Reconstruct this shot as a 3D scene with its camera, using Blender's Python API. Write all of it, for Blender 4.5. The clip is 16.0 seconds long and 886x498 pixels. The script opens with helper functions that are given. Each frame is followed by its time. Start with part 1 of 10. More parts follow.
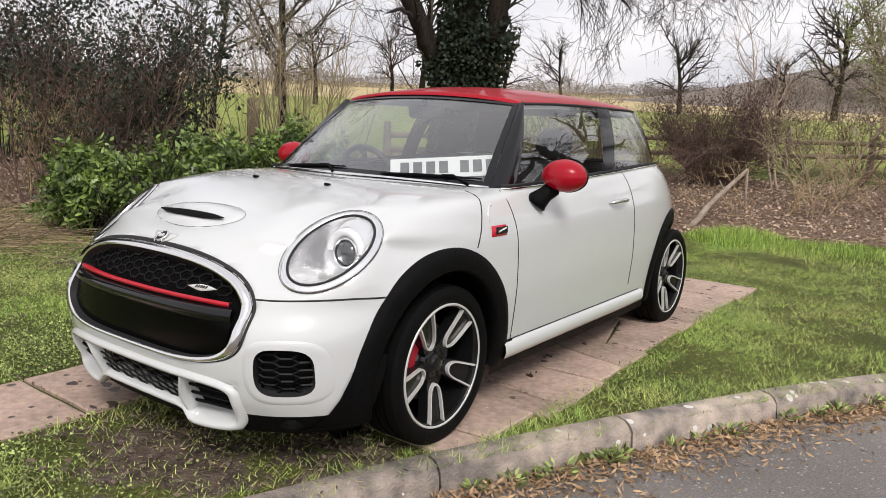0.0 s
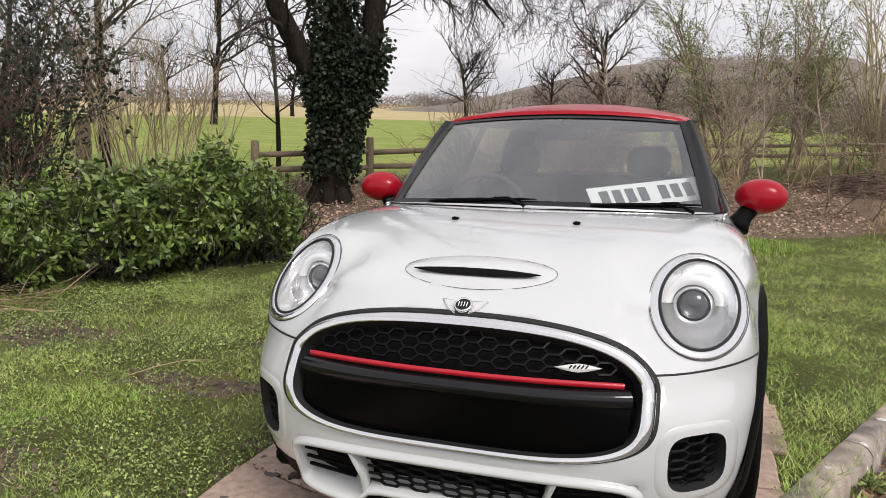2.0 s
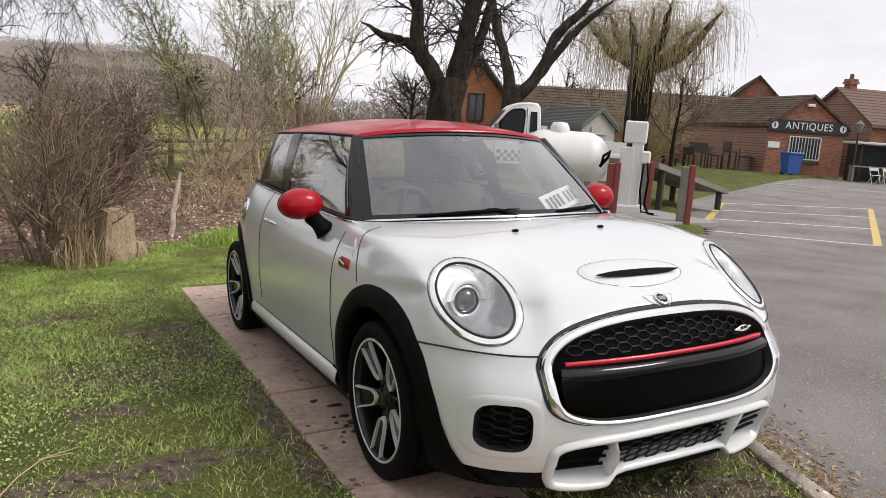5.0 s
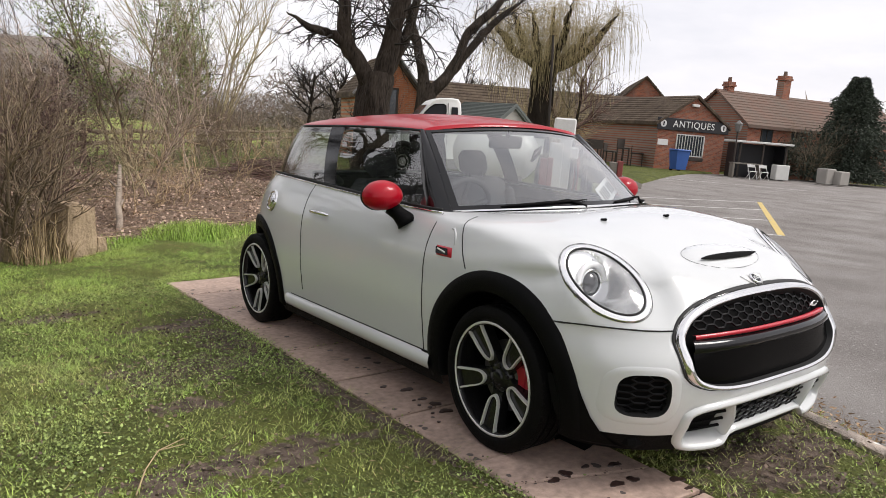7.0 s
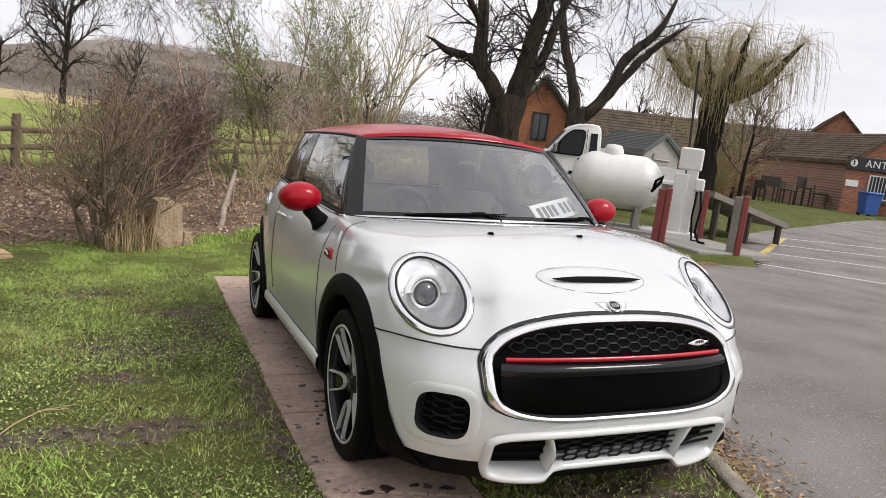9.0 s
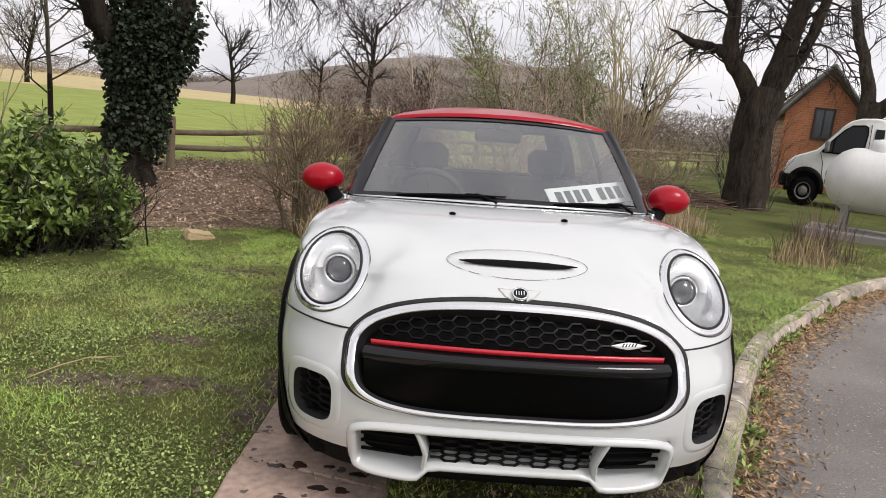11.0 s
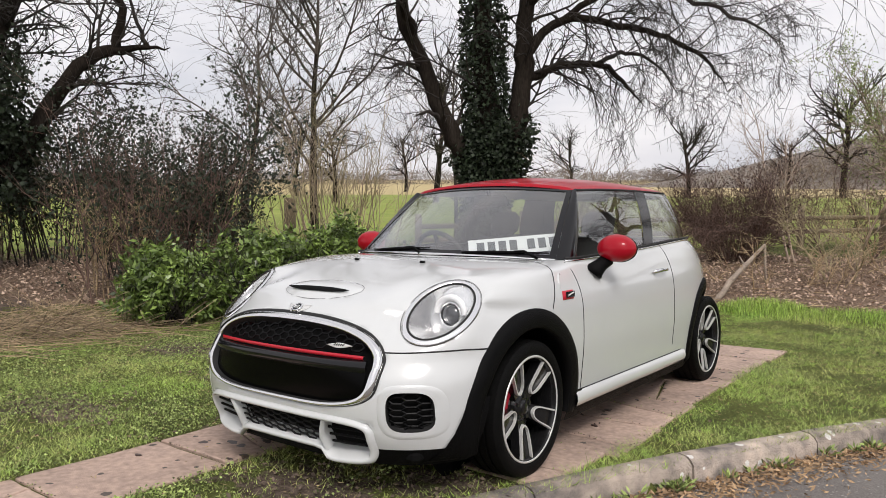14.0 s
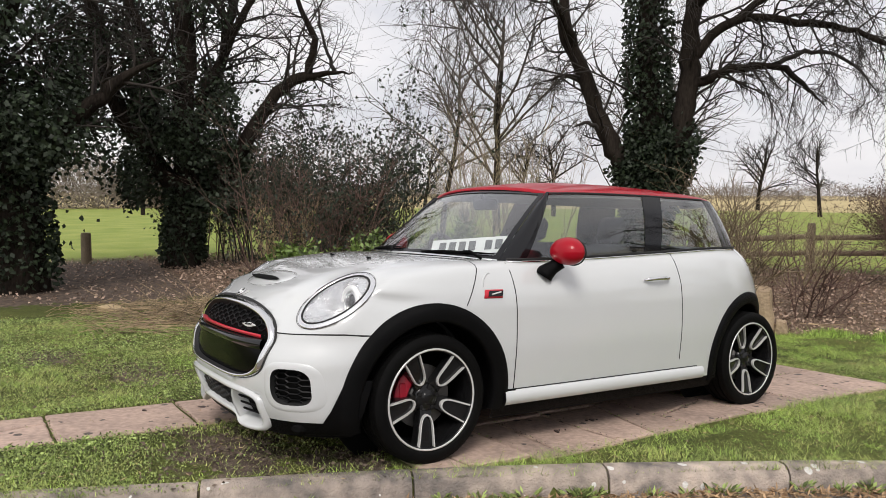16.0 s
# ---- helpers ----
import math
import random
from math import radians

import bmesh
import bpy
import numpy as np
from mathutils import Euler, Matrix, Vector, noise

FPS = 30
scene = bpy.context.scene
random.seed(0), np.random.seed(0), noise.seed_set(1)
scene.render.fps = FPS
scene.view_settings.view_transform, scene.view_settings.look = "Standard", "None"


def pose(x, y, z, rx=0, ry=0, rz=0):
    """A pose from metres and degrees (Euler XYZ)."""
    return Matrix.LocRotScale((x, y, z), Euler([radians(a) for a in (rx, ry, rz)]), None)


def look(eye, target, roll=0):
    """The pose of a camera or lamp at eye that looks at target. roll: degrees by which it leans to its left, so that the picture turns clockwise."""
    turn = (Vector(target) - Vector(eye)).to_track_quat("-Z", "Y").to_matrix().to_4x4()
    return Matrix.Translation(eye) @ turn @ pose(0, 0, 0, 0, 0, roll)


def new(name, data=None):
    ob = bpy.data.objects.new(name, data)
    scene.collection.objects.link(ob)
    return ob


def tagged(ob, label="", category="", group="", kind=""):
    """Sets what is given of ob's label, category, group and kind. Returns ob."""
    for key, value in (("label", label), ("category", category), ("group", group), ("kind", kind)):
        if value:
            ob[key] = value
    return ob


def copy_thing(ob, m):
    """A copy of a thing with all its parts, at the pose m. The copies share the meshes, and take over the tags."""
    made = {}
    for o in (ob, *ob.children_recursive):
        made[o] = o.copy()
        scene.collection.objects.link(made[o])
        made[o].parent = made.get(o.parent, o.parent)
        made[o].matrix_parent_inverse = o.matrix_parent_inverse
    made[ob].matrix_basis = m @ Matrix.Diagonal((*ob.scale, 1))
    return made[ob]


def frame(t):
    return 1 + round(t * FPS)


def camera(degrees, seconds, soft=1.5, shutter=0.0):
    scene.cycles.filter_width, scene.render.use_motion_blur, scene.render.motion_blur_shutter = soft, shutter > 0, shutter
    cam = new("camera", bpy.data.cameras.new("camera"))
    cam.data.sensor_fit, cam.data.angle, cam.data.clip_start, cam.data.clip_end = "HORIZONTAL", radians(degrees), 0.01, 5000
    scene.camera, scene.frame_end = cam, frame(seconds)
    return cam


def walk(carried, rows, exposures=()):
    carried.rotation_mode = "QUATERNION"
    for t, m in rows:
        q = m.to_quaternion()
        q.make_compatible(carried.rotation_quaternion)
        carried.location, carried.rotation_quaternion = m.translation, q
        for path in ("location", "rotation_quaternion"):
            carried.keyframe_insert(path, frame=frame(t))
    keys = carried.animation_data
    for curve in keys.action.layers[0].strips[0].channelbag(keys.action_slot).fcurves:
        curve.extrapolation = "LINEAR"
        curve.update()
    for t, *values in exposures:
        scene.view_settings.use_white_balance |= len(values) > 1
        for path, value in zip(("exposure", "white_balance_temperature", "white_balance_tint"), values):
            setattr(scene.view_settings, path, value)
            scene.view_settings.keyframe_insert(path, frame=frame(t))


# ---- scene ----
cam = camera(62.6, 16.0, 0.85)
PATH = [
    (0, (2.294, -2.086, 1.361), (1.153, -0.504, 0.922), 2.57),
    (0.5, (1.935, -2.148, 1.339), (0.868, -0.51, 0.916), 2.37),
    (1, (1.538, -2.292, 1.344), (0.578, -0.588, 0.923), 2.17),
    (1.5, (1.086, -2.413, 1.343), (0.267, -0.634, 0.937), 1.67),
    (2, (0.543, -2.49, 1.337), (-0.081, -0.631, 0.948), 1.5),
    (2.5, (0.066, -2.58, 1.341), (-0.317, -0.655, 0.955), 1.62),
    (3, (-0.406, -2.594, 1.321), (-0.524, -0.635, 0.936), 2.43),
    (3.5, (-0.81, -2.619, 1.388), (-0.615, -0.666, 1.001), 3.4),
    (4, (-1.177, -2.545, 1.368), (-0.666, -0.648, 0.994), 4.04),
    (4.5, (-1.559, -2.477, 1.349), (-0.794, -0.663, 0.998), 4.2),
    (4.7, (-1.693, -2.468, 1.346), (-0.854, -0.686, 1.002), 4.04),
    (6.8, (-2.77, -2.107, 1.273), (-1.572, -0.54, 0.941), 4.34),
    (7, (-2.741, -2.131, 1.278), (-1.555, -0.555, 0.948), 4.71),
    (7.5, (-2.477, -2.225, 1.267), (-1.344, -0.61, 0.938), 5.4),
    (8, (-2.205, -2.368, 1.284), (-1.166, -0.69, 0.967), 5.99),
    (8.2, (-2.11, -2.474, 1.288), (-1.12, -0.765, 0.974), 6.35),
    (10.3, (-0.766, -2.797, 1.366), (-0.42, -0.859, 1.011), 6.7),
    (10.5, (-0.655, -2.757, 1.363), (-0.389, -0.81, 0.992), 6.46),
    (11, (-0.307, -2.815, 1.335), (-0.285, -0.851, 0.954), 5.88),
    (11.5, (0.141, -2.949, 1.313), (-0.116, -1, 0.946), 5.31),
    (12, (0.617, -2.962, 1.328), (0.113, -1.056, 0.995), 4.39),
    (12.5, (1.054, -3.051, 1.347), (0.345, -1.204, 1.053), 3.08),
    (13, (1.487, -2.96, 1.323), (0.596, -1.187, 1.074), 1.68),
    (13.5, (1.997, -2.848, 1.34), (0.933, -1.168, 1.129), 0.49),
    (14, (2.401, -2.743, 1.352), (1.199, -1.156, 1.16), 0.15),
    (14.5, (2.755, -2.519, 1.309), (1.43, -1.032, 1.127), -0.02),
    (15, (3.133, -2.356, 1.296), (1.692, -0.98, 1.119), 0.1),
    (15.5, (3.358, -2.126, 1.293), (1.809, -0.872, 1.125), 0.22),
    (16, (3.583, -1.805, 1.289), (1.93, -0.689, 1.136), 0.28),
]
EXPOSURES = [(0, 0.0, 6500, 13), (1.5, -0.06, 6500, 13), (3, -0.12, 6500, 14), (4.5, 0.02, 6500, 14), (7.5, 0.12, 6500, 13), (10.5, 0.0, 6500, 13), (13.5, -0.10, 6500, 13), (16, -0.12, 6500, 12)]
walk(cam, [(t, look(eye, target, roll)) for t, eye, target, roll in PATH], EXPOSURES)

# ---------------------------------------------------------------- world, sun
world = bpy.data.worlds.new("overcast_sky")
scene.world = world
world.use_nodes = True
wn, wl = world.node_tree.nodes, world.node_tree.links
wn.clear()
w_out = wn.new("ShaderNodeOutputWorld")
w_bg = wn.new("ShaderNodeBackground")
w_sky = wn.new("ShaderNodeTexSky")
w_sky.sky_type = "NISHITA"
w_sky.sun_disc = False
w_sky.sun_elevation = radians(48)
w_sky.sun_rotation = radians(150)
w_sky.dust_density = 4.0
w_hsv = wn.new("ShaderNodeHueSaturation")
w_hsv.inputs["Saturation"].default_value = 0.35
w_hsv.inputs["Value"].default_value = 0.10
w_tc = wn.new("ShaderNodeTexCoord")
w_map = wn.new("ShaderNodeMapping")
w_map.inputs["Scale"].default_value = (1.0, 1.0, 3.2)
w_noise = wn.new("ShaderNodeTexNoise")
w_noise.inputs["Scale"].default_value = 2.3
w_noise.inputs["Detail"].default_value = 6
w_noise.inputs["Roughness"].default_value = 0.55
w_ramp = wn.new("ShaderNodeValToRGB")
w_ramp.color_ramp.elements[0].position = 0.32
w_ramp.color_ramp.elements[0].color = (0.66, 0.675, 0.72, 1)
w_ramp.color_ramp.elements[1].position = 0.62
w_ramp.color_ramp.elements[1].color = (0.90, 0.885, 0.89, 1)
w_mix = wn.new("ShaderNodeMixRGB")
w_mix.inputs[0].default_value = 0.82
wl.new(w_sky.outputs[0], w_hsv.inputs["Color"])
wl.new(w_tc.outputs["Generated"], w_map.inputs["Vector"])
wl.new(w_map.outputs[0], w_noise.inputs["Vector"])
wl.new(w_noise.outputs["Fac"], w_ramp.inputs[0])
wl.new(w_hsv.outputs[0], w_mix.inputs[1])
wl.new(w_ramp.outputs[0], w_mix.inputs[2])
wl.new(w_mix.outputs[0], w_bg.inputs["Color"])
w_bg.inputs["Strength"].default_value = 1.28
wl.new(w_bg.outputs[0], w_out.inputs["Surface"])

sun_data = bpy.data.lights.new("sun", "SUN")
sun_data.energy = 2.1
sun_data.angle = radians(20)
sun_data.color = (1.0, 0.96, 0.90)
sun_lamp = new("sun", sun_data)
sun_lamp.matrix_world = look((12, -9, 18), (0, 1, 0))


# ---------------------------------------------------------------- materials
def material(name, base, rough=0.6, metal=0.0, second=None, scale=6.0, fine=60.0, amount=0.6, bump=0.0, bump_scale=80.0,
             stretch=(1, 1, 1), coat=0.0, spec=0.5, vary=0.0, island=False, speck=None):
    """Two colours mixed by coarse and fine noise, with fine relief; vary: change of value from piece to piece."""
    m = bpy.data.materials.new(name)
    m.use_nodes = True
    n, l = m.node_tree.nodes, m.node_tree.links
    b = n["Principled BSDF"]
    b.inputs["Roughness"].default_value = rough
    b.inputs["Metallic"].default_value = metal
    b.inputs["Coat Weight"].default_value = coat
    b.inputs["Coat Roughness"].default_value = 0.04
    b.inputs["Specular IOR Level"].default_value = spec
    tc = n.new("ShaderNodeTexCoord")
    mp = n.new("ShaderNodeMapping")
    mp.inputs["Scale"].default_value = stretch
    l.new(tc.outputs["Object"], mp.inputs["Vector"])
    second = second or tuple(c * 0.75 for c in base)
    n1, n2 = n.new("ShaderNodeTexNoise"), n.new("ShaderNodeTexNoise")
    for node, s, d in ((n1, scale, 4), (n2, fine, 3)):
        node.inputs["Scale"].default_value = s
        node.inputs["Detail"].default_value = d
        l.new(mp.outputs[0], node.inputs["Vector"])
    add = n.new("ShaderNodeMath")
    add.operation = "ADD"
    l.new(n1.outputs["Fac"], add.inputs[0])
    l.new(n2.outputs["Fac"], add.inputs[1])
    rng = n.new("ShaderNodeMapRange")
    rng.inputs["From Min"].default_value = 0.72
    rng.inputs["From Max"].default_value = 1.33
    rng.inputs["To Max"].default_value = amount
    l.new(add.outputs[0], rng.inputs["Value"])
    mix = n.new("ShaderNodeMixRGB")
    mix.inputs[1].default_value = (*base, 1)
    mix.inputs[2].default_value = (*second, 1)
    l.new(rng.outputs[0], mix.inputs[0])
    colour = mix.outputs[0]
    if vary:
        src = n.new("ShaderNodeNewGeometry").outputs["Random Per Island"] if island else n.new("ShaderNodeObjectInfo").outputs["Random"]
        r2 = n.new("ShaderNodeMapRange")
        r2.inputs["To Min"].default_value = 1 - vary
        r2.inputs["To Max"].default_value = 1 + vary
        l.new(src, r2.inputs["Value"])
        hs = n.new("ShaderNodeHueSaturation")
        l.new(r2.outputs[0], hs.inputs["Value"])
        l.new(colour, hs.inputs["Color"])
        colour = hs.outputs[0]
    if speck:
        vo = n.new("ShaderNodeTexVoronoi")
        vo.inputs["Scale"].default_value = speck[0]
        wob = n.new("ShaderNodeVectorMath")
        sc = n.new("ShaderNodeVectorMath")
        sc.operation = "SCALE"
        sc.inputs["Scale"].default_value = 0.5 / speck[0]
        l.new(n2.outputs["Color"], sc.inputs[0])
        l.new(tc.outputs["Object"], wob.inputs[0])
        l.new(sc.outputs[0], wob.inputs[1])
        l.new(wob.outputs[0], vo.inputs["Vector"])
        sz = n.new("ShaderNodeSeparateColor")
        l.new(vo.outputs["Color"], sz.inputs[0])
        lim = n.new("ShaderNodeMapRange")
        lim.inputs["From Min"].default_value = speck[1]
        lim.inputs["From Max"].default_value = 1.0
        lim.inputs["To Max"].default_value = 0.5
        l.new(sz.outputs[0], lim.inputs["Value"])
        lt = n.new("ShaderNodeMath")
        lt.operation = "LESS_THAN"
        l.new(vo.outputs["Distance"], lt.inputs[0])
        l.new(lim.outputs[0], lt.inputs[1])
        sm = n.new("ShaderNodeMixRGB")
        sm.inputs[2].default_value = (*speck[2], 1)
        l.new(lt.outputs[0], sm.inputs[0])
        l.new(colour, sm.inputs[1])
        colour = sm.outputs[0]
    l.new(colour, b.inputs["Base Color"])
    if bump:
        n3 = n.new("ShaderNodeTexNoise")
        n3.inputs["Scale"].default_value = bump_scale
        n3.inputs["Detail"].default_value = 4
        l.new(mp.outputs[0], n3.inputs["Vector"])
        bp = n.new("ShaderNodeBump")
        bp.inputs["Strength"].default_value = bump
        bp.inputs["Distance"].default_value = 0.02
        l.new(n3.outputs["Fac"], bp.inputs["Height"])
        l.new(bp.outputs[0], b.inputs["Normal"])
    return m


def glass_material(name, tint, gloss=0.05):
    m = bpy.data.materials.new(name)
    m.use_nodes = True
    n, l = m.node_tree.nodes, m.node_tree.links
    n.clear()
    out = n.new("ShaderNodeOutputMaterial")
    mix = n.new("ShaderNodeMixShader")
    clear = n.new("ShaderNodeBsdfTransparent")
    clear.inputs["Color"].default_value = (*tint, 1)
    shine = n.new("ShaderNodeBsdfGlossy")
    shine.inputs["Roughness"].default_value = 0.01
    # the share of gloss grows towards grazing angles
    lw = n.new("ShaderNodeLayerWeight")
    lw.inputs["Blend"].default_value = 0.5
    pw = n.new("ShaderNodeMath")
    pw.operation = "POWER"
    pw.inputs[1].default_value = 2.6
    l.new(lw.outputs["Facing"], pw.inputs[0])
    rg = n.new("ShaderNodeMapRange")
    rg.inputs["To Min"].default_value = gloss
    l.new(pw.outputs[0], rg.inputs["Value"])
    l.new(rg.outputs[0], mix.inputs[0])
    l.new(clear.outputs[0], mix.inputs[1])
    l.new(shine.outputs[0], mix.inputs[2])
    l.new(mix.outputs[0], out.inputs["Surface"])
    return m


M = {}
M["white_paint"] = material("white_car_paint", (0.615, 0.63, 0.625), 0.22, 0.0, (0.585, 0.602, 0.60), 3, 300, 0.7, coat=1.0)
M["red_paint"] = material("red_car_paint", (0.37, 0.001, 0.012), 0.4, 0.0, (0.31, 0.001, 0.009), 4, 300, 0.7, coat=0.4, spec=0.15)
M["black_gloss"] = material("black_gloss_trim", (0.006, 0.006, 0.007), 0.10, 0.0, (0.010, 0.010, 0.011), 5, 200, coat=0.25, spec=0.25)
M["black_plastic"] = material("black_plastic_cladding", (0.003, 0.003, 0.0033), 0.5, 0.0, (0.006, 0.006, 0.006), 9, 240, 0.6, spec=0.07, bump=0.25, bump_scale=500)
M["dark_void"] = material("dark_recess", (0.005, 0.005, 0.005), 0.9, spec=0.1)
M["hex_black"] = material("black_grille_bars", (0.003, 0.003, 0.0035), 0.42, 0.0, (0.006, 0.006, 0.006), 20, 200, spec=0.14)
M["panel_black"] = material("black_panel", (0.002, 0.002, 0.002), 0.2, spec=0.08)
M["gap"] = material("panel_gap", (0.012, 0.012, 0.012), 0.7)
M["lamp_chrome"] = material("bright_lamp_chrome", (0.90, 0.90, 0.90), 0.14, 1.0, (0.82, 0.82, 0.82), 20, 200)
M["lamp_silver"] = material("silvered_reflector", (0.92, 0.92, 0.92), 0.22, 0.78, (0.72, 0.72, 0.74), 14, 90)
M["chrome"] = material("chrome", (0.80, 0.80, 0.80), 0.10, 1.0, (0.70, 0.70, 0.70), 20, 200)
M["rubber"] = material("tyre_rubber", (0.003, 0.003, 0.003), 0.6, 0.0, (0.007, 0.0068, 0.0065), 12, 160, 0.5, spec=0.08, bump=0.3, bump_scale=300)
M["rim_black"] = material("rim_black_lacquer", (0.006, 0.006, 0.0065), 0.25, 0.0, (0.012, 0.012, 0.012), 14, 150, coat=0.3, spec=0.2)
M["rim_silver"] = material("rim_turned_silver", (0.74, 0.74, 0.72), 0.30, 0.35, (0.60, 0.59, 0.57), 25, 260)
M["caliper"] = material("red_brake_caliper", (0.36, 0.004, 0.022), 0.4, 0.0, (0.26, 0.003, 0.016), 20, 200)
M["disc"] = material("brake_disc_steel", (0.13, 0.125, 0.12), 0.45, 0.7, (0.08, 0.075, 0.07), 30, 220)
M["bolt"] = material("dark_wheel_bolt", (0.025, 0.025, 0.026), 0.4, 0.6, (0.04, 0.04, 0.04), 30, 200)
M["seat_cloth"] = material("dark_seat_cloth", (0.050, 0.050, 0.054), 0.85, 0.0, (0.075, 0.075, 0.08), 8, 200, bump=0.3, bump_scale=400)
M["dash"] = material("dark_dashboard", (0.020, 0.020, 0.021), 0.6, 0.0, (0.032, 0.032, 0.034), 8, 300, bump=0.2, bump_scale=500)
M["lining"] = material("pale_roof_lining", (0.42, 0.42, 0.41), 0.9, 0.0, (0.36, 0.36, 0.35), 6, 200)
M["lamp_bezel"] = material("lamp_pale_bezel", (0.90, 0.90, 0.90), 0.3, 0.0, (0.82, 0.82, 0.82), 14, 120)
M["red_stripe"] = material("red_grille_stripe", (0.46, 0.001, 0.018), 0.4, 0.0, (0.52, 0.010, 0.022), 10, 100, coat=0.4)
M["plate"] = material("white_plate", (0.78, 0.80, 0.79), 0.3, 0.0, (0.72, 0.74, 0.73), 9, 90)
M["plate_ink"] = material("plate_ink", (0.06, 0.07, 0.075), 0.5)
M["screen_glass"] = glass_material("windscreen_glass", (0.93, 0.96, 0.95), 0.20)
M["side_glass"] = glass_material("side_glass", (0.86, 0.90, 0.88), 0.14)
M["lamp_glass"] = glass_material("lamp_cover_glass", (0.97, 0.98, 0.98), 0.04)
M["mirror_glass"] = material("mirror_glass", (0.85, 0.85, 0.85), 0.02, 1.0)


# ---------------------------------------------------------------- mesh helpers
def mesh_of(name, verts, faces, mat=None, smooth=False, mats=None, idx=None):
    me = bpy.data.meshes.new(name)
    me.from_pydata([tuple(map(float, v)) for v in verts], [], [tuple(map(int, f)) for f in faces])
    for m in mats or ([mat] if mat else []):
        me.materials.append(m)
    if idx is not None:
        me.polygons.foreach_set("material_index", np.asarray(idx, dtype=np.int32))
    if smooth:
        me.polygons.foreach_set("use_smooth", np.ones(len(me.polygons), dtype=bool))
    me.update()
    return me


def quads_of(name, verts, faces, mat, smooth=False):
    """A mesh straight from arrays: verts (n, 3), faces (m, 4) or (m, 3)."""
    verts, faces = np.asarray(verts, dtype=np.float32), np.asarray(faces, dtype=np.int32)
    me = bpy.data.meshes.new(name)
    k = faces.shape[1]
    me.vertices.add(len(verts))
    me.vertices.foreach_set("co", verts.ravel())
    me.loops.add(faces.size)
    me.loops.foreach_set("vertex_index", faces.ravel())
    me.polygons.add(len(faces))
    me.polygons.foreach_set("loop_start", np.arange(0, faces.size, k, dtype=np.int32))
    me.polygons.foreach_set("loop_total", np.full(len(faces), k, dtype=np.int32))
    me.materials.append(mat)
    me.update(calc_edges=True)
    me.validate()
    if smooth:
        me.polygons.foreach_set("use_smooth", np.ones(len(me.polygons), dtype=bool))
    return me


def part(name, data, parent, label=""):
    """A mesh as ONE part under a thing or under a part."""
    ob = new(name, data)
    ob.parent = parent
    return tagged(ob, label) if label else ob


def thing(name, label, category, group="", kind="", data=None, m=None):
    ob = new(name, data)
    if m is not None:
        ob.matrix_world = m
    return tagged(ob, label, category, group, kind)


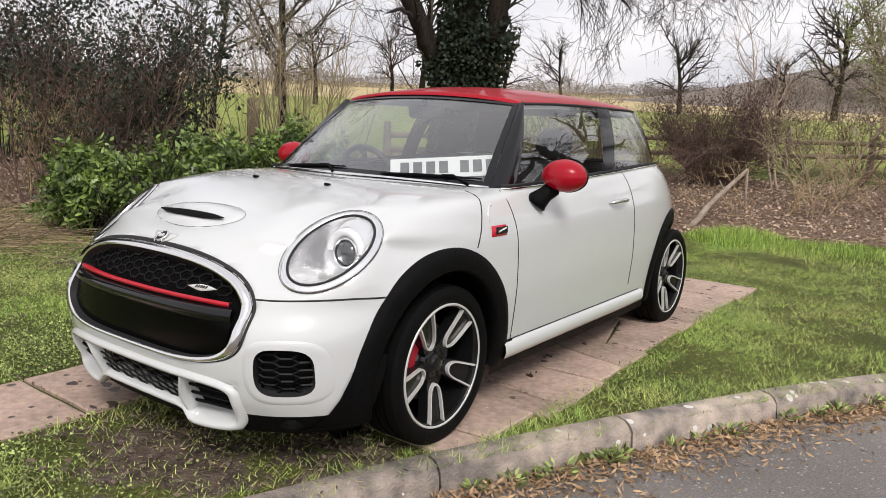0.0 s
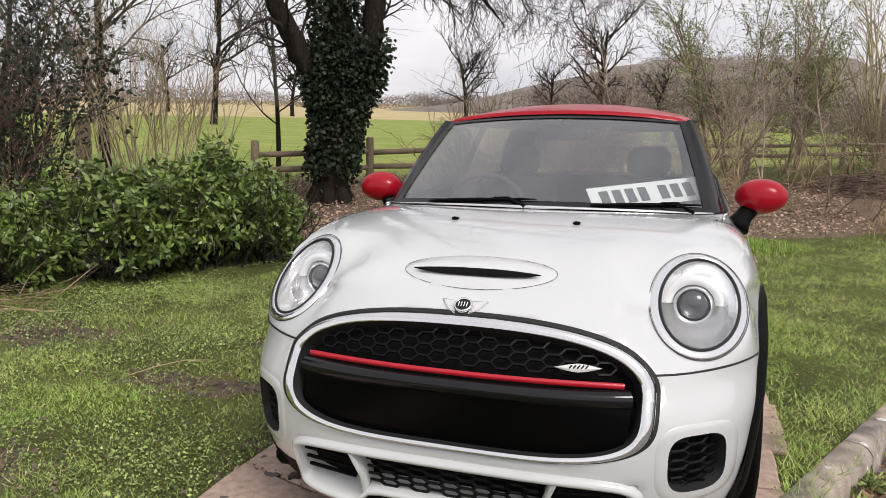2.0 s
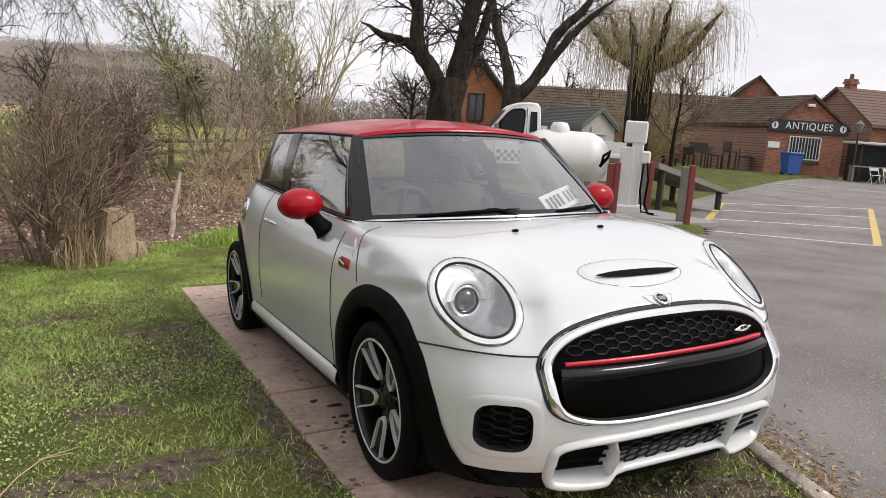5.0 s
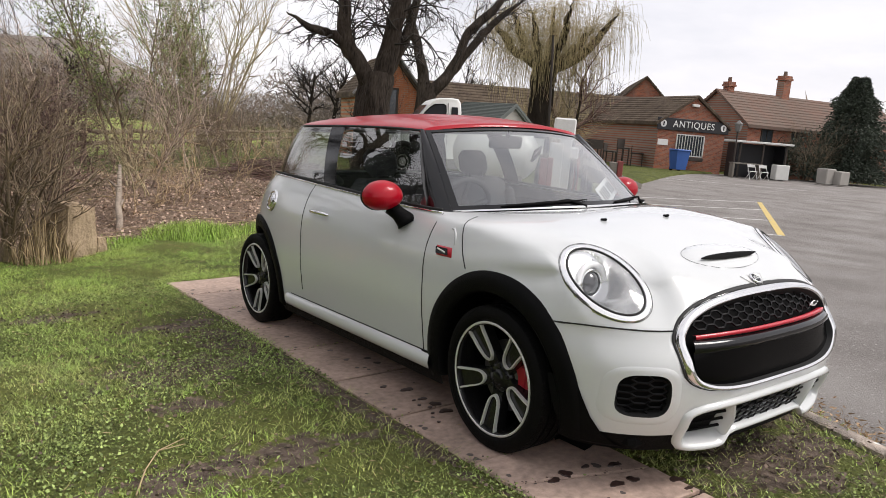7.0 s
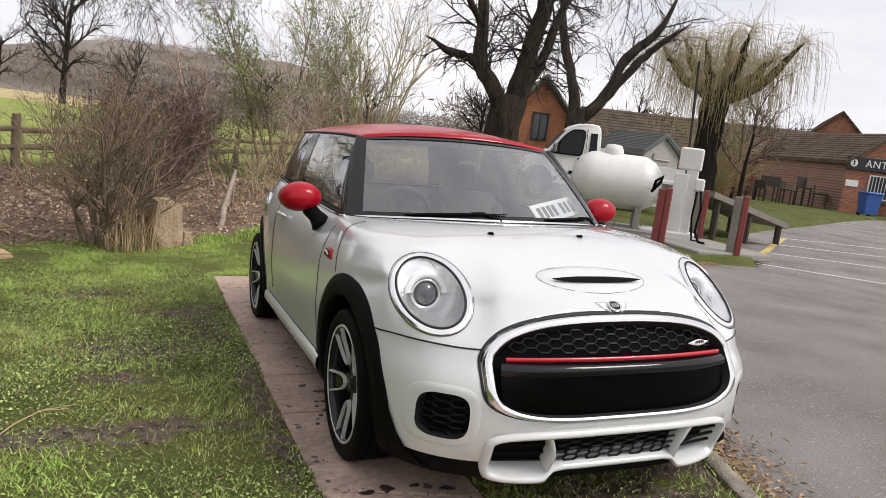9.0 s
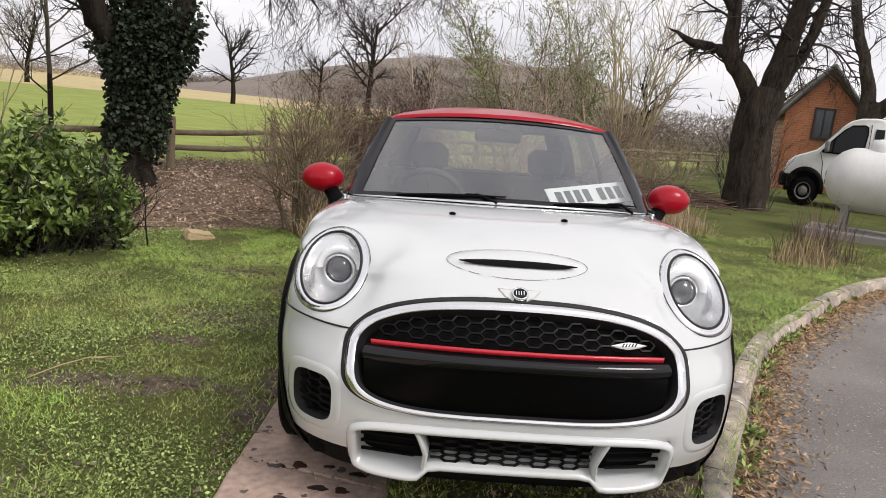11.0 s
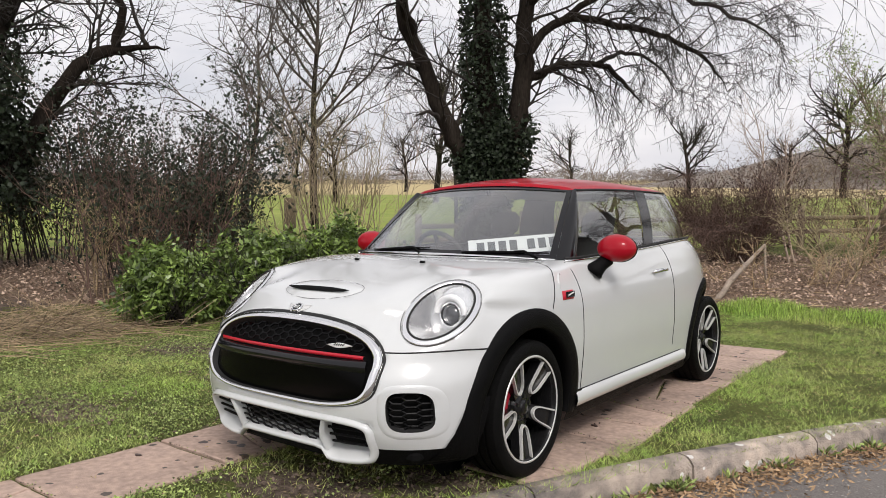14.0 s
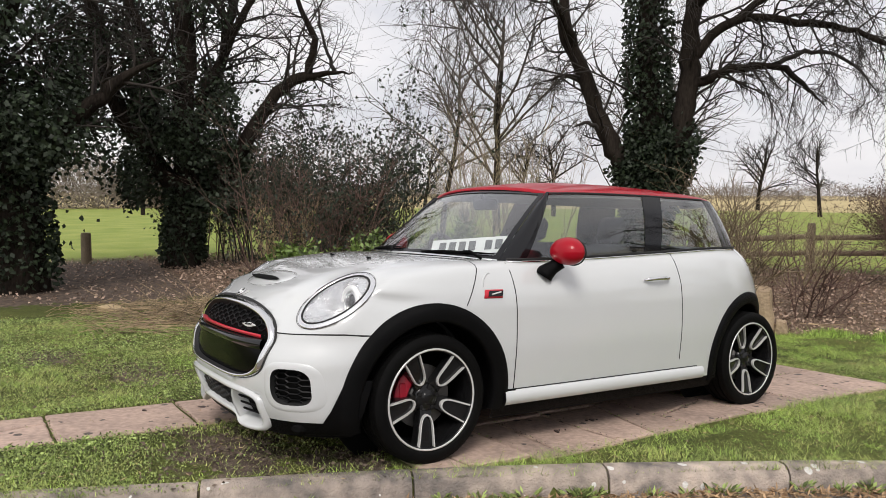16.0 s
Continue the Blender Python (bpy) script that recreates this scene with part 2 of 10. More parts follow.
class Build:
    """Collects boxes, tubes, lathes and sheets into one mesh."""

    def __init__(self):
        self.v, self.f, self.i = [], [], []

    def add(self, verts, faces, idx=0):
        k = len(self.v)
        self.v += [tuple(p) for p in verts]
        self.f += [tuple(a + k for a in f) for f in faces]
        self.i += [idx] * len(faces)
        return self

    def box(self, centre, size, m=None, idx=0, bevel=0.0):
        cx, cy, cz = centre
        sx, sy, sz = (s / 2 for s in size)
        b = min(bevel, sx * 0.9, sy * 0.9, sz * 0.9)
        if b <= 0:
            vs = [Vector((x * sx, y * sy, z * sz)) for z in (-1, 1) for x, y in ((-1, -1), (1, -1), (1, 1), (-1, 1))]
            fs = [(3, 2, 1, 0), (4, 5, 6, 7), (0, 1, 5, 4), (1, 2, 6, 5), (2, 3, 7, 6), (3, 0, 4, 7)]
        else:
            ring = lambda ix, iy, z: [Vector((x, y, z)) for x, y in ((-ix + b, -iy), (ix - b, -iy), (ix, -iy + b), (ix, iy - b), (ix - b, iy), (-ix + b, iy), (-ix, iy - b), (-ix, -iy + b))]
            inner = lambda z: [Vector((x, y, z)) for x, y in ((-sx + b, -sy + b), (sx - b, -sy + b), (sx - b, -sy + b), (sx - b, sy - b), (sx - b, sy - b), (-sx + b, sy - b), (-sx + b, sy - b), (-sx + b, -sy + b))]
            vs = inner(-sz) + ring(sx, sy, -sz + b) + ring(sx, sy, sz - b) + inner(sz)
            fs = [(0, 5, 3, 1)]
            for r in range(3):
                fs += [(r * 8 + j, r * 8 + (j + 1) % 8, (r + 1) * 8 + (j + 1) % 8, (r + 1) * 8 + j) for j in range(8)]
            fs += [(24, 25, 27, 29)]
        off = Vector((cx, cy, cz))
        vs = [(m @ (v + off)) if m is not None else v + off for v in vs]
        return self.add(vs, fs, idx)

    def tube(self, pts, radii, sides=8, idx=0, caps=True, flat=1.0):
        pts = [Vector(p) for p in pts]
        radii = radii if hasattr(radii, "__len__") else [radii] * len(pts)
        vs, fs = [], []
        up = None
        for j, p in enumerate(pts):
            d = (pts[min(j + 1, len(pts) - 1)] - pts[max(j - 1, 0)]).normalized()
            if up is None:
                up = d.orthogonal().normalized() if abs(d.z) > 0.9 else Vector((0, 0, 1))
            side = d.cross(up).normalized()
            up = side.cross(d).normalized()
            for s in range(sides):
                a = 2 * math.pi * s / sides
                vs.append(p + radii[j] * (math.cos(a) * side + flat * math.sin(a) * up))
        for j in range(len(pts) - 1):
            for s in range(sides):
                t = (s + 1) % sides
                fs.append((j * sides + s, j * sides + t, (j + 1) * sides + t, (j + 1) * sides + s))
        if caps:
            fs += [tuple(range(sides))[::-1], tuple(range((len(pts) - 1) * sides, len(pts) * sides))]
        return self.add(vs, fs, idx)

    def lathe(self, profile, axis="x", centre=(0, 0, 0), n=48, idx=0, closed=False):
        """profile: (along the axis, radius)."""
        vs, fs = [], []
        c = Vector(centre)
        for a, r in profile:
            for s in range(n):
                t = 2 * math.pi * s / n
                p = (a, r * math.cos(t), r * math.sin(t))
                if axis == "y":
                    p = (p[1], p[0], p[2])
                elif axis == "z":
                    p = (p[1], p[2], p[0])
                vs.append(c + Vector(p))
        k = len(profile)
        for j in range(k if closed else k - 1):
            for s in range(n):
                t, jj = (s + 1) % n, (j + 1) % k
                fs.append((j * n + s, j * n + t, jj * n + t, jj * n + s))
        return self.add(vs, fs, idx)

    def grid(self, pts, idx=0, flip=False):
        """pts[row][column] of points."""
        rows, cols = len(pts), len(pts[0])
        vs = [p for row in pts for p in row]
        fs = []
        for r in range(rows - 1):
            for c in range(cols - 1):
                q = (r * cols + c, r * cols + c + 1, (r + 1) * cols + c + 1, (r + 1) * cols + c)
                fs.append(q[::-1] if flip else q)
        return self.add(vs, fs, idx)

    def mesh(self, name, mat=None, smooth=False, mats=None, crisp=None):
        me = mesh_of(name, self.v, self.f, mat, smooth, mats, self.i if mats else None)
        if crisp is not None:
            me.polygons.foreach_set("use_smooth", np.ones(len(me.polygons), dtype=bool))
            me.set_sharp_from_angle(angle=radians(crisp))
        return me


def lerp_table(table, v):
    xs, ys = zip(*table)
    return float(np.interp(v, xs, ys))


def smooth_table(table):
    """A smooth curve through (x, y) pairs: monotone cubic."""
    xs, ys = np.array([p[0] for p in table]), np.array([p[1] for p in table])
    d = np.diff(ys) / np.diff(xs)
    m = np.concatenate([[d[0]], np.where(d[:-1] * d[1:] > 0, 2 * d[:-1] * d[1:] / (d[:-1] + d[1:] + 1e-12 * np.sign(d[:-1] + d[1:] + 1e-30)), 0), [d[-1]]])

    def f(v):
        v = min(max(v, xs[0]), xs[-1])
        i = min(int(np.searchsorted(xs, v, side="right")) - 1, len(xs) - 2)
        h = xs[i + 1] - xs[i]
        t = (v - xs[i]) / h
        return float((2 * t**3 - 3 * t**2 + 1) * ys[i] + (t**3 - 2 * t**2 + t) * h * m[i] + (-2 * t**3 + 3 * t**2) * ys[i + 1] + (t**3 - t**2) * h * m[i + 1])
    return f


# ---------------------------------------------------------------- the car: shape of the shell
# car space: origin on the ground under the front axle, nose towards -y, left side +x
F0 = smooth_table([(0.16, -0.700), (0.20, -0.715), (0.30, -0.755), (0.40, -0.772), (0.50, -0.772), (0.60, -0.750), (0.66, -0.722), (0.70, -0.692),
                   (0.74, -0.648), (0.78, -0.588), (0.81, -0.525), (0.85, -0.405), (0.90, -0.210), (0.935, -0.035), (0.95, 0.085), (0.965, 0.25)])
YC = smooth_table([(0.16, 0.0), (0.70, 0.04), (0.757, 0.08), (0.80, 0.10), (0.85, 0.15), (0.88, 0.21), (0.90, 0.30), (0.935, 0.50), (0.965, 0.60)])
WID = smooth_table([(0.16, 0.775), (0.22, 0.800), (0.30, 0.812), (0.40, 0.822), (0.55, 0.832), (0.70, 0.828), (0.78, 0.818), (0.85, 0.795), (0.90, 0.770), (0.94, 0.742), (0.965, 0.718)])
QF = smooth_table([(0.16, 3.0), (0.60, 3.0), (0.70, 2.3), (0.757, 1.95), (0.80, 2.2), (0.85, 2.5), (0.88, 3.0), (0.90, 3.0), (0.935, 2.5), (0.95, 2.3), (0.965, 2.2)])
PXF = smooth_table([(0.16, 3.1), (0.30, 3.5), (0.46, 3.5), (0.60, 2.5), (0.68, 2.5), (0.757, 2.8), (0.80, 4.0), (0.85, 6.0), (0.89, 7.0), (0.91, 6.2), (0.935, 4.0), (0.95, 3.0), (0.965, 2.5)])
BACK = smooth_table([(0.16, 2.96), (0.30, 3.02), (0.45, 3.05), (0.65, 3.04), (0.80, 2.99), (0.90, 2.93), (0.965, 2.86)])
RISE = smooth_table([(-1.0, 0.0), (0.1, 0.0), (0.5, -0.022), (1.06, -0.006), (1.57, 0.019), (2.4, 0.055), (3.1, 0.055)])
PX, YR, QR = 2.5, 1.7, 4.0


def lifted(y, z):
    t = min(max((z - 0.6) / 0.365, 0.0), 1.0)
    return z + RISE(y) * t * t * (3 - 2 * t)


def unlifted(y, z):
    q = z
    for _ in range(4):
        q = z - (lifted(y, q) - q)
    return q


def front_y(x, z):
    s = min(abs(x) / WID(z), 1.0)
    return YC(z) - (YC(z) - F0(z)) * (1 - s ** PXF(z)) ** (1 / QF(z))


def side_x(y, z):
    q = unlifted(y, z)
    if y < YC(q):
        e = min((YC(q) - y) / (YC(q) - F0(q)), 1.0)
        return WID(q) * (1 - e ** QF(q)) ** (1 / PXF(q))
    if y > YR:
        e = min((y - YR) / (BACK(q) - YR), 1.0)
        return WID(q) * (1 - e**QR) ** (1 / PX)
    return WID(q)


def belt(y):
    return lifted(y, 0.965)


# the headlight's glass: an ellipse in a raked plane (centre, half axes, and their directions)
LAMP_C, LAMP_A, LAMP_B = Vector((0.627, -0.409, 0.765)), 0.110, 0.173
LAMP_V, LAMP_U = Vector((0.926, 0.044, -0.374)).normalized(), Vector((0.182, 0.818, 0.546)).normalized()
LAMP_N = LAMP_V.cross(LAMP_U).normalized()
LAMP_U = LAMP_N.cross(LAMP_V)


def lamp_rho(o):
    """How far out a point lies from the lamp's centre: 1 on the edge of the glass."""
    return math.hypot(o.dot(LAMP_V) / LAMP_A, o.dot(LAMP_U) / LAMP_B)


def in_shell(p):
    q = unlifted(p.y, p.z) if p.z > 0.6 else p.z
    return q < 0.965 and abs(p.x) < WID(q) and p.y > front_y(p.x, q)


def rim_offsets(n=48):
    """How far the plain shell lies over the lamp's plane, all round just outside its ring."""
    out = []
    for k in range(n):
        t = 2 * math.pi * k / n
        p = LAMP_C + LAMP_V * (math.cos(t) * (LAMP_A + 0.03)) + LAMP_U * (math.sin(t) * (LAMP_B + 0.03))
        h = 0.10
        while h > -0.12 and not in_shell(p + LAMP_N * h):
            h -= 0.002
        out.append(h)
    out = np.array(out)
    for _ in range(10):
        out = (np.roll(out, 1) + 2 * out + np.roll(out, -1)) / 4
    return out


RIM = rim_offsets()


def lamp_seat(p):
    """Moves a point of the shell onto the plane of the near headlight; round the ring the move runs out slowly."""
    sg = math.copysign(1, p.x)
    o = Vector((abs(p.x), p.y, p.z)) - LAMP_C
    h = o.dot(LAMP_N)
    rho = lamp_rho(o)
    if abs(h) > 0.20 or rho > 2.9:
        return Vector(p)
    k = (math.atan2(o.dot(LAMP_U) / LAMP_B, o.dot(LAMP_V) / LAMP_A) / (2 * math.pi) * len(RIM)) % len(RIM)
    i = int(k)
    rim = RIM[i] + (RIM[(i + 1) % len(RIM)] - RIM[i]) * (k - i)
    lim = 2.9 if o.dot(LAMP_U) > 0 else 2.9 - 0.9 * min(-o.dot(LAMP_U) / (LAMP_B * 0.8), 1.0)
    w = min(max((lim - rho) / (lim - 1.28), 0.0), 1.0)
    w = w * w * (3 - 2 * w)
    u = min(max((rho - 1.15) / 0.30, 0.0), 1.0)
    u = u * u * (3 - 2 * u)
    move = ((h + 0.004) * (1 - u) + (rim + 0.004) * w * u) * min(max((p.z - 0.600) / 0.05, 0.0), 1.0) * min(max((0.20 - abs(h)) / 0.06, 0.0), 1.0)
    # the arch keeps its own line
    if abs(p.x) > 0.66:
        move *= min(max((math.hypot(p.y, p.z - 0.305) - 0.455) / 0.07, 0.0), 1.0)
    q = LAMP_C + o - LAMP_N * move
    return Vector((sg * q.x, q.y, q.z))


def nose(x, z, out=0.0):
    """A point on the front of the shell, moved out along its normal."""
    e = 0.004
    z = min(z, 0.955)
    p = Vector((x, front_y(x, z), z))
    dx = Vector((2 * e, front_y(x + e, z) - front_y(x - e, z), 0))
    dz = Vector((0, front_y(x, z + e) - front_y(x, z - e), 2 * e))
    n = dx.cross(dz).normalized()
    return lamp_seat(p) + n * out


def flank(sign, y, z, out=0.0):
    e = 0.004
    p = Vector((side_x(y, z), y, z))
    dy = Vector((side_x(y + e, z) - side_x(y - e, z), 2 * e, 0))
    dz = Vector((side_x(y, z + e) - side_x(y, z - e), 0, 2 * e))
    q = p + dy.cross(dz).normalized() * out
    return Vector((sign * q.x, q.y, q.z))


def squircle(a, up, down, n_up, n_down, zc, t):
    c, s = math.cos(t), math.sin(t)
    n = n_up if s >= 0 else n_down
    return (a * math.copysign(abs(c) ** (2 / n), c), zc + (up if s >= 0 else down) * math.copysign(abs(s) ** (2 / n), s))


def inside(x, z, a, up, down, n_up, n_down, zc):
    n, h = (n_up, up) if z >= zc else (n_down, down)
    return abs(x / a) ** n + abs((z - zc) / h) ** n < 1


GRILLE = (0.514, 0.168, 0.160, 2.5, 4.0, 0.555)
FOG = (0.640, 0.390, 0.078, 0.086, 3.4)
def on_lamp(sg, k, t, out=0.0, add=0.0):
    """A point of the headlight's plane: k of the way to the edge of the glass, and add metres further."""
    p = LAMP_C + LAMP_V * (math.cos(t) * (LAMP_A * k + add)) + LAMP_U * (math.sin(t) * (LAMP_B * k + add)) + LAMP_N * out
    return Vector((sg * p.x, p.y, p.z))

HOLE = 0.385

WHEELS = [(1, 0.0), (1, 2.495), (-1, 0.0), (-1, 2.495)]
HUB_Z, TYRE_R = 0.305, 0.305

car = thing("car", "white three-door hatchback with red roof parked on slabs", "car")
car.matrix_world = pose(0, 0, 0, -2.7, -2.0, 0)


def build_shell():
    rows = [0.16, 0.185] + [0.205 + 0.0195 * i for i in range(23)] + [0.66, 0.68, 0.70, 0.717, 0.734, 0.75, 0.765, 0.78, 0.795, 0.81, 0.825, 0.84, 0.855, 0.87, 0.885, 0.90, 0.912, 0.924, 0.935, 0.943, 0.95, 0.956, 0.961, 0.965]
    grid = []
    for z in rows:
        line = []
        q, e0 = QF(z), 0.72
        px = PXF(z)
        s0 = (1 - e0**q) ** (1 / px)
        half = [((s0 * i / 30), None) for i in range(30)] + [(None, e0 * (1 - i / 26)) for i in range(26)]
        for s, e in half:
            if s is None:
                line.append((WID(z) * (1 - e**q) ** (1 / px), YC(z) - (YC(z) - F0(z)) * e))
            else:
                line.append((WID(z) * s, YC(z) - (YC(z) - F0(z)) * (1 - s**px) ** (1 / q)))
        line += [(WID(z), YC(z) + (YR - YC(z)) * i / 44) for i in range(44)]
        r0 = 0.86
        line += [(WID(z) * (1 - (r0 * i / 26) ** QR) ** (1 / PX), YR + (BACK(z) - YR) * r0 * i / 26) for i in range(26)]
        sr = (1 - r0**QR) ** (1 / PX)
        line += [(WID(z) * sr * (1 - i / 16), YR + (BACK(z) - YR) * (1 - (sr * (1 - i / 16)) ** PX) ** (1 / QR)) for i in range(17)]
        full = line + [(-x, y) for x, y in line[-2:0:-1]]
        grid.append([(x, y, lifted(y, z)) for x, y in full])
    bm = bmesh.new()
    vs = [[bm.verts.new(p) for p in row] for row in grid]
    n = len(vs[0])
    for r in range(len(rows) - 1):
        for c in range(n):
            bm.faces.new((vs[r][c], vs[r][(c + 1) % n], vs[r + 1][(c + 1) % n], vs[r + 1][c]))
    for co, no in (((0, 0, 0.617), (0, 0, 1)), ((0, 0.488, 0), (0, 1, 0)), ((0, 1.765, 0), (0, 1, 0)), ((0, 0.178, 0.726), (0, 0.207, -0.119)), ((0, 0, 0.305), (0, 0, 1)), ((0, 0, 0.232), (0, 0, 1))):
        geom = bm.verts[:] + bm.edges[:] + bm.faces[:]
        bmesh.ops.bisect_plane(bm, geom=geom, plane_co=co, plane_no=no, dist=1e-5)
    gone = []
    for f in bm.faces:
        c = f.calc_center_median()
        if abs(c.x) > 0.5 and any(sg * c.x > 0 and math.hypot(c.y - wy, c.z - HUB_Z) < HOLE + 0.012 for sg, wy in WHEELS):
            gone.append(f)
        elif c.y < 0.1:
            o = Vector((abs(c.x), c.y, c.z)) - LAMP_C
            h = o.dot(LAMP_N)
            if lamp_rho(o) < 1.06 and abs(h) < 0.12 or inside(abs(c.x) - FOG[0], c.z, FOG[2] + 0.013, FOG[3] + 0.011, FOG[3] + 0.011, FOG[4], FOG[4], FOG[1]) and c.y < -0.3:
                gone.append(f)
    bmesh.ops.delete(bm, geom=gone, context="FACES")
    # the shell eases into the plane of each headlight
    for v in bm.verts:
        if v.co.y > 0.15:
            continue
        edge = v.is_boundary and v.co.z > 0.62
        v.co = lamp_seat(v.co)
        if edge:
            sg = math.copysign(1, v.co.x)
            o = Vector((abs(v.co.x), v.co.y, v.co.z)) - LAMP_C
            if lamp_rho(o) < 1.4 and abs(o.dot(LAMP_N)) < 0.02:
                v.co = on_lamp(sg, 1.0, math.atan2(o.dot(LAMP_U) / LAMP_B, o.dot(LAMP_V) / LAMP_A), -0.004, 0.014)
    # sink the openings of the nose
    for v in bm.verts:
        x, y, z = v.co
        if y > -0.3:
            continue
        if inside(x, z, *GRILLE):
            v.co.y += 0.055
        elif abs(x) < 0.478 and 0.195 < z < 0.340:
            v.co.y += 0.06
    bmesh.ops.recalc_face_normals(bm, faces=bm.faces[:])
    bm.normal_update()
    return bm


def shell_part_of(c):
    sx = "left" if c.x > 0 else "right"
    cut = (c.y - 0.178) * 0.207 - (c.z - 0.726) * 0.119
    if c.z < 0.232:
        return "underbody_skirt"
    if c.y < 0.488 and cut < 0:
        if c.z > 0.617 and c.y < 0.6:
            return "bonnet"
        if c.y < 0.05:
            return "front_bumper"
    if c.z < 0.305 and c.y > 0.3 and c.y < 2.2:
        return "sill_" + sx
    if c.y < 0.488:
        return "front_wing_" + sx
    if c.y < 1.765:
        return "door_" + sx
    return "rear_body"


def split_shell():
    bm = build_shell()
    groups = {}
    for f in bm.faces:
        groups.setdefault(shell_part_of(f.calc_center_median()), []).append(f)
    made = {}
    for key in sorted(groups):
        ids, verts, normals, faces, mi = {}, [], [], [], []
        for f in groups[key]:
            loop = []
            for v in f.verts:
                if v not in ids:
                    ids[v] = len(verts)
                    verts.append(tuple(v.co))
                    normals.append(tuple(v.normal))
                loop.append(ids[v])
            faces.append(loop)
            c = f.calc_center_median()
            dark = key == "underbody_skirt" or (c.y < -0.3 and (inside(c.x, c.z, *GRILLE) or inside(abs(c.x) - FOG[0], c.z, FOG[2] - 0.004, FOG[3] - 0.004, FOG[3] - 0.004, FOG[4], FOG[4], FOG[1]) or (abs(c.x) < 0.487 and 0.2 < c.z < 0.336)))
            mi.append(1 if dark else 0)
        name = key.replace("_left", "").replace("_right", "")
        me = mesh_of(name, verts, faces, None, True, [M["white_paint"], M["black_plastic"] if key == "underbody_skirt" else M["dark_void"]], mi)
        me.normals_split_custom_set_from_vertices(normals)
        made[key] = part(name, me, car)
    bm.free()
    return made


shell = split_shell()
tagged(shell["bonnet"], "white bonnet with an air scoop")
tagged(shell["front_bumper"], "white front bumper")
tagged(shell["underbody_skirt"], "black plastic lower skirt")


# ---------------------------------------------------------------- the car: glasshouse and roof
ROOF_W = smooth_table([(0.85, 0.545), (1.1, 0.572), (1.5, 0.585), (1.9, 0.575)])
ROOF_Z = smooth_table([(0.85, 1.312), (1.2, 1.328), (1.64, 1.336), (2.3, 1.338), (2.72, 1.325)])
CROWN = smooth_table([(0.85, 0.028), (1.05, 0.058), (1.3, 0.076), (1.7, 0.080), (2.2, 0.066), (2.6, 0.04), (2.72, 0.02)])
ROOF_B = 2.70


def roof_w(y):
    if y <= 1.6:
        return ROOF_W(y)
    e = min((y - 1.6) / (ROOF_B - 1.6), 1.0)
    return 0.587 * (1 - e**4.2) ** (1 / 2.4)


def band(yb, yt, v, out=0.0):
    """A point of the glasshouse's side, from the belt (v 0) to the roof (v 1)."""
    xb, zb = side_x(yb, belt(yb)) - 0.014, belt(yb) - 0.002
    xt, zt = roof_w(yt) + 0.004, ROOF_Z(yt) + 0.004
    x = xb + (xt - xb) * v + 0.035 * 4 * v * (1 - v) * 0.5
    return Vector((x + out, yb + (yt - yb) * v, zb + (zt - zb) * v))


def screen(s, v, out=0.0):
    """A point of the windscreen: s from -1 to 1 across, v up."""
    edge = Vector((0.672 + (0.545 - 0.672) * v, 0.49 + (0.905 - 0.49) * v, 0.944 + (1.316 - 0.944) * v))
    yc, zc = 0.27 + (0.815 - 0.27) * v, 0.966 + (1.342 - 0.966) * v
    p = Vector((edge.x * s, yc + (edge.y - yc) * s * s, zc + (edge.z - zc) * s * s + 0.012 * 4 * v * (1 - v)))
    return p + Vector((0, -0.6, 0.8)) * out


def strip(name, cols, mat, parent, label="", steps=10, n=8, out=0.0):
    """One panel of the glasshouse's side between two lines (bottom y, top y), on each side of the car."""
    (b0, t0), (b1, t1) = cols
    for sg in (1, -1):
        pts = []
        for i in range(steps + 1):
            u = i / steps
            pts.append([Vector((sg * q.x, q.y, q.z)) for q in (band(b0 + (b1 - b0) * u, t0 + (t1 - t0) * u, k / n, out) for k in range(n + 1))])
        part(name, Build().grid(pts, flip=sg > 0).mesh(name, mat, True), parent, label)


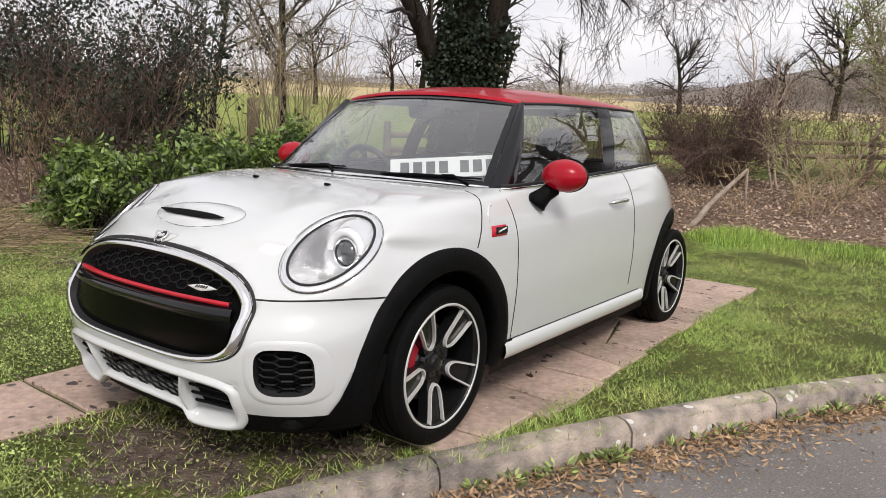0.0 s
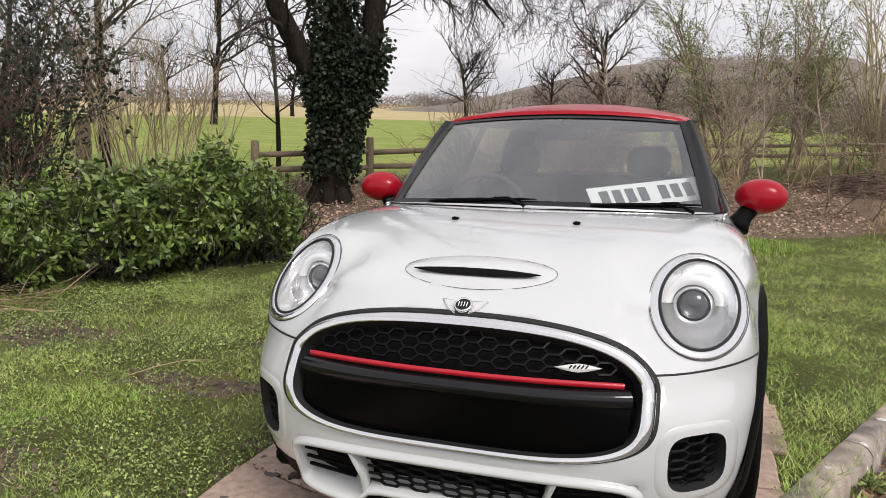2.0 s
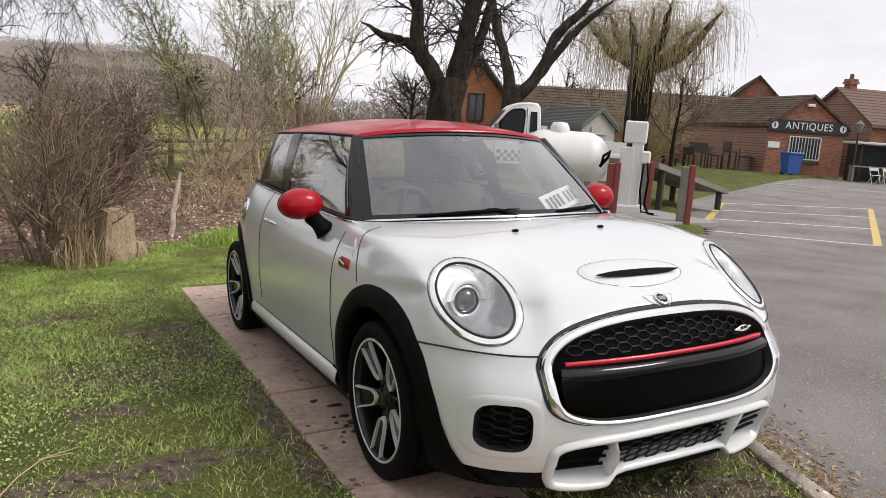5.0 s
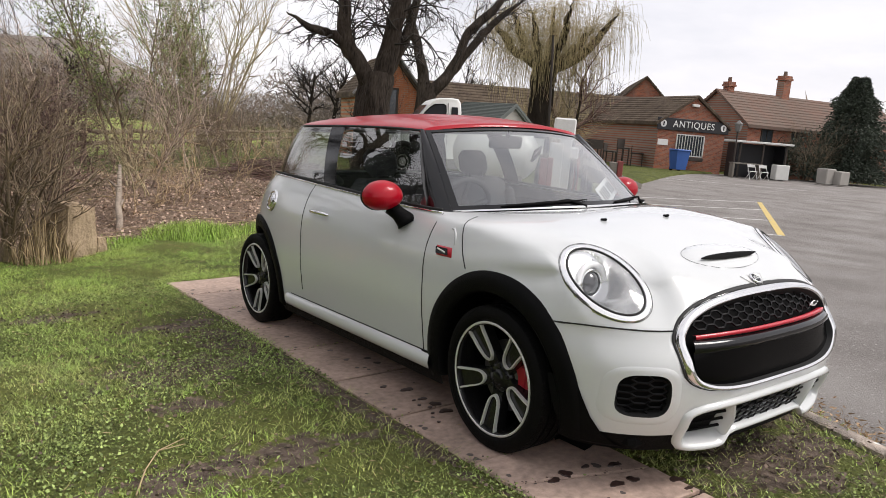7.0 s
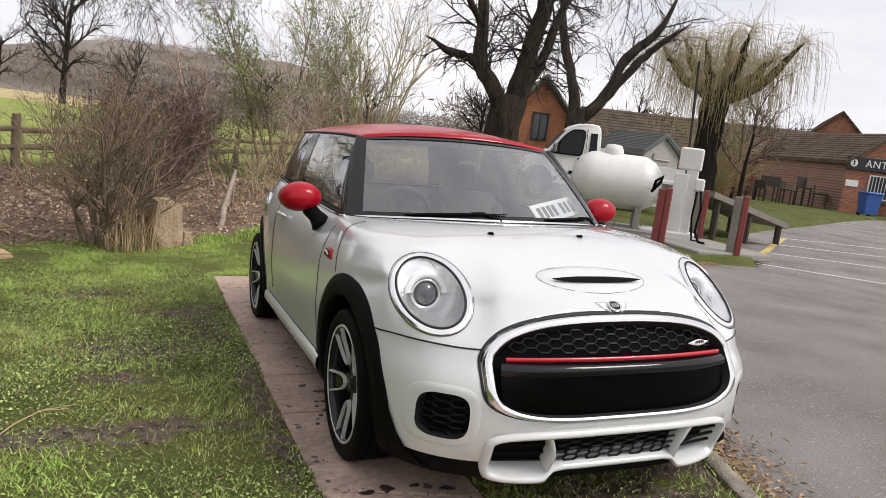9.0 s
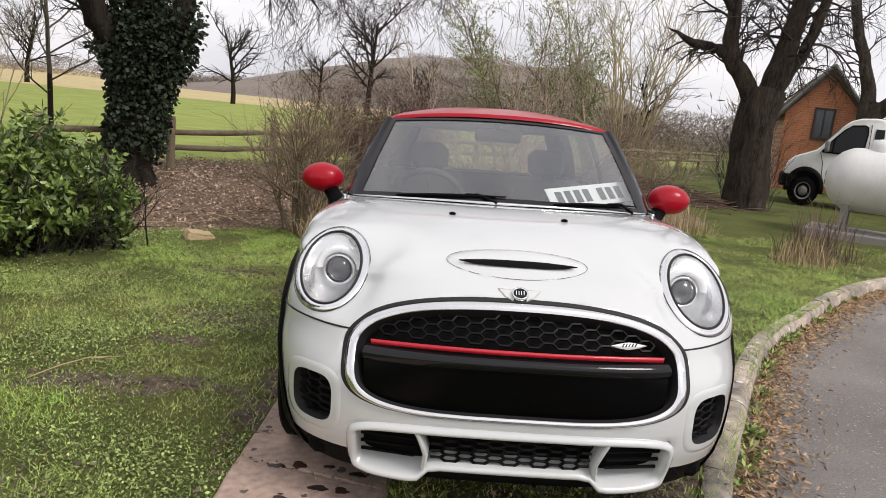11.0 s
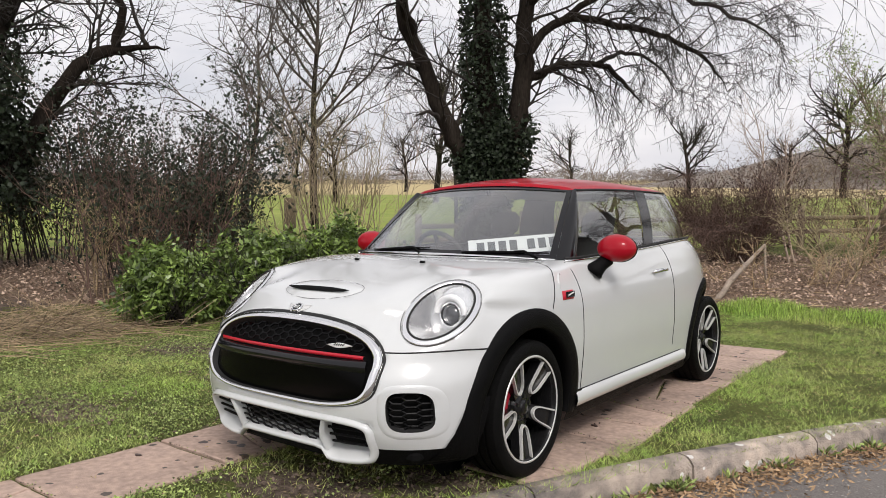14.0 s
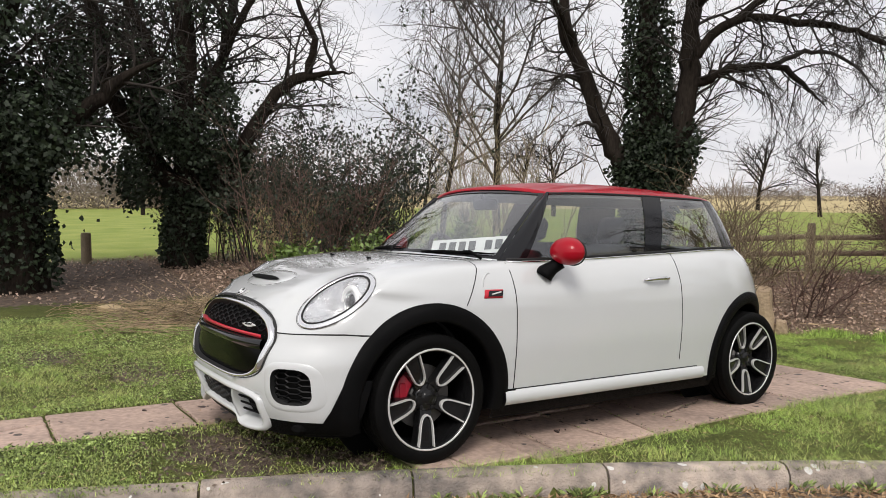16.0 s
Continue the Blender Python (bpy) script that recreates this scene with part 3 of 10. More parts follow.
def build_glasshouse():
    pts = [[screen(-1 + 2 * i / 24, j / 12) for i in range(25)] for j in range(13)]
    ws = part("windscreen", Build().grid(pts).mesh("windscreen", M["screen_glass"], True), car, "clear windscreen reflecting bare branches")
    ws.visible_shadow = False
    # black border of the screen
    b = Build()
    for v0, v1 in ((0.0, 0.045), (0.955, 1.0)):
        b.grid([[screen(-1 + 2 * i / 24, v0 + (v1 - v0) * j / 2, 0.004) for i in range(25)] for j in range(3)])
    for s0, s1 in ((-1, -0.955), (0.955, 1)):
        b.grid([[screen(s0 + (s1 - s0) * j / 2, i / 12, 0.004) for j in range(3)] for i in range(13)])
    part("screen_border", b.mesh("screen_border", M["black_gloss"], True), car)
    # A pillars join the screen's edge to the door glass
    for sg in (1, -1):
        rows = []
        for k in range(11):
            v = k / 10
            p0, p1 = screen(1, v, 0.002), band(0.64, 0.925, v)
            mid = (p0 + p1) / 2 + Vector((0.022, -0.018, 0.006))
            row = [p0, p0 * 0.55 + mid * 0.5 - p1 * 0.05, mid, p1 * 0.55 + mid * 0.5 - p0 * 0.05, p1]
            rows.append([Vector((sg * p.x, p.y, p.z)) for p in row])
        part("windscreen_pillar", Build().grid(rows, flip=sg < 0).mesh("windscreen_pillar", M["black_gloss"], True), car, "gloss black windscreen pillar")
    strip("door_glass", ((0.64, 0.925), (1.555, 1.645)), M["side_glass"], car)
    strip("centre_pillar", ((1.555, 1.645), (1.70, 1.815)), M["black_gloss"], car, "gloss black centre pillar", steps=3, out=0.004)
    strip("quarter_glass", ((1.70, 1.815), (2.36, 2.27)), M["side_glass"], car)
    # rear: pillars and hatch glass closing round the back
    def rear(u, v):
        yb0, yt0 = 2.36, 2.27
        s = 1 - u
        q = 0.965
        sb0 = side_x(yb0, belt(yb0)) / WID(q)
        sb, st = sb0 * s, s * roof_w(yt0) / 0.587
        eb = (1 - sb**PX) ** (1 / QR)
        et = max(1 - st**2.4, 0) ** (1 / 4.2)
        yb, yt = YR + (BACK(q) - YR) * eb, 1.6 + (ROOF_B - 1.6) * et
        xb, xt = max(WID(q) * sb - 0.014 * s, 0), 0.591 * st
        zb, zt = belt(yb) - 0.002, ROOF_Z(yt) + 0.004
        return Vector((xb + (xt - xb) * v + 0.0175 * 4 * v * (1 - v) * min(1.0, 3 * s), yb + (yt - yb) * v, zb + (zt - zb) * v))
    for name, u0, u1, mat in (("rear_pillar", 0.0, 0.22, "black_gloss"), ("hatch_glass", 0.22, 1.0, "side_glass")):
        for sg in (1, -1):
            pts = [[Vector((sg * p.x, p.y, p.z)) for p in (rear(u0 + (u1 - u0) * i / 10, k / 8) for k in range(9))] for i in range(11)]
            part(name, Build().grid(pts, flip=sg > 0).mesh(name, M[mat], True), car)
    # roof
    ys = [0.905, 0.92, 0.95, 1.0, 1.07] + [1.15 + 0.1 * i for i in range(12)] + [2.32, 2.40, 2.47, 2.53, 2.58, 2.62, 2.65, 2.67, 2.685, 2.694, 2.699]
    rows = []
    for y in ys:
        w, ze = roof_w(y), ROOF_Z(y)
        bow = 0.09 * max(0.0, 1 - (y - 0.905) / 0.5) ** 1.5
        row = []
        for i in range(31):
            s = -1 + 2 * i / 30
            s = math.copysign(abs(s) ** 0.8, s)
            drop = 0.012 * max(0.0, (abs(s) - 0.9) / 0.1) ** 2
            row.append(Vector((w * s * 1.01, y - bow * (1 - s * s), ze + 0.012 + CROWN(y) * (1 - abs(s) ** 2.3) - drop)))
        lo = [Vector((sg * (w * 1.01 + 0.003), y, ze - 0.008)) for sg in (-1, 1)]
        rows.append([lo[0]] + row + [lo[1]])
    first = [p - Vector((0, 0.006, 0.016)) for p in rows[0]]
    roof = Build().grid([first] + rows).mesh("roof", M["red_paint"], True)
    part("roof", roof, car, "glossy red roof")
    lining = Build().grid([[p - Vector((0, 0, 0.022)) for p in r[1:-1]] for r in rows], flip=True)
    part("roof_lining", lining.mesh("roof_lining", M["lining"], True), car, "pale fabric roof lining")
    # drip line under the roof, chrome belt line
    for sg in (1, -1):
        pts = [band(0.64 + 1.72 * i / 20, 0.925 + 1.345 * i / 20, 1.0, 0.002) - Vector((0, 0, 0.004)) for i in range(21)]
        part("roof_seal", Build().tube([Vector((sg * p.x, p.y, p.z)) for p in pts], 0.008, 6).mesh("roof_seal", M["gap"], True), car)
        ys2 = [0.50 + 2.0 * i / 30 for i in range(31)]
        pts = [flank(sg, y, belt(y) - 0.006, 0.004) for y in ys2]
        part("belt_line", Build().tube(pts, 0.0075, 6).mesh("belt_line", M["chrome"], True), car, "chrome belt line")
        pts = [p + Vector((0, 0, 0.013)) for p in pts]
        part("window_seal", Build().tube(pts, 0.007, 6).mesh("window_seal", M["gap"], True), car)
    pts = [screen(-1 + 2 * i / 24, 0.0, 0.004) - Vector((0, 0.012, 0.004)) for i in range(25)]
    part("cowl_trim", Build().tube(pts, 0.008, 6).mesh("cowl_trim", M["chrome"], True), car, "bright strip along the bonnet's rear edge")


build_glasshouse()


# ---------------------------------------------------------------- the car: front details
def ring_on_nose(name, outer, inner, mat, lift=0.010, sides=(1,), steps=96, bulge=0.012, parent=None, label="", wall=None, sink=-0.012):
    """A rounded frame between two closed outlines (functions of an angle giving x, z) on the nose."""
    for sg in sides:
        rows = [[], [], [], [], []]
        for i in range(steps + 1):
            t = 2 * math.pi * i / steps
            (xo, zo), (xi, zi) = outer(t), inner(t)
            for r, (w, o) in enumerate(((0.0, sink), (0.06, lift * 0.8), (0.5, lift + bulge), (0.94, lift * 0.6), (1.0, -0.05))):
                p = nose(xo + (xi - xo) * w, zo + (zi - zo) * w, o)
                rows[r].append(Vector((sg * p.x, p.y, p.z)))
        ring = Build().grid(rows[:4], flip=sg > 0).grid(rows[3:], idx=1, flip=sg > 0)
        part(name, ring.mesh(name, None, True, [mat, wall or mat]), parent or car, label)


def hex_mesh(shape, width, height, depth, bar=0.0035):
    """Honeycomb bars laid over the nose inside a region shape(x, z)."""
    b = Build()
    seen = set()
    dx, dz = width * 0.75, height / 2
    for i in range(-20, 21):
        for j in range(-20, 21):
            cx, cz = i * dx, 0.5 + (2 * j + (i % 2)) * dz
            if not -0.76 < cx < 0.76:
                continue
            corners = [(cx + width / 2 * k, cz + height / 2 * l) for k, l in ((1, 0), (0.5, 1), (-0.5, 1), (-1, 0), (-0.5, -1), (0.5, -1))]
            for a in range(6):
                p, q = corners[a], corners[(a + 1) % 6]
                key = tuple(sorted(((round(p[0], 3), round(p[1], 3)), (round(q[0], 3), round(q[1], 3)))))
                if key in seen or not (shape(*p) and shape(*q)):
                    continue
                seen.add(key)
                pa, pb = nose(p[0], p[1], depth), nose(q[0], q[1], depth)
                b.tube([pa, pb], bar, 4, caps=False, flat=1.6)
    return b


def build_front():
    a, up, dn, nu, nd, zc = GRILLE
    outer = lambda t: squircle(a + 0.018, up + 0.010, dn + 0.008, nu, nd, zc, t)
    inner = lambda t: squircle(a - 0.018, up - 0.014, dn - 0.008, nu, nd, zc, t)
    ring_on_nose("grille_frame", outer, inner, M["chrome"], 0.006, bulge=0.010, label="chrome grille surround", wall=M["gap"])
    dark = lambda t: squircle(a + 0.028, up + 0.020, dn + 0.008, nu, nd, zc, t)
    ring_on_nose("grille_gap", dark, outer, M["gap"], 0.0035, bulge=0.0)
    grille = part("grille", hex_mesh(lambda x, z: inside(x, z, a - 0.012, up - 0.012, dn, nu, nd, zc) and z > 0.605, 0.060, 0.030, -0.020, 0.0028).mesh("grille", M["hex_black"]), car, "black honeycomb grille")
    red = Build()
    n = 40
    rows = []
    for k, (dz, o) in enumerate(((-0.007, -0.02), (-0.0075, 0.002), (0.006, 0.006), (0.0065, -0.02))):
        rows.append([nose(-0.452 + 0.904 * i / n, 0.598 + dz - 0.006 * abs(-1 + 2 * i / n) ** 4, o) for i in range(n + 1)])
    red.grid(rows)
    part("red_stripe", red.mesh("red_stripe", M["red_stripe"], True), grille, "red bar across the grille")
    bar = Build()
    bar.grid([[nose(x, z, o) for x in [(-1 + 2 * i / n) * w for i in range(n + 1)]] for z, o, w in ((0.540, -0.012, 0.475), (0.47, -0.016, 0.472), (0.42, -0.020, 0.452), (0.402, -0.022, 0.425))])
    gl = Build().grid([[nose(x, z, o) for x in [(-1 + 2 * i / n) * w for i in range(n + 1)]] for z, o, w in ((0.585, -0.03, 0.468), (0.583, 0.000, 0.466), (0.572, 0.008, 0.470), (0.560, 0.010, 0.474), (0.548, 0.004, 0.475), (0.540, -0.012, 0.475))])
    part("grille_bar", gl.mesh("grille_bar", M["black_gloss"], True), car, "gloss black bar across the grille")
    part("number_plate_panel", bar.mesh("number_plate_panel", M["panel_black"], True), car, "black panel in the lower grille")
    # badge on the grille: a pale wing shape with dark bars
    bd = Build()
    rows = []
    for j in range(5):
        v = -1 + 2 * j / 4
        rows.append([nose(0.335 + 0.060 * (i / 8 * 2 - 1), 0.632 + 0.010 * v * (1 - abs(i / 8 * 2 - 1) ** 1.5), 0.004 + 0.003 * (1 - v * v)) for i in range(9)])
    bd.grid(rows)
    badge = part("grille_badge", bd.mesh("grille_badge", M["rim_silver"], True), grille, "small silver badge with dark bars")
    bars = Build()
    for i in range(5):
        x = 0.316 + 0.010 * i
        bars.tube([nose(x - 0.003, 0.630, 0.009), nose(x + 0.003, 0.637, 0.009)], 0.0022, 5)
    part("badge_bars", bars.mesh("badge_bars", M["gap"]), badge)
    # fog openings
    for sg in (1, -1):
        o = lambda t: (FOG[0] + squircle(FOG[2] + 0.026, FOG[3] + 0.024, FOG[3] + 0.024, FOG[4], FOG[4], 0, t)[0], FOG[1] + squircle(FOG[2] + 0.026, FOG[3] + 0.024, FOG[3] + 0.024, FOG[4], FOG[4], 0, t)[1])
        i2 = lambda t: (FOG[0] + squircle(FOG[2] - 0.008, FOG[3] - 0.008, FOG[3] - 0.008, FOG[4], FOG[4], 0, t)[0], FOG[1] + squircle(FOG[2] - 0.008, FOG[3] - 0.008, FOG[3] - 0.008, FOG[4], FOG[4], 0, t)[1])
        ring_on_nose("air_duct_frame", o, i2, M["white_paint"], 0.0012, (sg,), 64, 0.0, wall=M["gap"], sink=-0.0005)
        bk = Build().grid([[Vector((sg * q.x, q.y, q.z)) for q in (nose(FOG[0] + 0.104 * (-1 + 2 * i / 6), FOG[1] + 0.095 * (-1 + 2 * j / 6), -0.045) for i in range(7))] for j in range(7)], flip=sg < 0)
        part("air_duct_back", bk.mesh("air_duct_back", M["dark_void"], True), car)
        mesh = hex_mesh(lambda x, z: x > 0.4 and inside(x - FOG[0], z, FOG[2], FOG[3], FOG[3], FOG[4], FOG[4], FOG[1]), 0.062, 0.027, -0.024, 0.003)
        mesh.v = [(sg * x, y, z) for x, y, z in mesh.v]
        part("air_duct_mesh", mesh.mesh("air_duct_mesh", M["hex_black"]), car)
    # lower intake mesh and the white splitter surround
    part("lower_grille", hex_mesh(lambda x, z: abs(x) < 0.26 and 0.200 < z < 0.335, 0.062, 0.026, -0.006, 0.003).mesh("lower_grille", M["hex_black"]), car, "black honeycomb lower intake")
    bk = Build().grid([[nose(-0.46 + 0.92 * i / 16, 0.190 + 0.160 * j / 4, -0.05) for i in range(17)] for j in range(5)], flip=True)
    part("intake_back", bk.mesh("intake_back", M["dark_void"], True), car)
    loop = []
    for i in range(97):
        t = 2 * math.pi * i / 96
        x, z = squircle(0.482, 0.060, 0.050, 6.0, 5.0, 0.274, t)
        z -= 0.036 * min(1.0, max(0.0, (0.274 - z) / 0.03)) * min(1.0, max(0.0, (abs(x) - 0.245) / 0.04))
        loop.append((x, z))
    sp = Build()
    rows = [[], [], [], [], [], []]
    for x, z in loop:
        ux, uz = (x / 0.482) ** 5, ((z - 0.274) / 0.055) ** 3
        ln = math.hypot(ux, uz)
        ux, uz = ux / ln, uz / ln
        for r, (w, o) in enumerate(((0.034, -0.01), (0.030, 0.008), (0.016, 0.018), (0.005, 0.018), (-0.001, 0.008), (-0.002, -0.05))):
            rows[r].append(nose(x + ux * w, z + uz * w * (0.75 if uz > 0 else 0.85), o + (0.022 * min(1.0, max(0.0, (0.23 - z) / 0.04)) if o > 0 else 0.0)))
    sp.grid(rows, flip=True)
    splitter = part("splitter", sp.mesh("splitter", M["white_paint"], True), car, "white splitter surround under the bumper")
    for sg in (1, -1):
        st = Build()
        prof = [(0.292, 0.337), (0.276, 0.300), (0.262, 0.262), (0.268, 0.200)]
        rows = []
        for x, z in prof:
            rows.append([nose(sg * (x + w), z, o) for w, o in ((-0.009, -0.04), (-0.008, 0.010), (0.0, 0.020), (0.008, 0.012), (0.009, -0.05))])
        st.grid(rows, flip=sg < 0)
        part("splitter_fin", st.mesh("splitter_fin", M["white_paint"], True), splitter)
        fl = Build()
        for z in (0.235, 0.268, 0.300):
            fl.tube([nose(sg * 0.30, z, -0.01), nose(sg * 0.47, z, -0.01)], 0.006, 5)
        part("intake_slat", fl.mesh("intake_slat", M["black_plastic"]), splitter)
    # headlights
    for sg in (1, -1):
        full = [2 * math.pi * i / 72 for i in range(73)]
        rows = [[on_lamp(sg, 1.0, t, o, ad) for t in full] for ad, o in ((0.030, -0.016), (0.0285, -0.005), (0.024, 0.002), (0.015, 0.006), (0.008, 0.007), (0.003, 0.005), (-0.003, -0.020))]
        head = part("headlight", Build().grid(rows, flip=sg > 0).mesh("headlight", M["lamp_chrome"], True), car, "oval headlight in a chrome ring")
        part("lamp_edge", Build().tube([on_lamp(sg, 1.0, t, -0.001, 0.030) for t in full], 0.0012, 5, caps=False).mesh("lamp_edge", M["gap"], True), head)
        part("lamp_seal", Build().tube([on_lamp(sg, 1.0, t, 0.005) for t in full], 0.0042, 6, caps=False).mesh("lamp_seal", M["gap"], True), head)
        # the reflector narrows from the oval rim to a round well that faces ahead
        well = Vector((sg * 0.612, -0.318, 0.742))
        ring = lambda r, y, t: well + Vector((sg * r * math.cos(t), y, r * math.sin(t)))
        rows = []
        for w, r, y, o in ((0.0, 0, 0, -0.001), (0.10, 0.080, -0.01, -0.012), (0.50, 0.078, -0.012, -0.010), (0.56, 0.078, -0.012, -0.016), (0.93, 0.076, -0.010, 0.0), (1.0, 0.072, -0.006, 0.0), (1.0, 0.060, 0.022, 0.0), (1.0, 0.046, 0.026, 0.0)):
            rows.append([on_lamp(sg, 0.985, t, o) * (1 - w) + ring(r, y, t) * w for t in full])
        part("reflector", Build().grid(rows, flip=sg > 0).mesh("reflector", M["lamp_silver"], True), head, "silvered lamp interior")
        cover = [[on_lamp(sg, k, t, 0.004 + 0.020 * (1 - k * k)) for t in full] for k in (1.0, 0.93, 0.82, 0.66, 0.48, 0.25, 0.01)]
        cv = part("lamp_cover", Build().grid(cover, flip=sg > 0).mesh("lamp_cover", M["lamp_glass"], True), head)
        cv.visible_shadow = False
        turn = Vector((1, 0, 0)).rotation_difference(Vector((sg * 0.06, -0.99, 0.06)).normalized()).to_matrix().to_4x4()
        tube = Build().lathe([(-0.03, 0.058), (0.010, 0.057), (0.018, 0.052), (0.012, 0.046), (-0.02, 0.044)], n=40)
        tube.v = [tuple(well + turn @ Vector(p)) for p in tube.v]
        part("projector_ring", tube.mesh("projector_ring", M["chrome"], True), head)
        ball = Build().lathe([(0.034 * math.cos(a) - 0.008, 0.046 * math.sin(a) + 1e-4) for a in [math.pi / 2 * q / 8 for q in range(9)]], n=32)
        ball.v = [tuple(well + turn @ Vector(p)) for p in ball.v]
        part("projector_lens", ball.mesh("projector_lens", M["projector"], True), head, "grey projector lens")
        brow = []
        for r, y in ((0.082, 0.0), (0.080, -0.016), (0.068, -0.020), (0.058, -0.012), (0.056, 0.0)):
            brow.append([ring(r * (1.06 if math.sin(t) > 0 else 1.0), y, t) for t in [math.pi * (0.02 + 0.96 * i / 24) for i in range(25)]])
        part("daylight_band", Build().grid(brow, flip=sg < 0).mesh("daylight_band", M["lamp_bezel"], True), head, "white daytime light band over the lens")
    # bonnet: scoop, badge, washer jets, shut lines
    sc = Build()
    def bonnet(x, y, out=0.0):
        lo, hi = 0.60, 0.9645
        for _ in range(30):
            mid = (lo + hi) / 2
            if front_y(x, mid) < y:
                lo = mid
            else:
                hi = mid
        z = (lo + hi) / 2
        return Vector((x, y, z + out))
    rows = []
    for j in range(11):
        y = -0.575 + 0.20 * j / 10
        row = []
        for i in range(25):
            x = -0.24 + 0.48 * i / 24
            e = (x / 0.235) ** 2 + ((y + 0.475) / 0.095) ** 2
            row.append(bonnet(x, y, 0.018 * max(0, 1 - e) ** 0.6 + (0.0015 if e < 1 else -0.004)))
        rows.append(row)
    sc.grid(rows)
    scoop = part("bonnet_scoop", sc.mesh("bonnet_scoop", M["white_paint"], True), car, "raised white scoop with a black slot")
    slot = Build()
    rows = []
    for k, w in ((-1, 0.0), (-0.6, 1), (0.6, 1), (1, 0.0)):
        rows.append([bonnet(-0.195 + 0.39 * i / 20, -0.514 + 0.021 * k * (1 - abs(i / 10 - 1) ** 3), 0.019 + 0.003 * w) for i in range(21)])
    slot.grid(rows)
    part("scoop_slot", slot.mesh("scoop_slot", M["dark_void"], True), scoop, "black air slot")
    edge = [bonnet(0.235 * math.cos(t), -0.475 + 0.095 * math.sin(t), 0.0022) for t in [2 * math.pi * i / 60 for i in range(61)]]
    part("scoop_line", Build().tube(edge, 0.0007, 5, caps=False).mesh("scoop_line", M["gap"]), scoop)
    bz = Build()
    c = nose(0, 0.752, 0.006)
    axis = (nose(0, 0.752, 0.02) - nose(0, 0.752, 0)).normalized()
    turn = Vector((1, 0, 0)).rotation_difference(axis).to_matrix().to_4x4()
    bz.lathe([(0.0, 0.027), (0.006, 0.026), (0.007, 0.022), (0.005, 0.021)], n=32)
    bz.v = [tuple(c + turn @ Vector(p)) for p in bz.v]
    emblem = part("bonnet_badge", bz.mesh("bonnet_badge", M["chrome"], True), car, "round dark badge with chrome wings")
    fc = Build().lathe([(0.005, 0.021), (0.0055, 0.0001)], n=32)
    fc.v = [tuple(c + turn @ Vector(p)) for p in fc.v]
    part("badge_face", fc.mesh("badge_face", M["black_gloss"]), emblem)
    bars = Build()
    for k in range(4):
        x = -0.012 + 0.008 * k
        bars.tube([nose(x, 0.7475, 0.0125), nose(x, 0.7565, 0.0125)], 0.0014, 5)
    part("badge_mark", bars.mesh("badge_mark", M["plate"]), emblem)
    for sg in (1, -1):
        wg = Build()
        tip, low = nose(sg * 0.068, 0.766, 0.002), nose(sg * 0.020, 0.736, 0.003)
        wg.tube([nose(sg * 0.024, 0.764, 0.004), tip], [0.0014, 0.0008], 5)
        wg.tube([tip, nose(sg * 0.046, 0.747, 0.003), low], [0.0008, 0.0012, 0.0012], 5)
        wg.add([nose(sg * 0.022, 0.763, 0.0035), nose(sg * 0.064, 0.765, 0.002), nose(sg * 0.045, 0.748, 0.003), nose(sg * 0.020, 0.738, 0.0035)], [(0, 1, 2, 3) if sg < 0 else (3, 2, 1, 0)])
        part("badge_wing", wg.mesh("badge_wing", M["rim_silver"], True), emblem)
        jet = Build()
        p = bonnet(sg * 0.22, -0.03)
        jet.box((p.x, p.y, p.z + 0.004), (0.026, 0.022, 0.010), bevel=0.004)
        jet.box((p.x, p.y - 0.008, p.z + 0.008), (0.012, 0.012, 0.007), bevel=0.003)
        part("washer_jet", jet.mesh("washer_jet", M["black_plastic"]), car)
        # bonnet shut line along the nose and round to the arch
        pts = [nose(sg * (0.517 + 0.30 * i / 30), 0.617, 0.0005) for i in range(29)] + [flank(sg, y, 0.617, 0.0005) for y in (-0.42, -0.36, -0.30)]
        pts = [p for p in pts if p.y < -0.30]
        part("bonnet_gap", Build().tube(pts, 0.0032, 5).mesh("bonnet_gap", M["gap"]), car)
        for y0, z0, y1, z1 in ((0.180, 0.735, 0.297, 0.938), (0.488, 0.305, 0.488, 0.935), (1.765, 0.36, 1.765, 0.985)):
            pts = [flank(sg, y0 + (y1 - y0) * i / 14, z0 + (z1 - z0) * i / 14, 0.0004) for i in range(15)]
            part("door_gap", Build().tube(pts, 0.0028, 5).mesh("door_gap", M["gap"]), car)
        pts = [flank(sg, 0.44 + 1.5 * i / 20, 0.305, 0.0004) for i in range(21)]
        part("sill_gap", Build().tube(pts, 0.003, 5).mesh("sill_gap", M["gap"]), car)
        rows = [[flank(sg, 0.43 + 1.56 * i / 20, z, o) for i in range(21)] for z, o in ((0.302, 0.001), (0.292, 0.018), (0.262, 0.026), (0.236, 0.022), (0.224, 0.0))]
        part("side_skirt", Build().grid(rows, flip=sg < 0).mesh("side_skirt", M["white_paint"], True), car)
        # side badge: black plate in a red and bright frame, with a crease above
        pl = Build()
        rows = [[flank(sg, 0.285 + 0.115 * i / 6 + 0.01 * k, 0.787 + 0.042 * (k - 0.5), 0.010 if 0 < i < 6 and k not in (0, 1) else 0.001) for i in range(7)] for k in (0, 0.15, 0.5, 0.85, 1)]
        pl.grid(rows, flip=sg < 0)
        sb = part("side_badge", pl.mesh("side_badge", M["red_stripe"], True), car, "red and black badge on the wing")
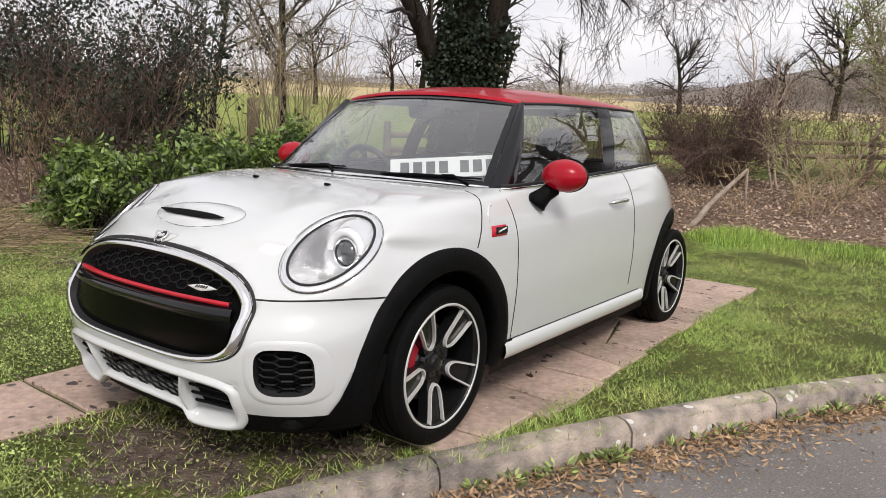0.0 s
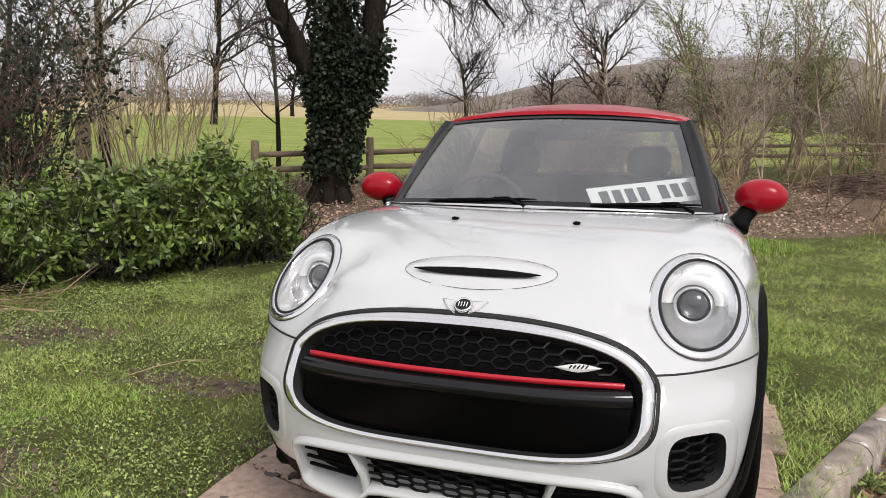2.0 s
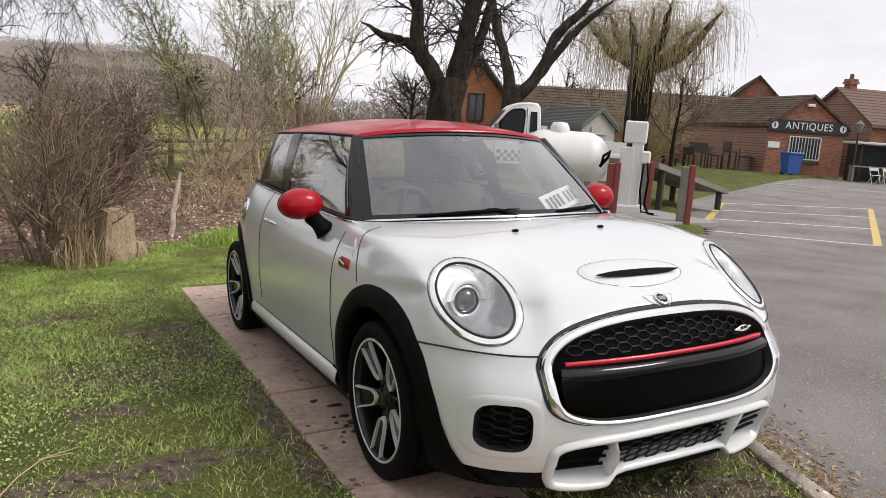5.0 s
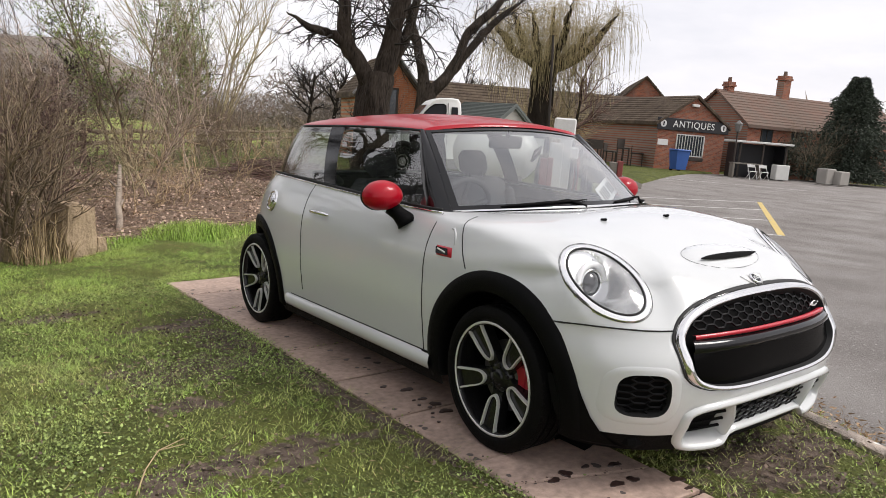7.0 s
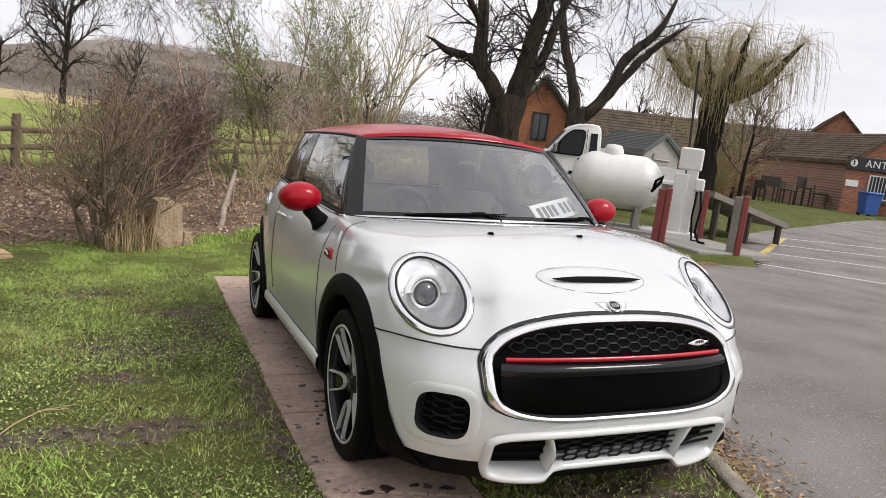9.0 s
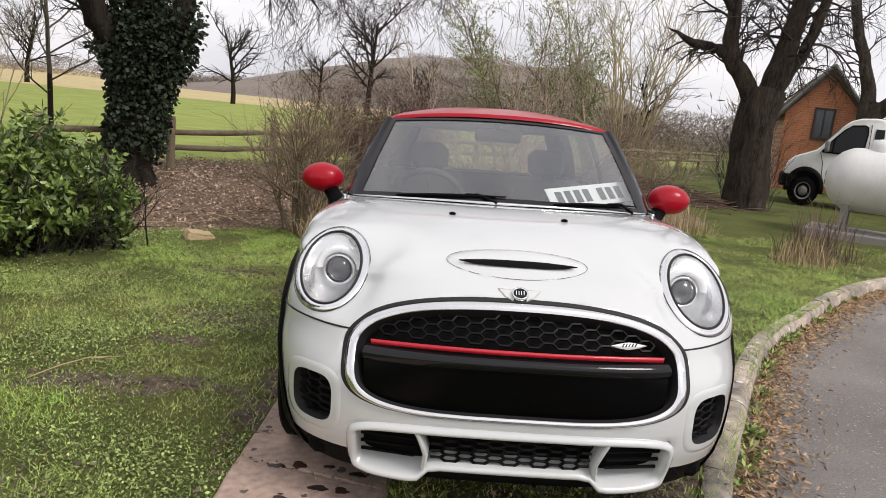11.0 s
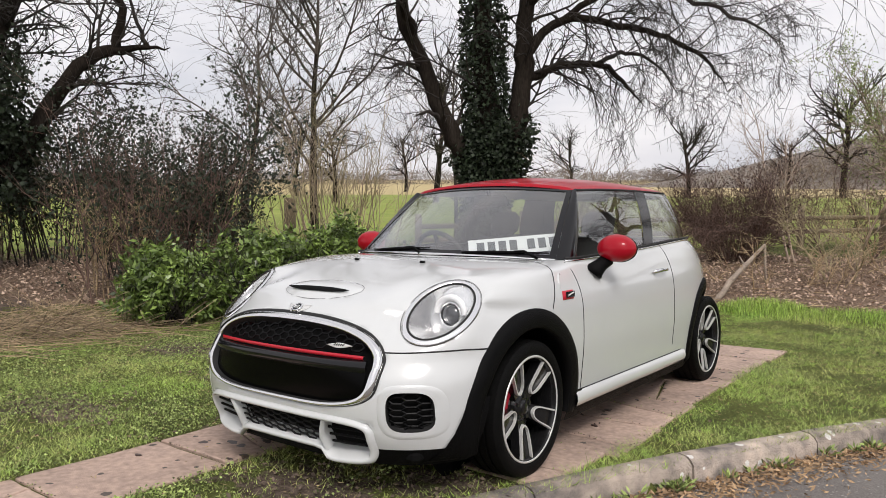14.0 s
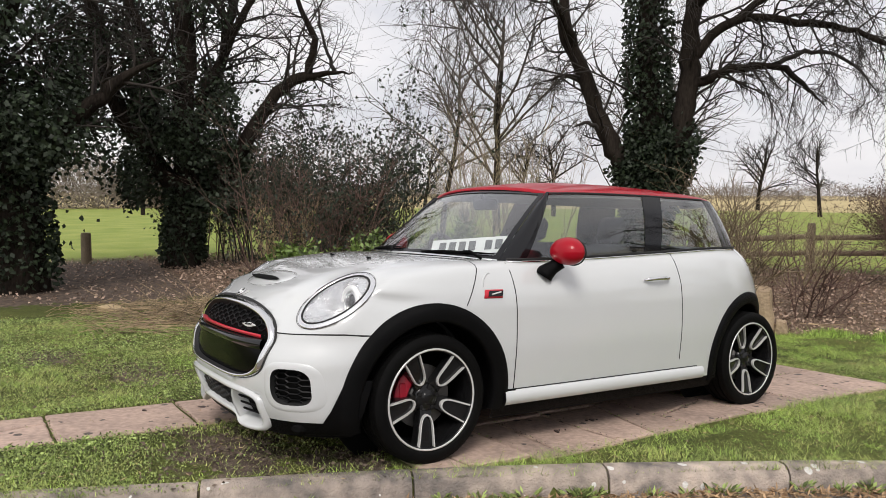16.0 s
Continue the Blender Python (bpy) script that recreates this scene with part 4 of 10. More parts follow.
        pl = Build().grid([[flank(sg, 0.303 + 0.090 * i / 4 + 0.01 * k, 0.787 + 0.026 * (k - 0.5), 0.0115) for i in range(5)] for k in (0, 0.5, 1)], flip=sg < 0)
        part("badge_centre", pl.mesh("badge_centre", M["black_gloss"]), sb)
        part("badge_bar", Build().tube([flank(sg, 0.325, 0.783, 0.0125), flank(sg, 0.385, 0.793, 0.0125)], 0.004, 5).mesh("badge_bar", M["rim_silver"]), sb)
        part("wing_crease", Build().tube([flank(sg, 0.29, 0.82, -0.003), flank(sg, 0.30, 0.86, 0.0), flank(sg, 0.33, 0.885, -0.001), flank(sg, 0.36, 0.885, -0.004)], [0.004, 0.007, 0.006, 0.003], 6).mesh("wing_crease", M["white_paint"], True), car)
        # door handle
        hd = Build()
        hd.tube([flank(sg, 1.44 + 0.22 * i / 8, 0.834 + 0.004 * i / 8, 0.008 + 0.026 * math.sin(math.pi * i / 8) ** 0.5) for i in range(9)], [0.006] + [0.011] * 7 + [0.006], 8)
        part("door_handle", hd.mesh("door_handle", M["chrome"], True), shell["door_left" if sg > 0 else "door_right"], "chrome door handle")
        cup = Build().grid([[flank(sg, 1.55 + 0.075 * r * math.cos(a), 0.832 + 0.050 * r * math.sin(a), 0.001) for a in [2 * math.pi * i / 24 for i in range(25)]] for r in (1.0, 0.5, 0.01)], flip=sg > 0)
        part("handle_cup", cup.mesh("handle_cup", M["white_paint"], True), shell["door_left" if sg > 0 else "door_right"])
        # mirrors
        mc = Vector((sg * 0.868, 0.790, 0.998))
        rows = []
        for j in range(13):
            a = math.pi * j / 12
            rows.append([])
            for i in range(33):
                t = 2 * math.pi * i / 32
                x, z = math.cos(t), math.sin(t)
                rr = math.sin(a) ** 0.8
                dy = -0.085 * math.cos(a) if a < math.pi / 2 else -0.045 * math.cos(a)
                rows[-1].append(mc + Vector((sg * 0.105 * x * rr, dy, 0.076 * z * rr * (0.92 if z < 0 else 1.0))))
        mir = part("door_mirror", Build().grid(rows, flip=sg < 0).mesh("door_mirror", M["red_paint"], True), car, "red door mirror on a black stalk")
        part("mirror_stalk", Build().tube([(sg * 0.772, 0.705, 0.865), (sg * 0.778, 0.715, 0.885), (sg * 0.800, 0.745, 0.915), (sg * 0.825, 0.775, 0.945)], [0.050, 0.048, 0.036, 0.038], 12).mesh("mirror_stalk", M["black_plastic"], True), mir)
        part("mirror_seam", Build().tube([mc + Vector((0.0985 * math.cos(t), 0.026, 0.069 * math.sin(t))) for t in [2 * math.pi * i / 32 for i in range(33)]], 0.004, 5).mesh("mirror_seam", M["gap"]), mir)
        # wipers
    for a, b2 in (((-0.70, 0.012), (0.02, 0.050)), ((0.33, 0.012), (0.95, 0.055))):
        wp = Build()
        pts = [screen(a[0] + (b2[0] - a[0]) * i / 8, a[1] + (b2[1] - a[1]) * (i / 8) ** 0.7, 0.010) for i in range(9)]
        wp.tube(pts, [0.004, 0.006, 0.007, 0.008, 0.008, 0.007, 0.006, 0.005, 0.003], 6)
        mid = pts[5]
        wp.tube([screen(b2[0] - 0.06, -0.02, 0.012), mid + Vector((0.06, 0, 0.008)), mid + Vector((0, 0, 0.006))], [0.009, 0.006, 0.004], 6)
        part("wiper", wp.mesh("wiper", M["black_plastic"], True), car, "black windscreen wiper")
    # fuel cap on the right rear wing
    fp, fn = flank(-1, 2.25, 0.855, 0.0), (flank(-1, 2.25, 0.855, 0.02) - flank(-1, 2.25, 0.855, 0.0)).normalized()
    turn = Vector((1, 0, 0)).rotation_difference(fn).to_matrix().to_4x4()
    cap = Build().lathe([(-0.004, 0.070), (0.008, 0.068), (0.012, 0.060), (0.006, 0.055), (0.008, 0.046), (0.014, 0.044), (0.016, 0.0001)], n=40)
    cap.v = [tuple(fp + turn @ Vector(p)) for p in cap.v]
    part("fuel_cap", cap.mesh("fuel_cap", M["chrome"], True), car, "round chrome fuel cap")


M["projector"] = material("projector_lens", (0.07, 0.07, 0.075), 0.08, 0.3, (0.04, 0.04, 0.045), 10, 60, coat=1.0)
build_front()


# ---------------------------------------------------------------- the car: arches and wheels
def build_arches():
    for sg, wy in WHEELS:
        ro = 0.450 if wy < 1 else 0.440
        a0, a1 = (-14, 200) if wy < 1 else (-20, 194)
        rows = [[] for _ in range(8)]
        n = 60
        for i in range(n + 1):
            t = radians(a0 + (a1 - a0) * i / n)
            for r, (rad, o) in enumerate(((ro, -0.006), (ro - 0.004, 0.009), (ro - 0.035, 0.014), (0.372, 0.012), (0.362, 0.006), (0.362, -0.030), (0.375, -0.060), (0.378, -0.260))):
                y, z = wy + rad * math.cos(t), HUB_Z + rad * math.sin(t)
                x = side_x(min(max(y, -0.5 if wy < 1 else 2.0), 2.90), max(z, 0.17))
                rows[r].append(Vector((sg * (x + o), y, max(z, 0.17))))
        part("wheel_arch", Build().grid(rows, flip=sg > 0).mesh("wheel_arch", M["black_plastic"], True), car, "black plastic wheel arch cladding")
        lin = Build().lathe([(sg * 0.50, 0.385), (sg * 0.50, 0.01)], n=32, centre=(0, wy, HUB_Z))
        part("wheel_well", lin.mesh("wheel_well", M["dark_void"]), car)
    # dark corner panels of the bumper ahead of the wheels
    for sg in (1, -1):
        rows = [[flank(sg, -0.555 + (0.12 + 0.05 * (5 - k) / 5) * i / 6 + 0.025 * k, z, 0.008 if 0 < k < 5 else -0.002) for i in range(7)] for k, z in enumerate((0.165, 0.185, 0.23, 0.29, 0.36, 0.42))]
        part("bumper_corner", Build().grid(rows, flip=sg < 0).mesh("bumper_corner", M["black_plastic"], True), car)
        rows = [[flank(sg, y, z, o) for y in (0.36, 0.40, 0.45, 0.50)] for z, o in ((0.165, -0.002), (0.18, 0.008), (0.25, 0.010), (0.31, 0.006))]
        part("arch_foot", Build().grid(rows, flip=sg < 0).mesh("arch_foot", M["black_plastic"], True), car)
    floor_pan = Build().box((0, 1.15, 0.20), (1.30, 3.5, 0.06), bevel=0.02)
    part("floor_pan", floor_pan.mesh("floor_pan", M["dark_void"]), car)


def spoke_outline(k):
    """Half outline of the U-shaped spoke: (radius, half width) from the lip inward."""
    return [(0.230, 0.047 * k), (0.222, 0.041 * k), (0.200, 0.038 * k), (0.170, 0.035 * k), (0.140, 0.0325 * k), (0.115, 0.029 * k), (0.098, 0.024 * k), (0.086, 0.016 * k), (0.080, 0.007 * k), (0.079, 0.0)]


def build_wheel():
    """A wheel with its outer face towards +x, hub at the origin."""
    rim = Build()
    rim.lathe([(0.090, 0.2375), (0.094, 0.2365), (0.094, 0.2265), (0.088, 0.2240), (0.070, 0.2200), (-0.03, 0.205), (-0.10, 0.215)], n=72)
    wheel = part("wheel", rim.mesh("wheel", M["rim_black"], True), car, "alloy wheel with five silver-edged black spokes")
    lip = Build().lathe([(0.0925, 0.2390), (0.0970, 0.2375), (0.0970, 0.2305), (0.0930, 0.2285)], n=72)
    part("rim_lip", lip.mesh("rim_lip", M["rim_silver"], True), wheel, "bright machined rim lip")
    prof = [(-0.10, 0.225), (-0.102, 0.255), (-0.100, 0.285), (-0.088, 0.300), (-0.070, 0.3045)]
    for g in (-0.045, 0.0, 0.045):
        prof += [(g - 0.006, 0.305), (g - 0.005, 0.298), (g + 0.005, 0.298), (g + 0.006, 0.305)]
    prof += [(0.070, 0.3045), (0.088, 0.300), (0.099, 0.287), (0.1025, 0.268), (0.101, 0.252), (0.096, 0.243), (0.090, 0.2385)]
    ty = Build().lathe(prof, n=72)
    for i in range(72):
        t = 2 * math.pi * i / 72
        for sg in (1, -1):
            m = Matrix.Rotation(t + (0.02 * sg), 4, "X")
            ty.box((sg * 0.078, 0, 0.2985), (0.016, 0.006, 0.009), m=m @ Matrix.Rotation(0, 4, "Z"))
    part("tyre", ty.mesh("tyre", M["rubber"], crisp=35), wheel, "black low-profile tyre")
    disc = Build().lathe([(0.000, 0.150), (0.0, 0.085), (0.012, 0.080), (0.020, 0.07), (0.020, 0.001)], n=48).lathe([(0.0, 0.150), (-0.022, 0.150)], n=48)
    part("brake_disc", disc.mesh("brake_disc", M["disc"], crisp=40), wheel, "steel brake disc")
    for s in range(5):
        ang = radians(-90 + 72 * s)
        face = lambda r: 0.0925 - 0.034 * (1 - (r - 0.05) / 0.18) ** 1.2
        def put(r, w, d):
            y, z = r * math.cos(ang) - w * math.sin(ang), r * math.sin(ang) + w * math.cos(ang)
            return Vector((face(r) + d, y, z))
        half = spoke_outline(1.0)
        line = [(r, w) for r, w in half] + [(r, -w) for r, w in half[-2::-1]]
        # black spoke body: a recessed floor inside the loop, and walls
        body = Build()
        n = len(half)
        floor = [[put(r, w * k, -0.016) for k in (-1.15, -0.4, 0.4, 1.15)] for r, w in [(0.228, 0.044), (0.200, 0.041), (0.150, 0.036), (0.100, 0.030), (0.070, 0.026), (0.045, 0.030)]]
        body.grid(floor, flip=True)
        for k in (1.15, -1.15):
            body.grid([[put(r, w * k, -0.016), put(r, w * k * 1.1, -0.055)] for r, w in [(0.228, 0.044), (0.200, 0.041), (0.150, 0.036), (0.100, 0.030), (0.070, 0.026), (0.045, 0.030)]], flip=k > 0)
        sp = part("spoke", body.mesh("spoke", M["rim_black"], crisp=45), wheel)
        rows = []
        for k, d in ((1.17, -0.014), (1.14, 0.0), (0.84, 0.0), (0.80, -0.014)):
            row = []
            for r, w in line:
                if abs(w) < 1e-6:
                    rr = r - (k - 1) * 0.030
                    row.append(put(rr, 0, d))
                else:
                    rr = r - (k - 1) * 0.030 * max(0, 1 - abs(w) / 0.03)
                    row.append(put(rr, w * k if k > 1 else math.copysign(max(abs(w) - 0.0015, 0.0005), w), d))
            rows.append(row)
        part("spoke_edge", Build().grid(rows).mesh("spoke_edge", M["rim_silver"], crisp=40), sp, "silver machined edge of the spoke")
    hub = Build().lathe([(0.0, 0.072), (0.044, 0.066), (0.052, 0.040), (0.052, 0.031), (0.058, 0.029), (0.061, 0.024), (0.062, 0.0001)], n=40)
    part("hub_cap", hub.mesh("hub_cap", M["rim_black"], True), wheel)
    for s in range(5):
        t = radians(-54 + 72 * s)
        part("wheel_bolt", Build().lathe([(0.040, 0.010), (0.056, 0.009), (0.056, 0.0001)], n=10, centre=(0, 0.052 * math.cos(t), 0.052 * math.sin(t))).mesh("wheel_bolt", M["bolt"]), wheel)
    return wheel


def build_caliper(wheel, flip, turn):
    c = Build()
    rows = []
    for r, x in ((0.160, -0.03), (0.165, 0.020), (0.150, 0.032), (0.105, 0.034), (0.090, 0.020)):
        rows.append([Vector((x, -flip * r * math.cos(radians(a)), r * math.sin(radians(a)))) for a in (-22, -14, 0, 14, 28, 40, 46)])
    c.grid(rows, flip=flip < 0)
    c.box((0.03, -flip * 0.128, 0.035), (0.014, 0.035, 0.085), bevel=0.005)
    me = c.mesh("brake_caliper", M["caliper"], crisp=40)
    me.transform(Matrix.Rotation(-radians(turn), 4, "X"))
    part("brake_caliper", me, wheel, "red brake caliper")


build_arches()
first_wheel = build_wheel()
for sg, wy in WHEELS:
    w = first_wheel if (sg, wy) == WHEELS[0] else copy_thing(first_wheel, Matrix())
    w.parent = car
    w.matrix_basis = pose(sg * 0.726, wy, HUB_Z, 0, 0, 0 if sg > 0 else 180) @ Matrix.Rotation(radians(-6 if sg > 0 else -4), 4, "X")
wheels = [o for o in car.children if o.name.split(".")[0] == "wheel"]
for o in wheels:
    front = o.matrix_basis.translation.y < 1
    if front:
        build_caliper(o, 1 if o.matrix_basis.translation.x > 0 else -1, -6 if o.matrix_basis.translation.x > 0 else -4)


# ---------------------------------------------------------------- the car: cabin
def build_cabin():
    b = Build()
    ys = [0.30, 0.45, 0.62, 0.72]
    rows = []
    for j, (y0, z) in enumerate(((0.30, 0.935), (0.42, 0.945), (0.62, 0.950), (0.76, 0.930), (0.80, 0.86), (0.78, 0.70), (0.72, 0.55))):
        rows.append([Vector((-0.66 + 1.32 * i / 20, y0 + 0.22 * abs(-1 + i / 10) ** 2 * (1 if j < 2 else 0.3), z - 0.03 * abs(-1 + i / 10) ** 3)) for i in range(21)])
    b.grid(rows)
    part("dashboard", b.mesh("dashboard", M["dash"], True), car, "dark dashboard")
    # steering wheel on the right-hand side
    turn = pose(-0.34, 0.86, 0.90, -66, 0, 0)
    st = Build().tube([turn @ Vector((0.185 * math.cos(t), 0.185 * math.sin(t), 0)) for t in [2 * math.pi * i / 40 for i in range(41)]], 0.016, 8, caps=False)
    for a in (200, 340, 270):
        st.tube([turn @ Vector((0.03 * math.cos(radians(a)), 0.03 * math.sin(radians(a)), 0)), turn @ Vector((0.18 * math.cos(radians(a)), 0.18 * math.sin(radians(a)), 0))], 0.014, 6)
    part("steering_wheel", st.mesh("steering_wheel", M["dash"], True), car)
    def seat(x, y, back_h, w):
        s = Build()
        s.box((x, y, 0.53), (w, 0.50, 0.16), bevel=0.05)
        m = pose(x, y + 0.24, 0.55, -16)
        s.box((0, 0, back_h / 2), (w, 0.13, back_h), m=m, bevel=0.05)
        for k in (-1, 1):
            s.box((k * w * 0.44, -0.06, back_h * 0.48), (0.07, 0.12, back_h * 0.7), m=m, bevel=0.03)
        s.box((0, 0.01, back_h + (0.10 if back_h > 0.4 else 0.06)), (0.23, 0.09, 0.17 if back_h > 0.4 else 0.10), m=m, bevel=0.04)
        for k in (-1, 1):
            s.tube([m @ Vector((k * 0.05, 0, back_h - 0.02)), m @ Vector((k * 0.05, 0, back_h + 0.04))], 0.008, 6)
        part("seat", s.mesh("seat", M["seat_cloth"], crisp=50), car, "dark cloth car seat with headrest")
    seat(0.36, 1.22, 0.50, 0.46)
    seat(-0.36, 1.22, 0.50, 0.46)
    for x in (0.32, -0.32):
        seat(x, 2.02, 0.37, 0.54)
    rv = Build().box((0, 0, 0), (0.24, 0.03, 0.07), m=pose(0, 0.90, 1.265, 12), bevel=0.014)
    rv.tube([(0, 0.87, 1.325), (0, 0.90, 1.28)], 0.012, 6)
    part("interior_mirror", rv.mesh("interior_mirror", M["dash"], crisp=50), car)
    tub = Build()
    outline = [(0.60, y) for y in (0.55, 1.0, 1.6, 2.2)] + [(0.50, 2.6), (0.25, 2.72), (-0.25, 2.72), (-0.50, 2.6)] + [(-0.60, y) for y in (2.2, 1.6, 1.0, 0.55)]
    rows = [[Vector((x * k, y, z)) for x, y in outline + outline[:1]] for z, k in ((0.36, 1.0), (0.70, 1.06), (0.90, 1.08))]
    top = [Vector((side_x(y, belt(y)) * math.copysign(1, x) - math.copysign(0.02, x) if abs(x) > 0.55 else x * 1.15, y, belt(y) - 0.012)) for x, y in outline + outline[:1]]
    tub.grid(rows + [top])
    tub.add([Vector((x, y, 0.37)) for x, y in outline], [tuple(range(len(outline)))])
    part("cabin_trim", tub.mesh("cabin_trim", M["dash"]), car, "dark cabin trim")
    # plate lying behind the windscreen, its characters as plain bars
    ax = Vector((0.479, 0.343, 0.0525)).normalized()
    up = Vector((-0.028, 0.069, 0.0914))
    up = (up - ax * up.dot(ax)).normalized()
    nn = ax.cross(up)
    o = Vector((0.610, 0.698, 1.081))
    at = lambda u, v, d=0.0: o - ax * (0.52 - u) - up * (0.111 - v) + nn * d
    p = Build()
    p.grid([[at(u, v) for u in (0, 0.52)] for v in (0, 0.111)])
    p.grid([[at(u, v, -0.003) for u in (0, 0.52)] for v in (0, 0.111)], flip=True)
    plate = part("loose_number_plate", p.mesh("loose_number_plate", M["plate"]), car, "white number plate propped behind the windscreen")
    bars = Build()
    for k in range(7):
        u0 = 0.045 + 0.058 * k + (0.036 if k > 3 else 0)
        bars.grid([[at(u, v, 0.0015) for u in (u0, u0 + 0.040)] for v in (0.022, 0.089)])
    part("plate_bars", bars.mesh("plate_bars", M["plate_ink"]), plate, "dark plain bars on the plate")


build_cabin()


# ---------------------------------------------------------------- ground, road, kerb, slabs
KERB = [(-0.62, -7.5), (-0.45, -5.6), (-0.25, -4.2), (-0.02, -2.9), (0.24, -1.75), (0.53, -0.97), (0.84, -0.14), (1.22, 0.66), (1.64, 1.52), (2.12, 2.33), (2.74, 3.12), (3.48, 4.05), (4.35, 5.0), (5.3, 5.8), (6.3, 6.45), (7.4, 6.72)]


def resample(line, step):
    pts = [Vector(p) for p in line]
    out = []
    n = len(pts)
    for i in range(n - 1):
        p0, p1, p2, p3 = pts[max(i - 1, 0)], pts[i], pts[i + 1], pts[min(i + 2, n - 1)]
        k = max(2, int((p2 - p1).length / 0.05))
        for j in range(k):
            t = j / k
            out.append(0.5 * ((2 * p1) + (p2 - p0) * t + (2 * p0 - 5 * p1 + 4 * p2 - p3) * t * t + (3 * p1 - p0 - 3 * p2 + p3) * t**3))
    out.append(pts[-1])
    keep, run = [out[0]], 0.0
    for a, b in zip(out, out[1:]):
        d = (b - a).length
        while run + d >= step:
            a = a + (b - a) * ((step - run) / d)
            keep.append(a)
            d = (b - a).length
            run = 0.0
        run += d
    return keep


def height(x, y):
    """The lie of the land: the verge slopes a little, the rest is level."""
    x, y = np.asarray(x, float), np.asarray(y, float)
    r = np.hypot(x, y - 1.2)
    w = 1 - np.clip((r - 4.0) / 7.0, 0, 1)
    w = w * w * (3 - 2 * w)
    return (0.0349 * x - 0.0471 * y) * w - 0.15 * (1 - w)


kerb_line = resample(KERB, 0.305)
kerb_n = []
for i, p in enumerate(kerb_line):
    d = (kerb_line[min(i + 1, len(kerb_line) - 1)] - kerb_line[max(i - 1, 0)]).normalized()
    kerb_n.append(Vector((d.y, -d.x)))
ROAD = [tuple(p + n * 0.10) for p, n in zip(kerb_line, kerb_n)] + [(8.25, 6.75), (8.75, 7.35), (9.0, 7.9), (12.3, 11.2), (19.2, 15.4), (33.3, 23.2), (44, 25.5), (52, 18), (64, 6), (60, -30), (30, -48), (-2, -48)]


VERGE_EDGE = [(9.0, 7.9), (12.3, 11.2), (19.2, 15.4), (33.3, 23.2), (44, 25.5)]


def edge_gap(x, y):
    """Distance to the grass edge of the car park."""
    x, y = np.asarray(x, float), np.asarray(y, float)
    best = np.full(np.broadcast(x, y).shape, 1e9)
    for (x0, y0), (x1, y1) in zip(VERGE_EDGE, VERGE_EDGE[1:]):
        dx, dy = x1 - x0, y1 - y0
        t = np.clip(((x - x0) * dx + (y - y0) * dy) / (dx * dx + dy * dy), 0, 1)
        best = np.minimum(best, np.hypot(x - x0 - t * dx, y - y0 - t * dy))
    return best


def in_road(x, y):
    x, y = np.asarray(x, float), np.asarray(y, float)
    res = np.zeros(np.broadcast(x, y).shape, bool)
    q = ROAD[-1]
    for p in ROAD:
        (x0, y0), (x1, y1) = q, p
        with np.errstate(divide="ignore", invalid="ignore"):
            cross = ((y0 > y) != (y1 > y)) & (x < (x1 - x0) * (y - y0) / (y1 - y0 + 1e-12) + x0)
        res ^= cross
        q = p
    return res


def kerb_gap(x, y):
    """How far a point lies from the kerb's line."""
    k = np.array([tuple(p) for p in kerb_line])
    return np.sqrt(((np.asarray(x)[..., None] - k[:, 0]) ** 2 + (np.asarray(y)[..., None] - k[:, 1]) ** 2).min(-1))


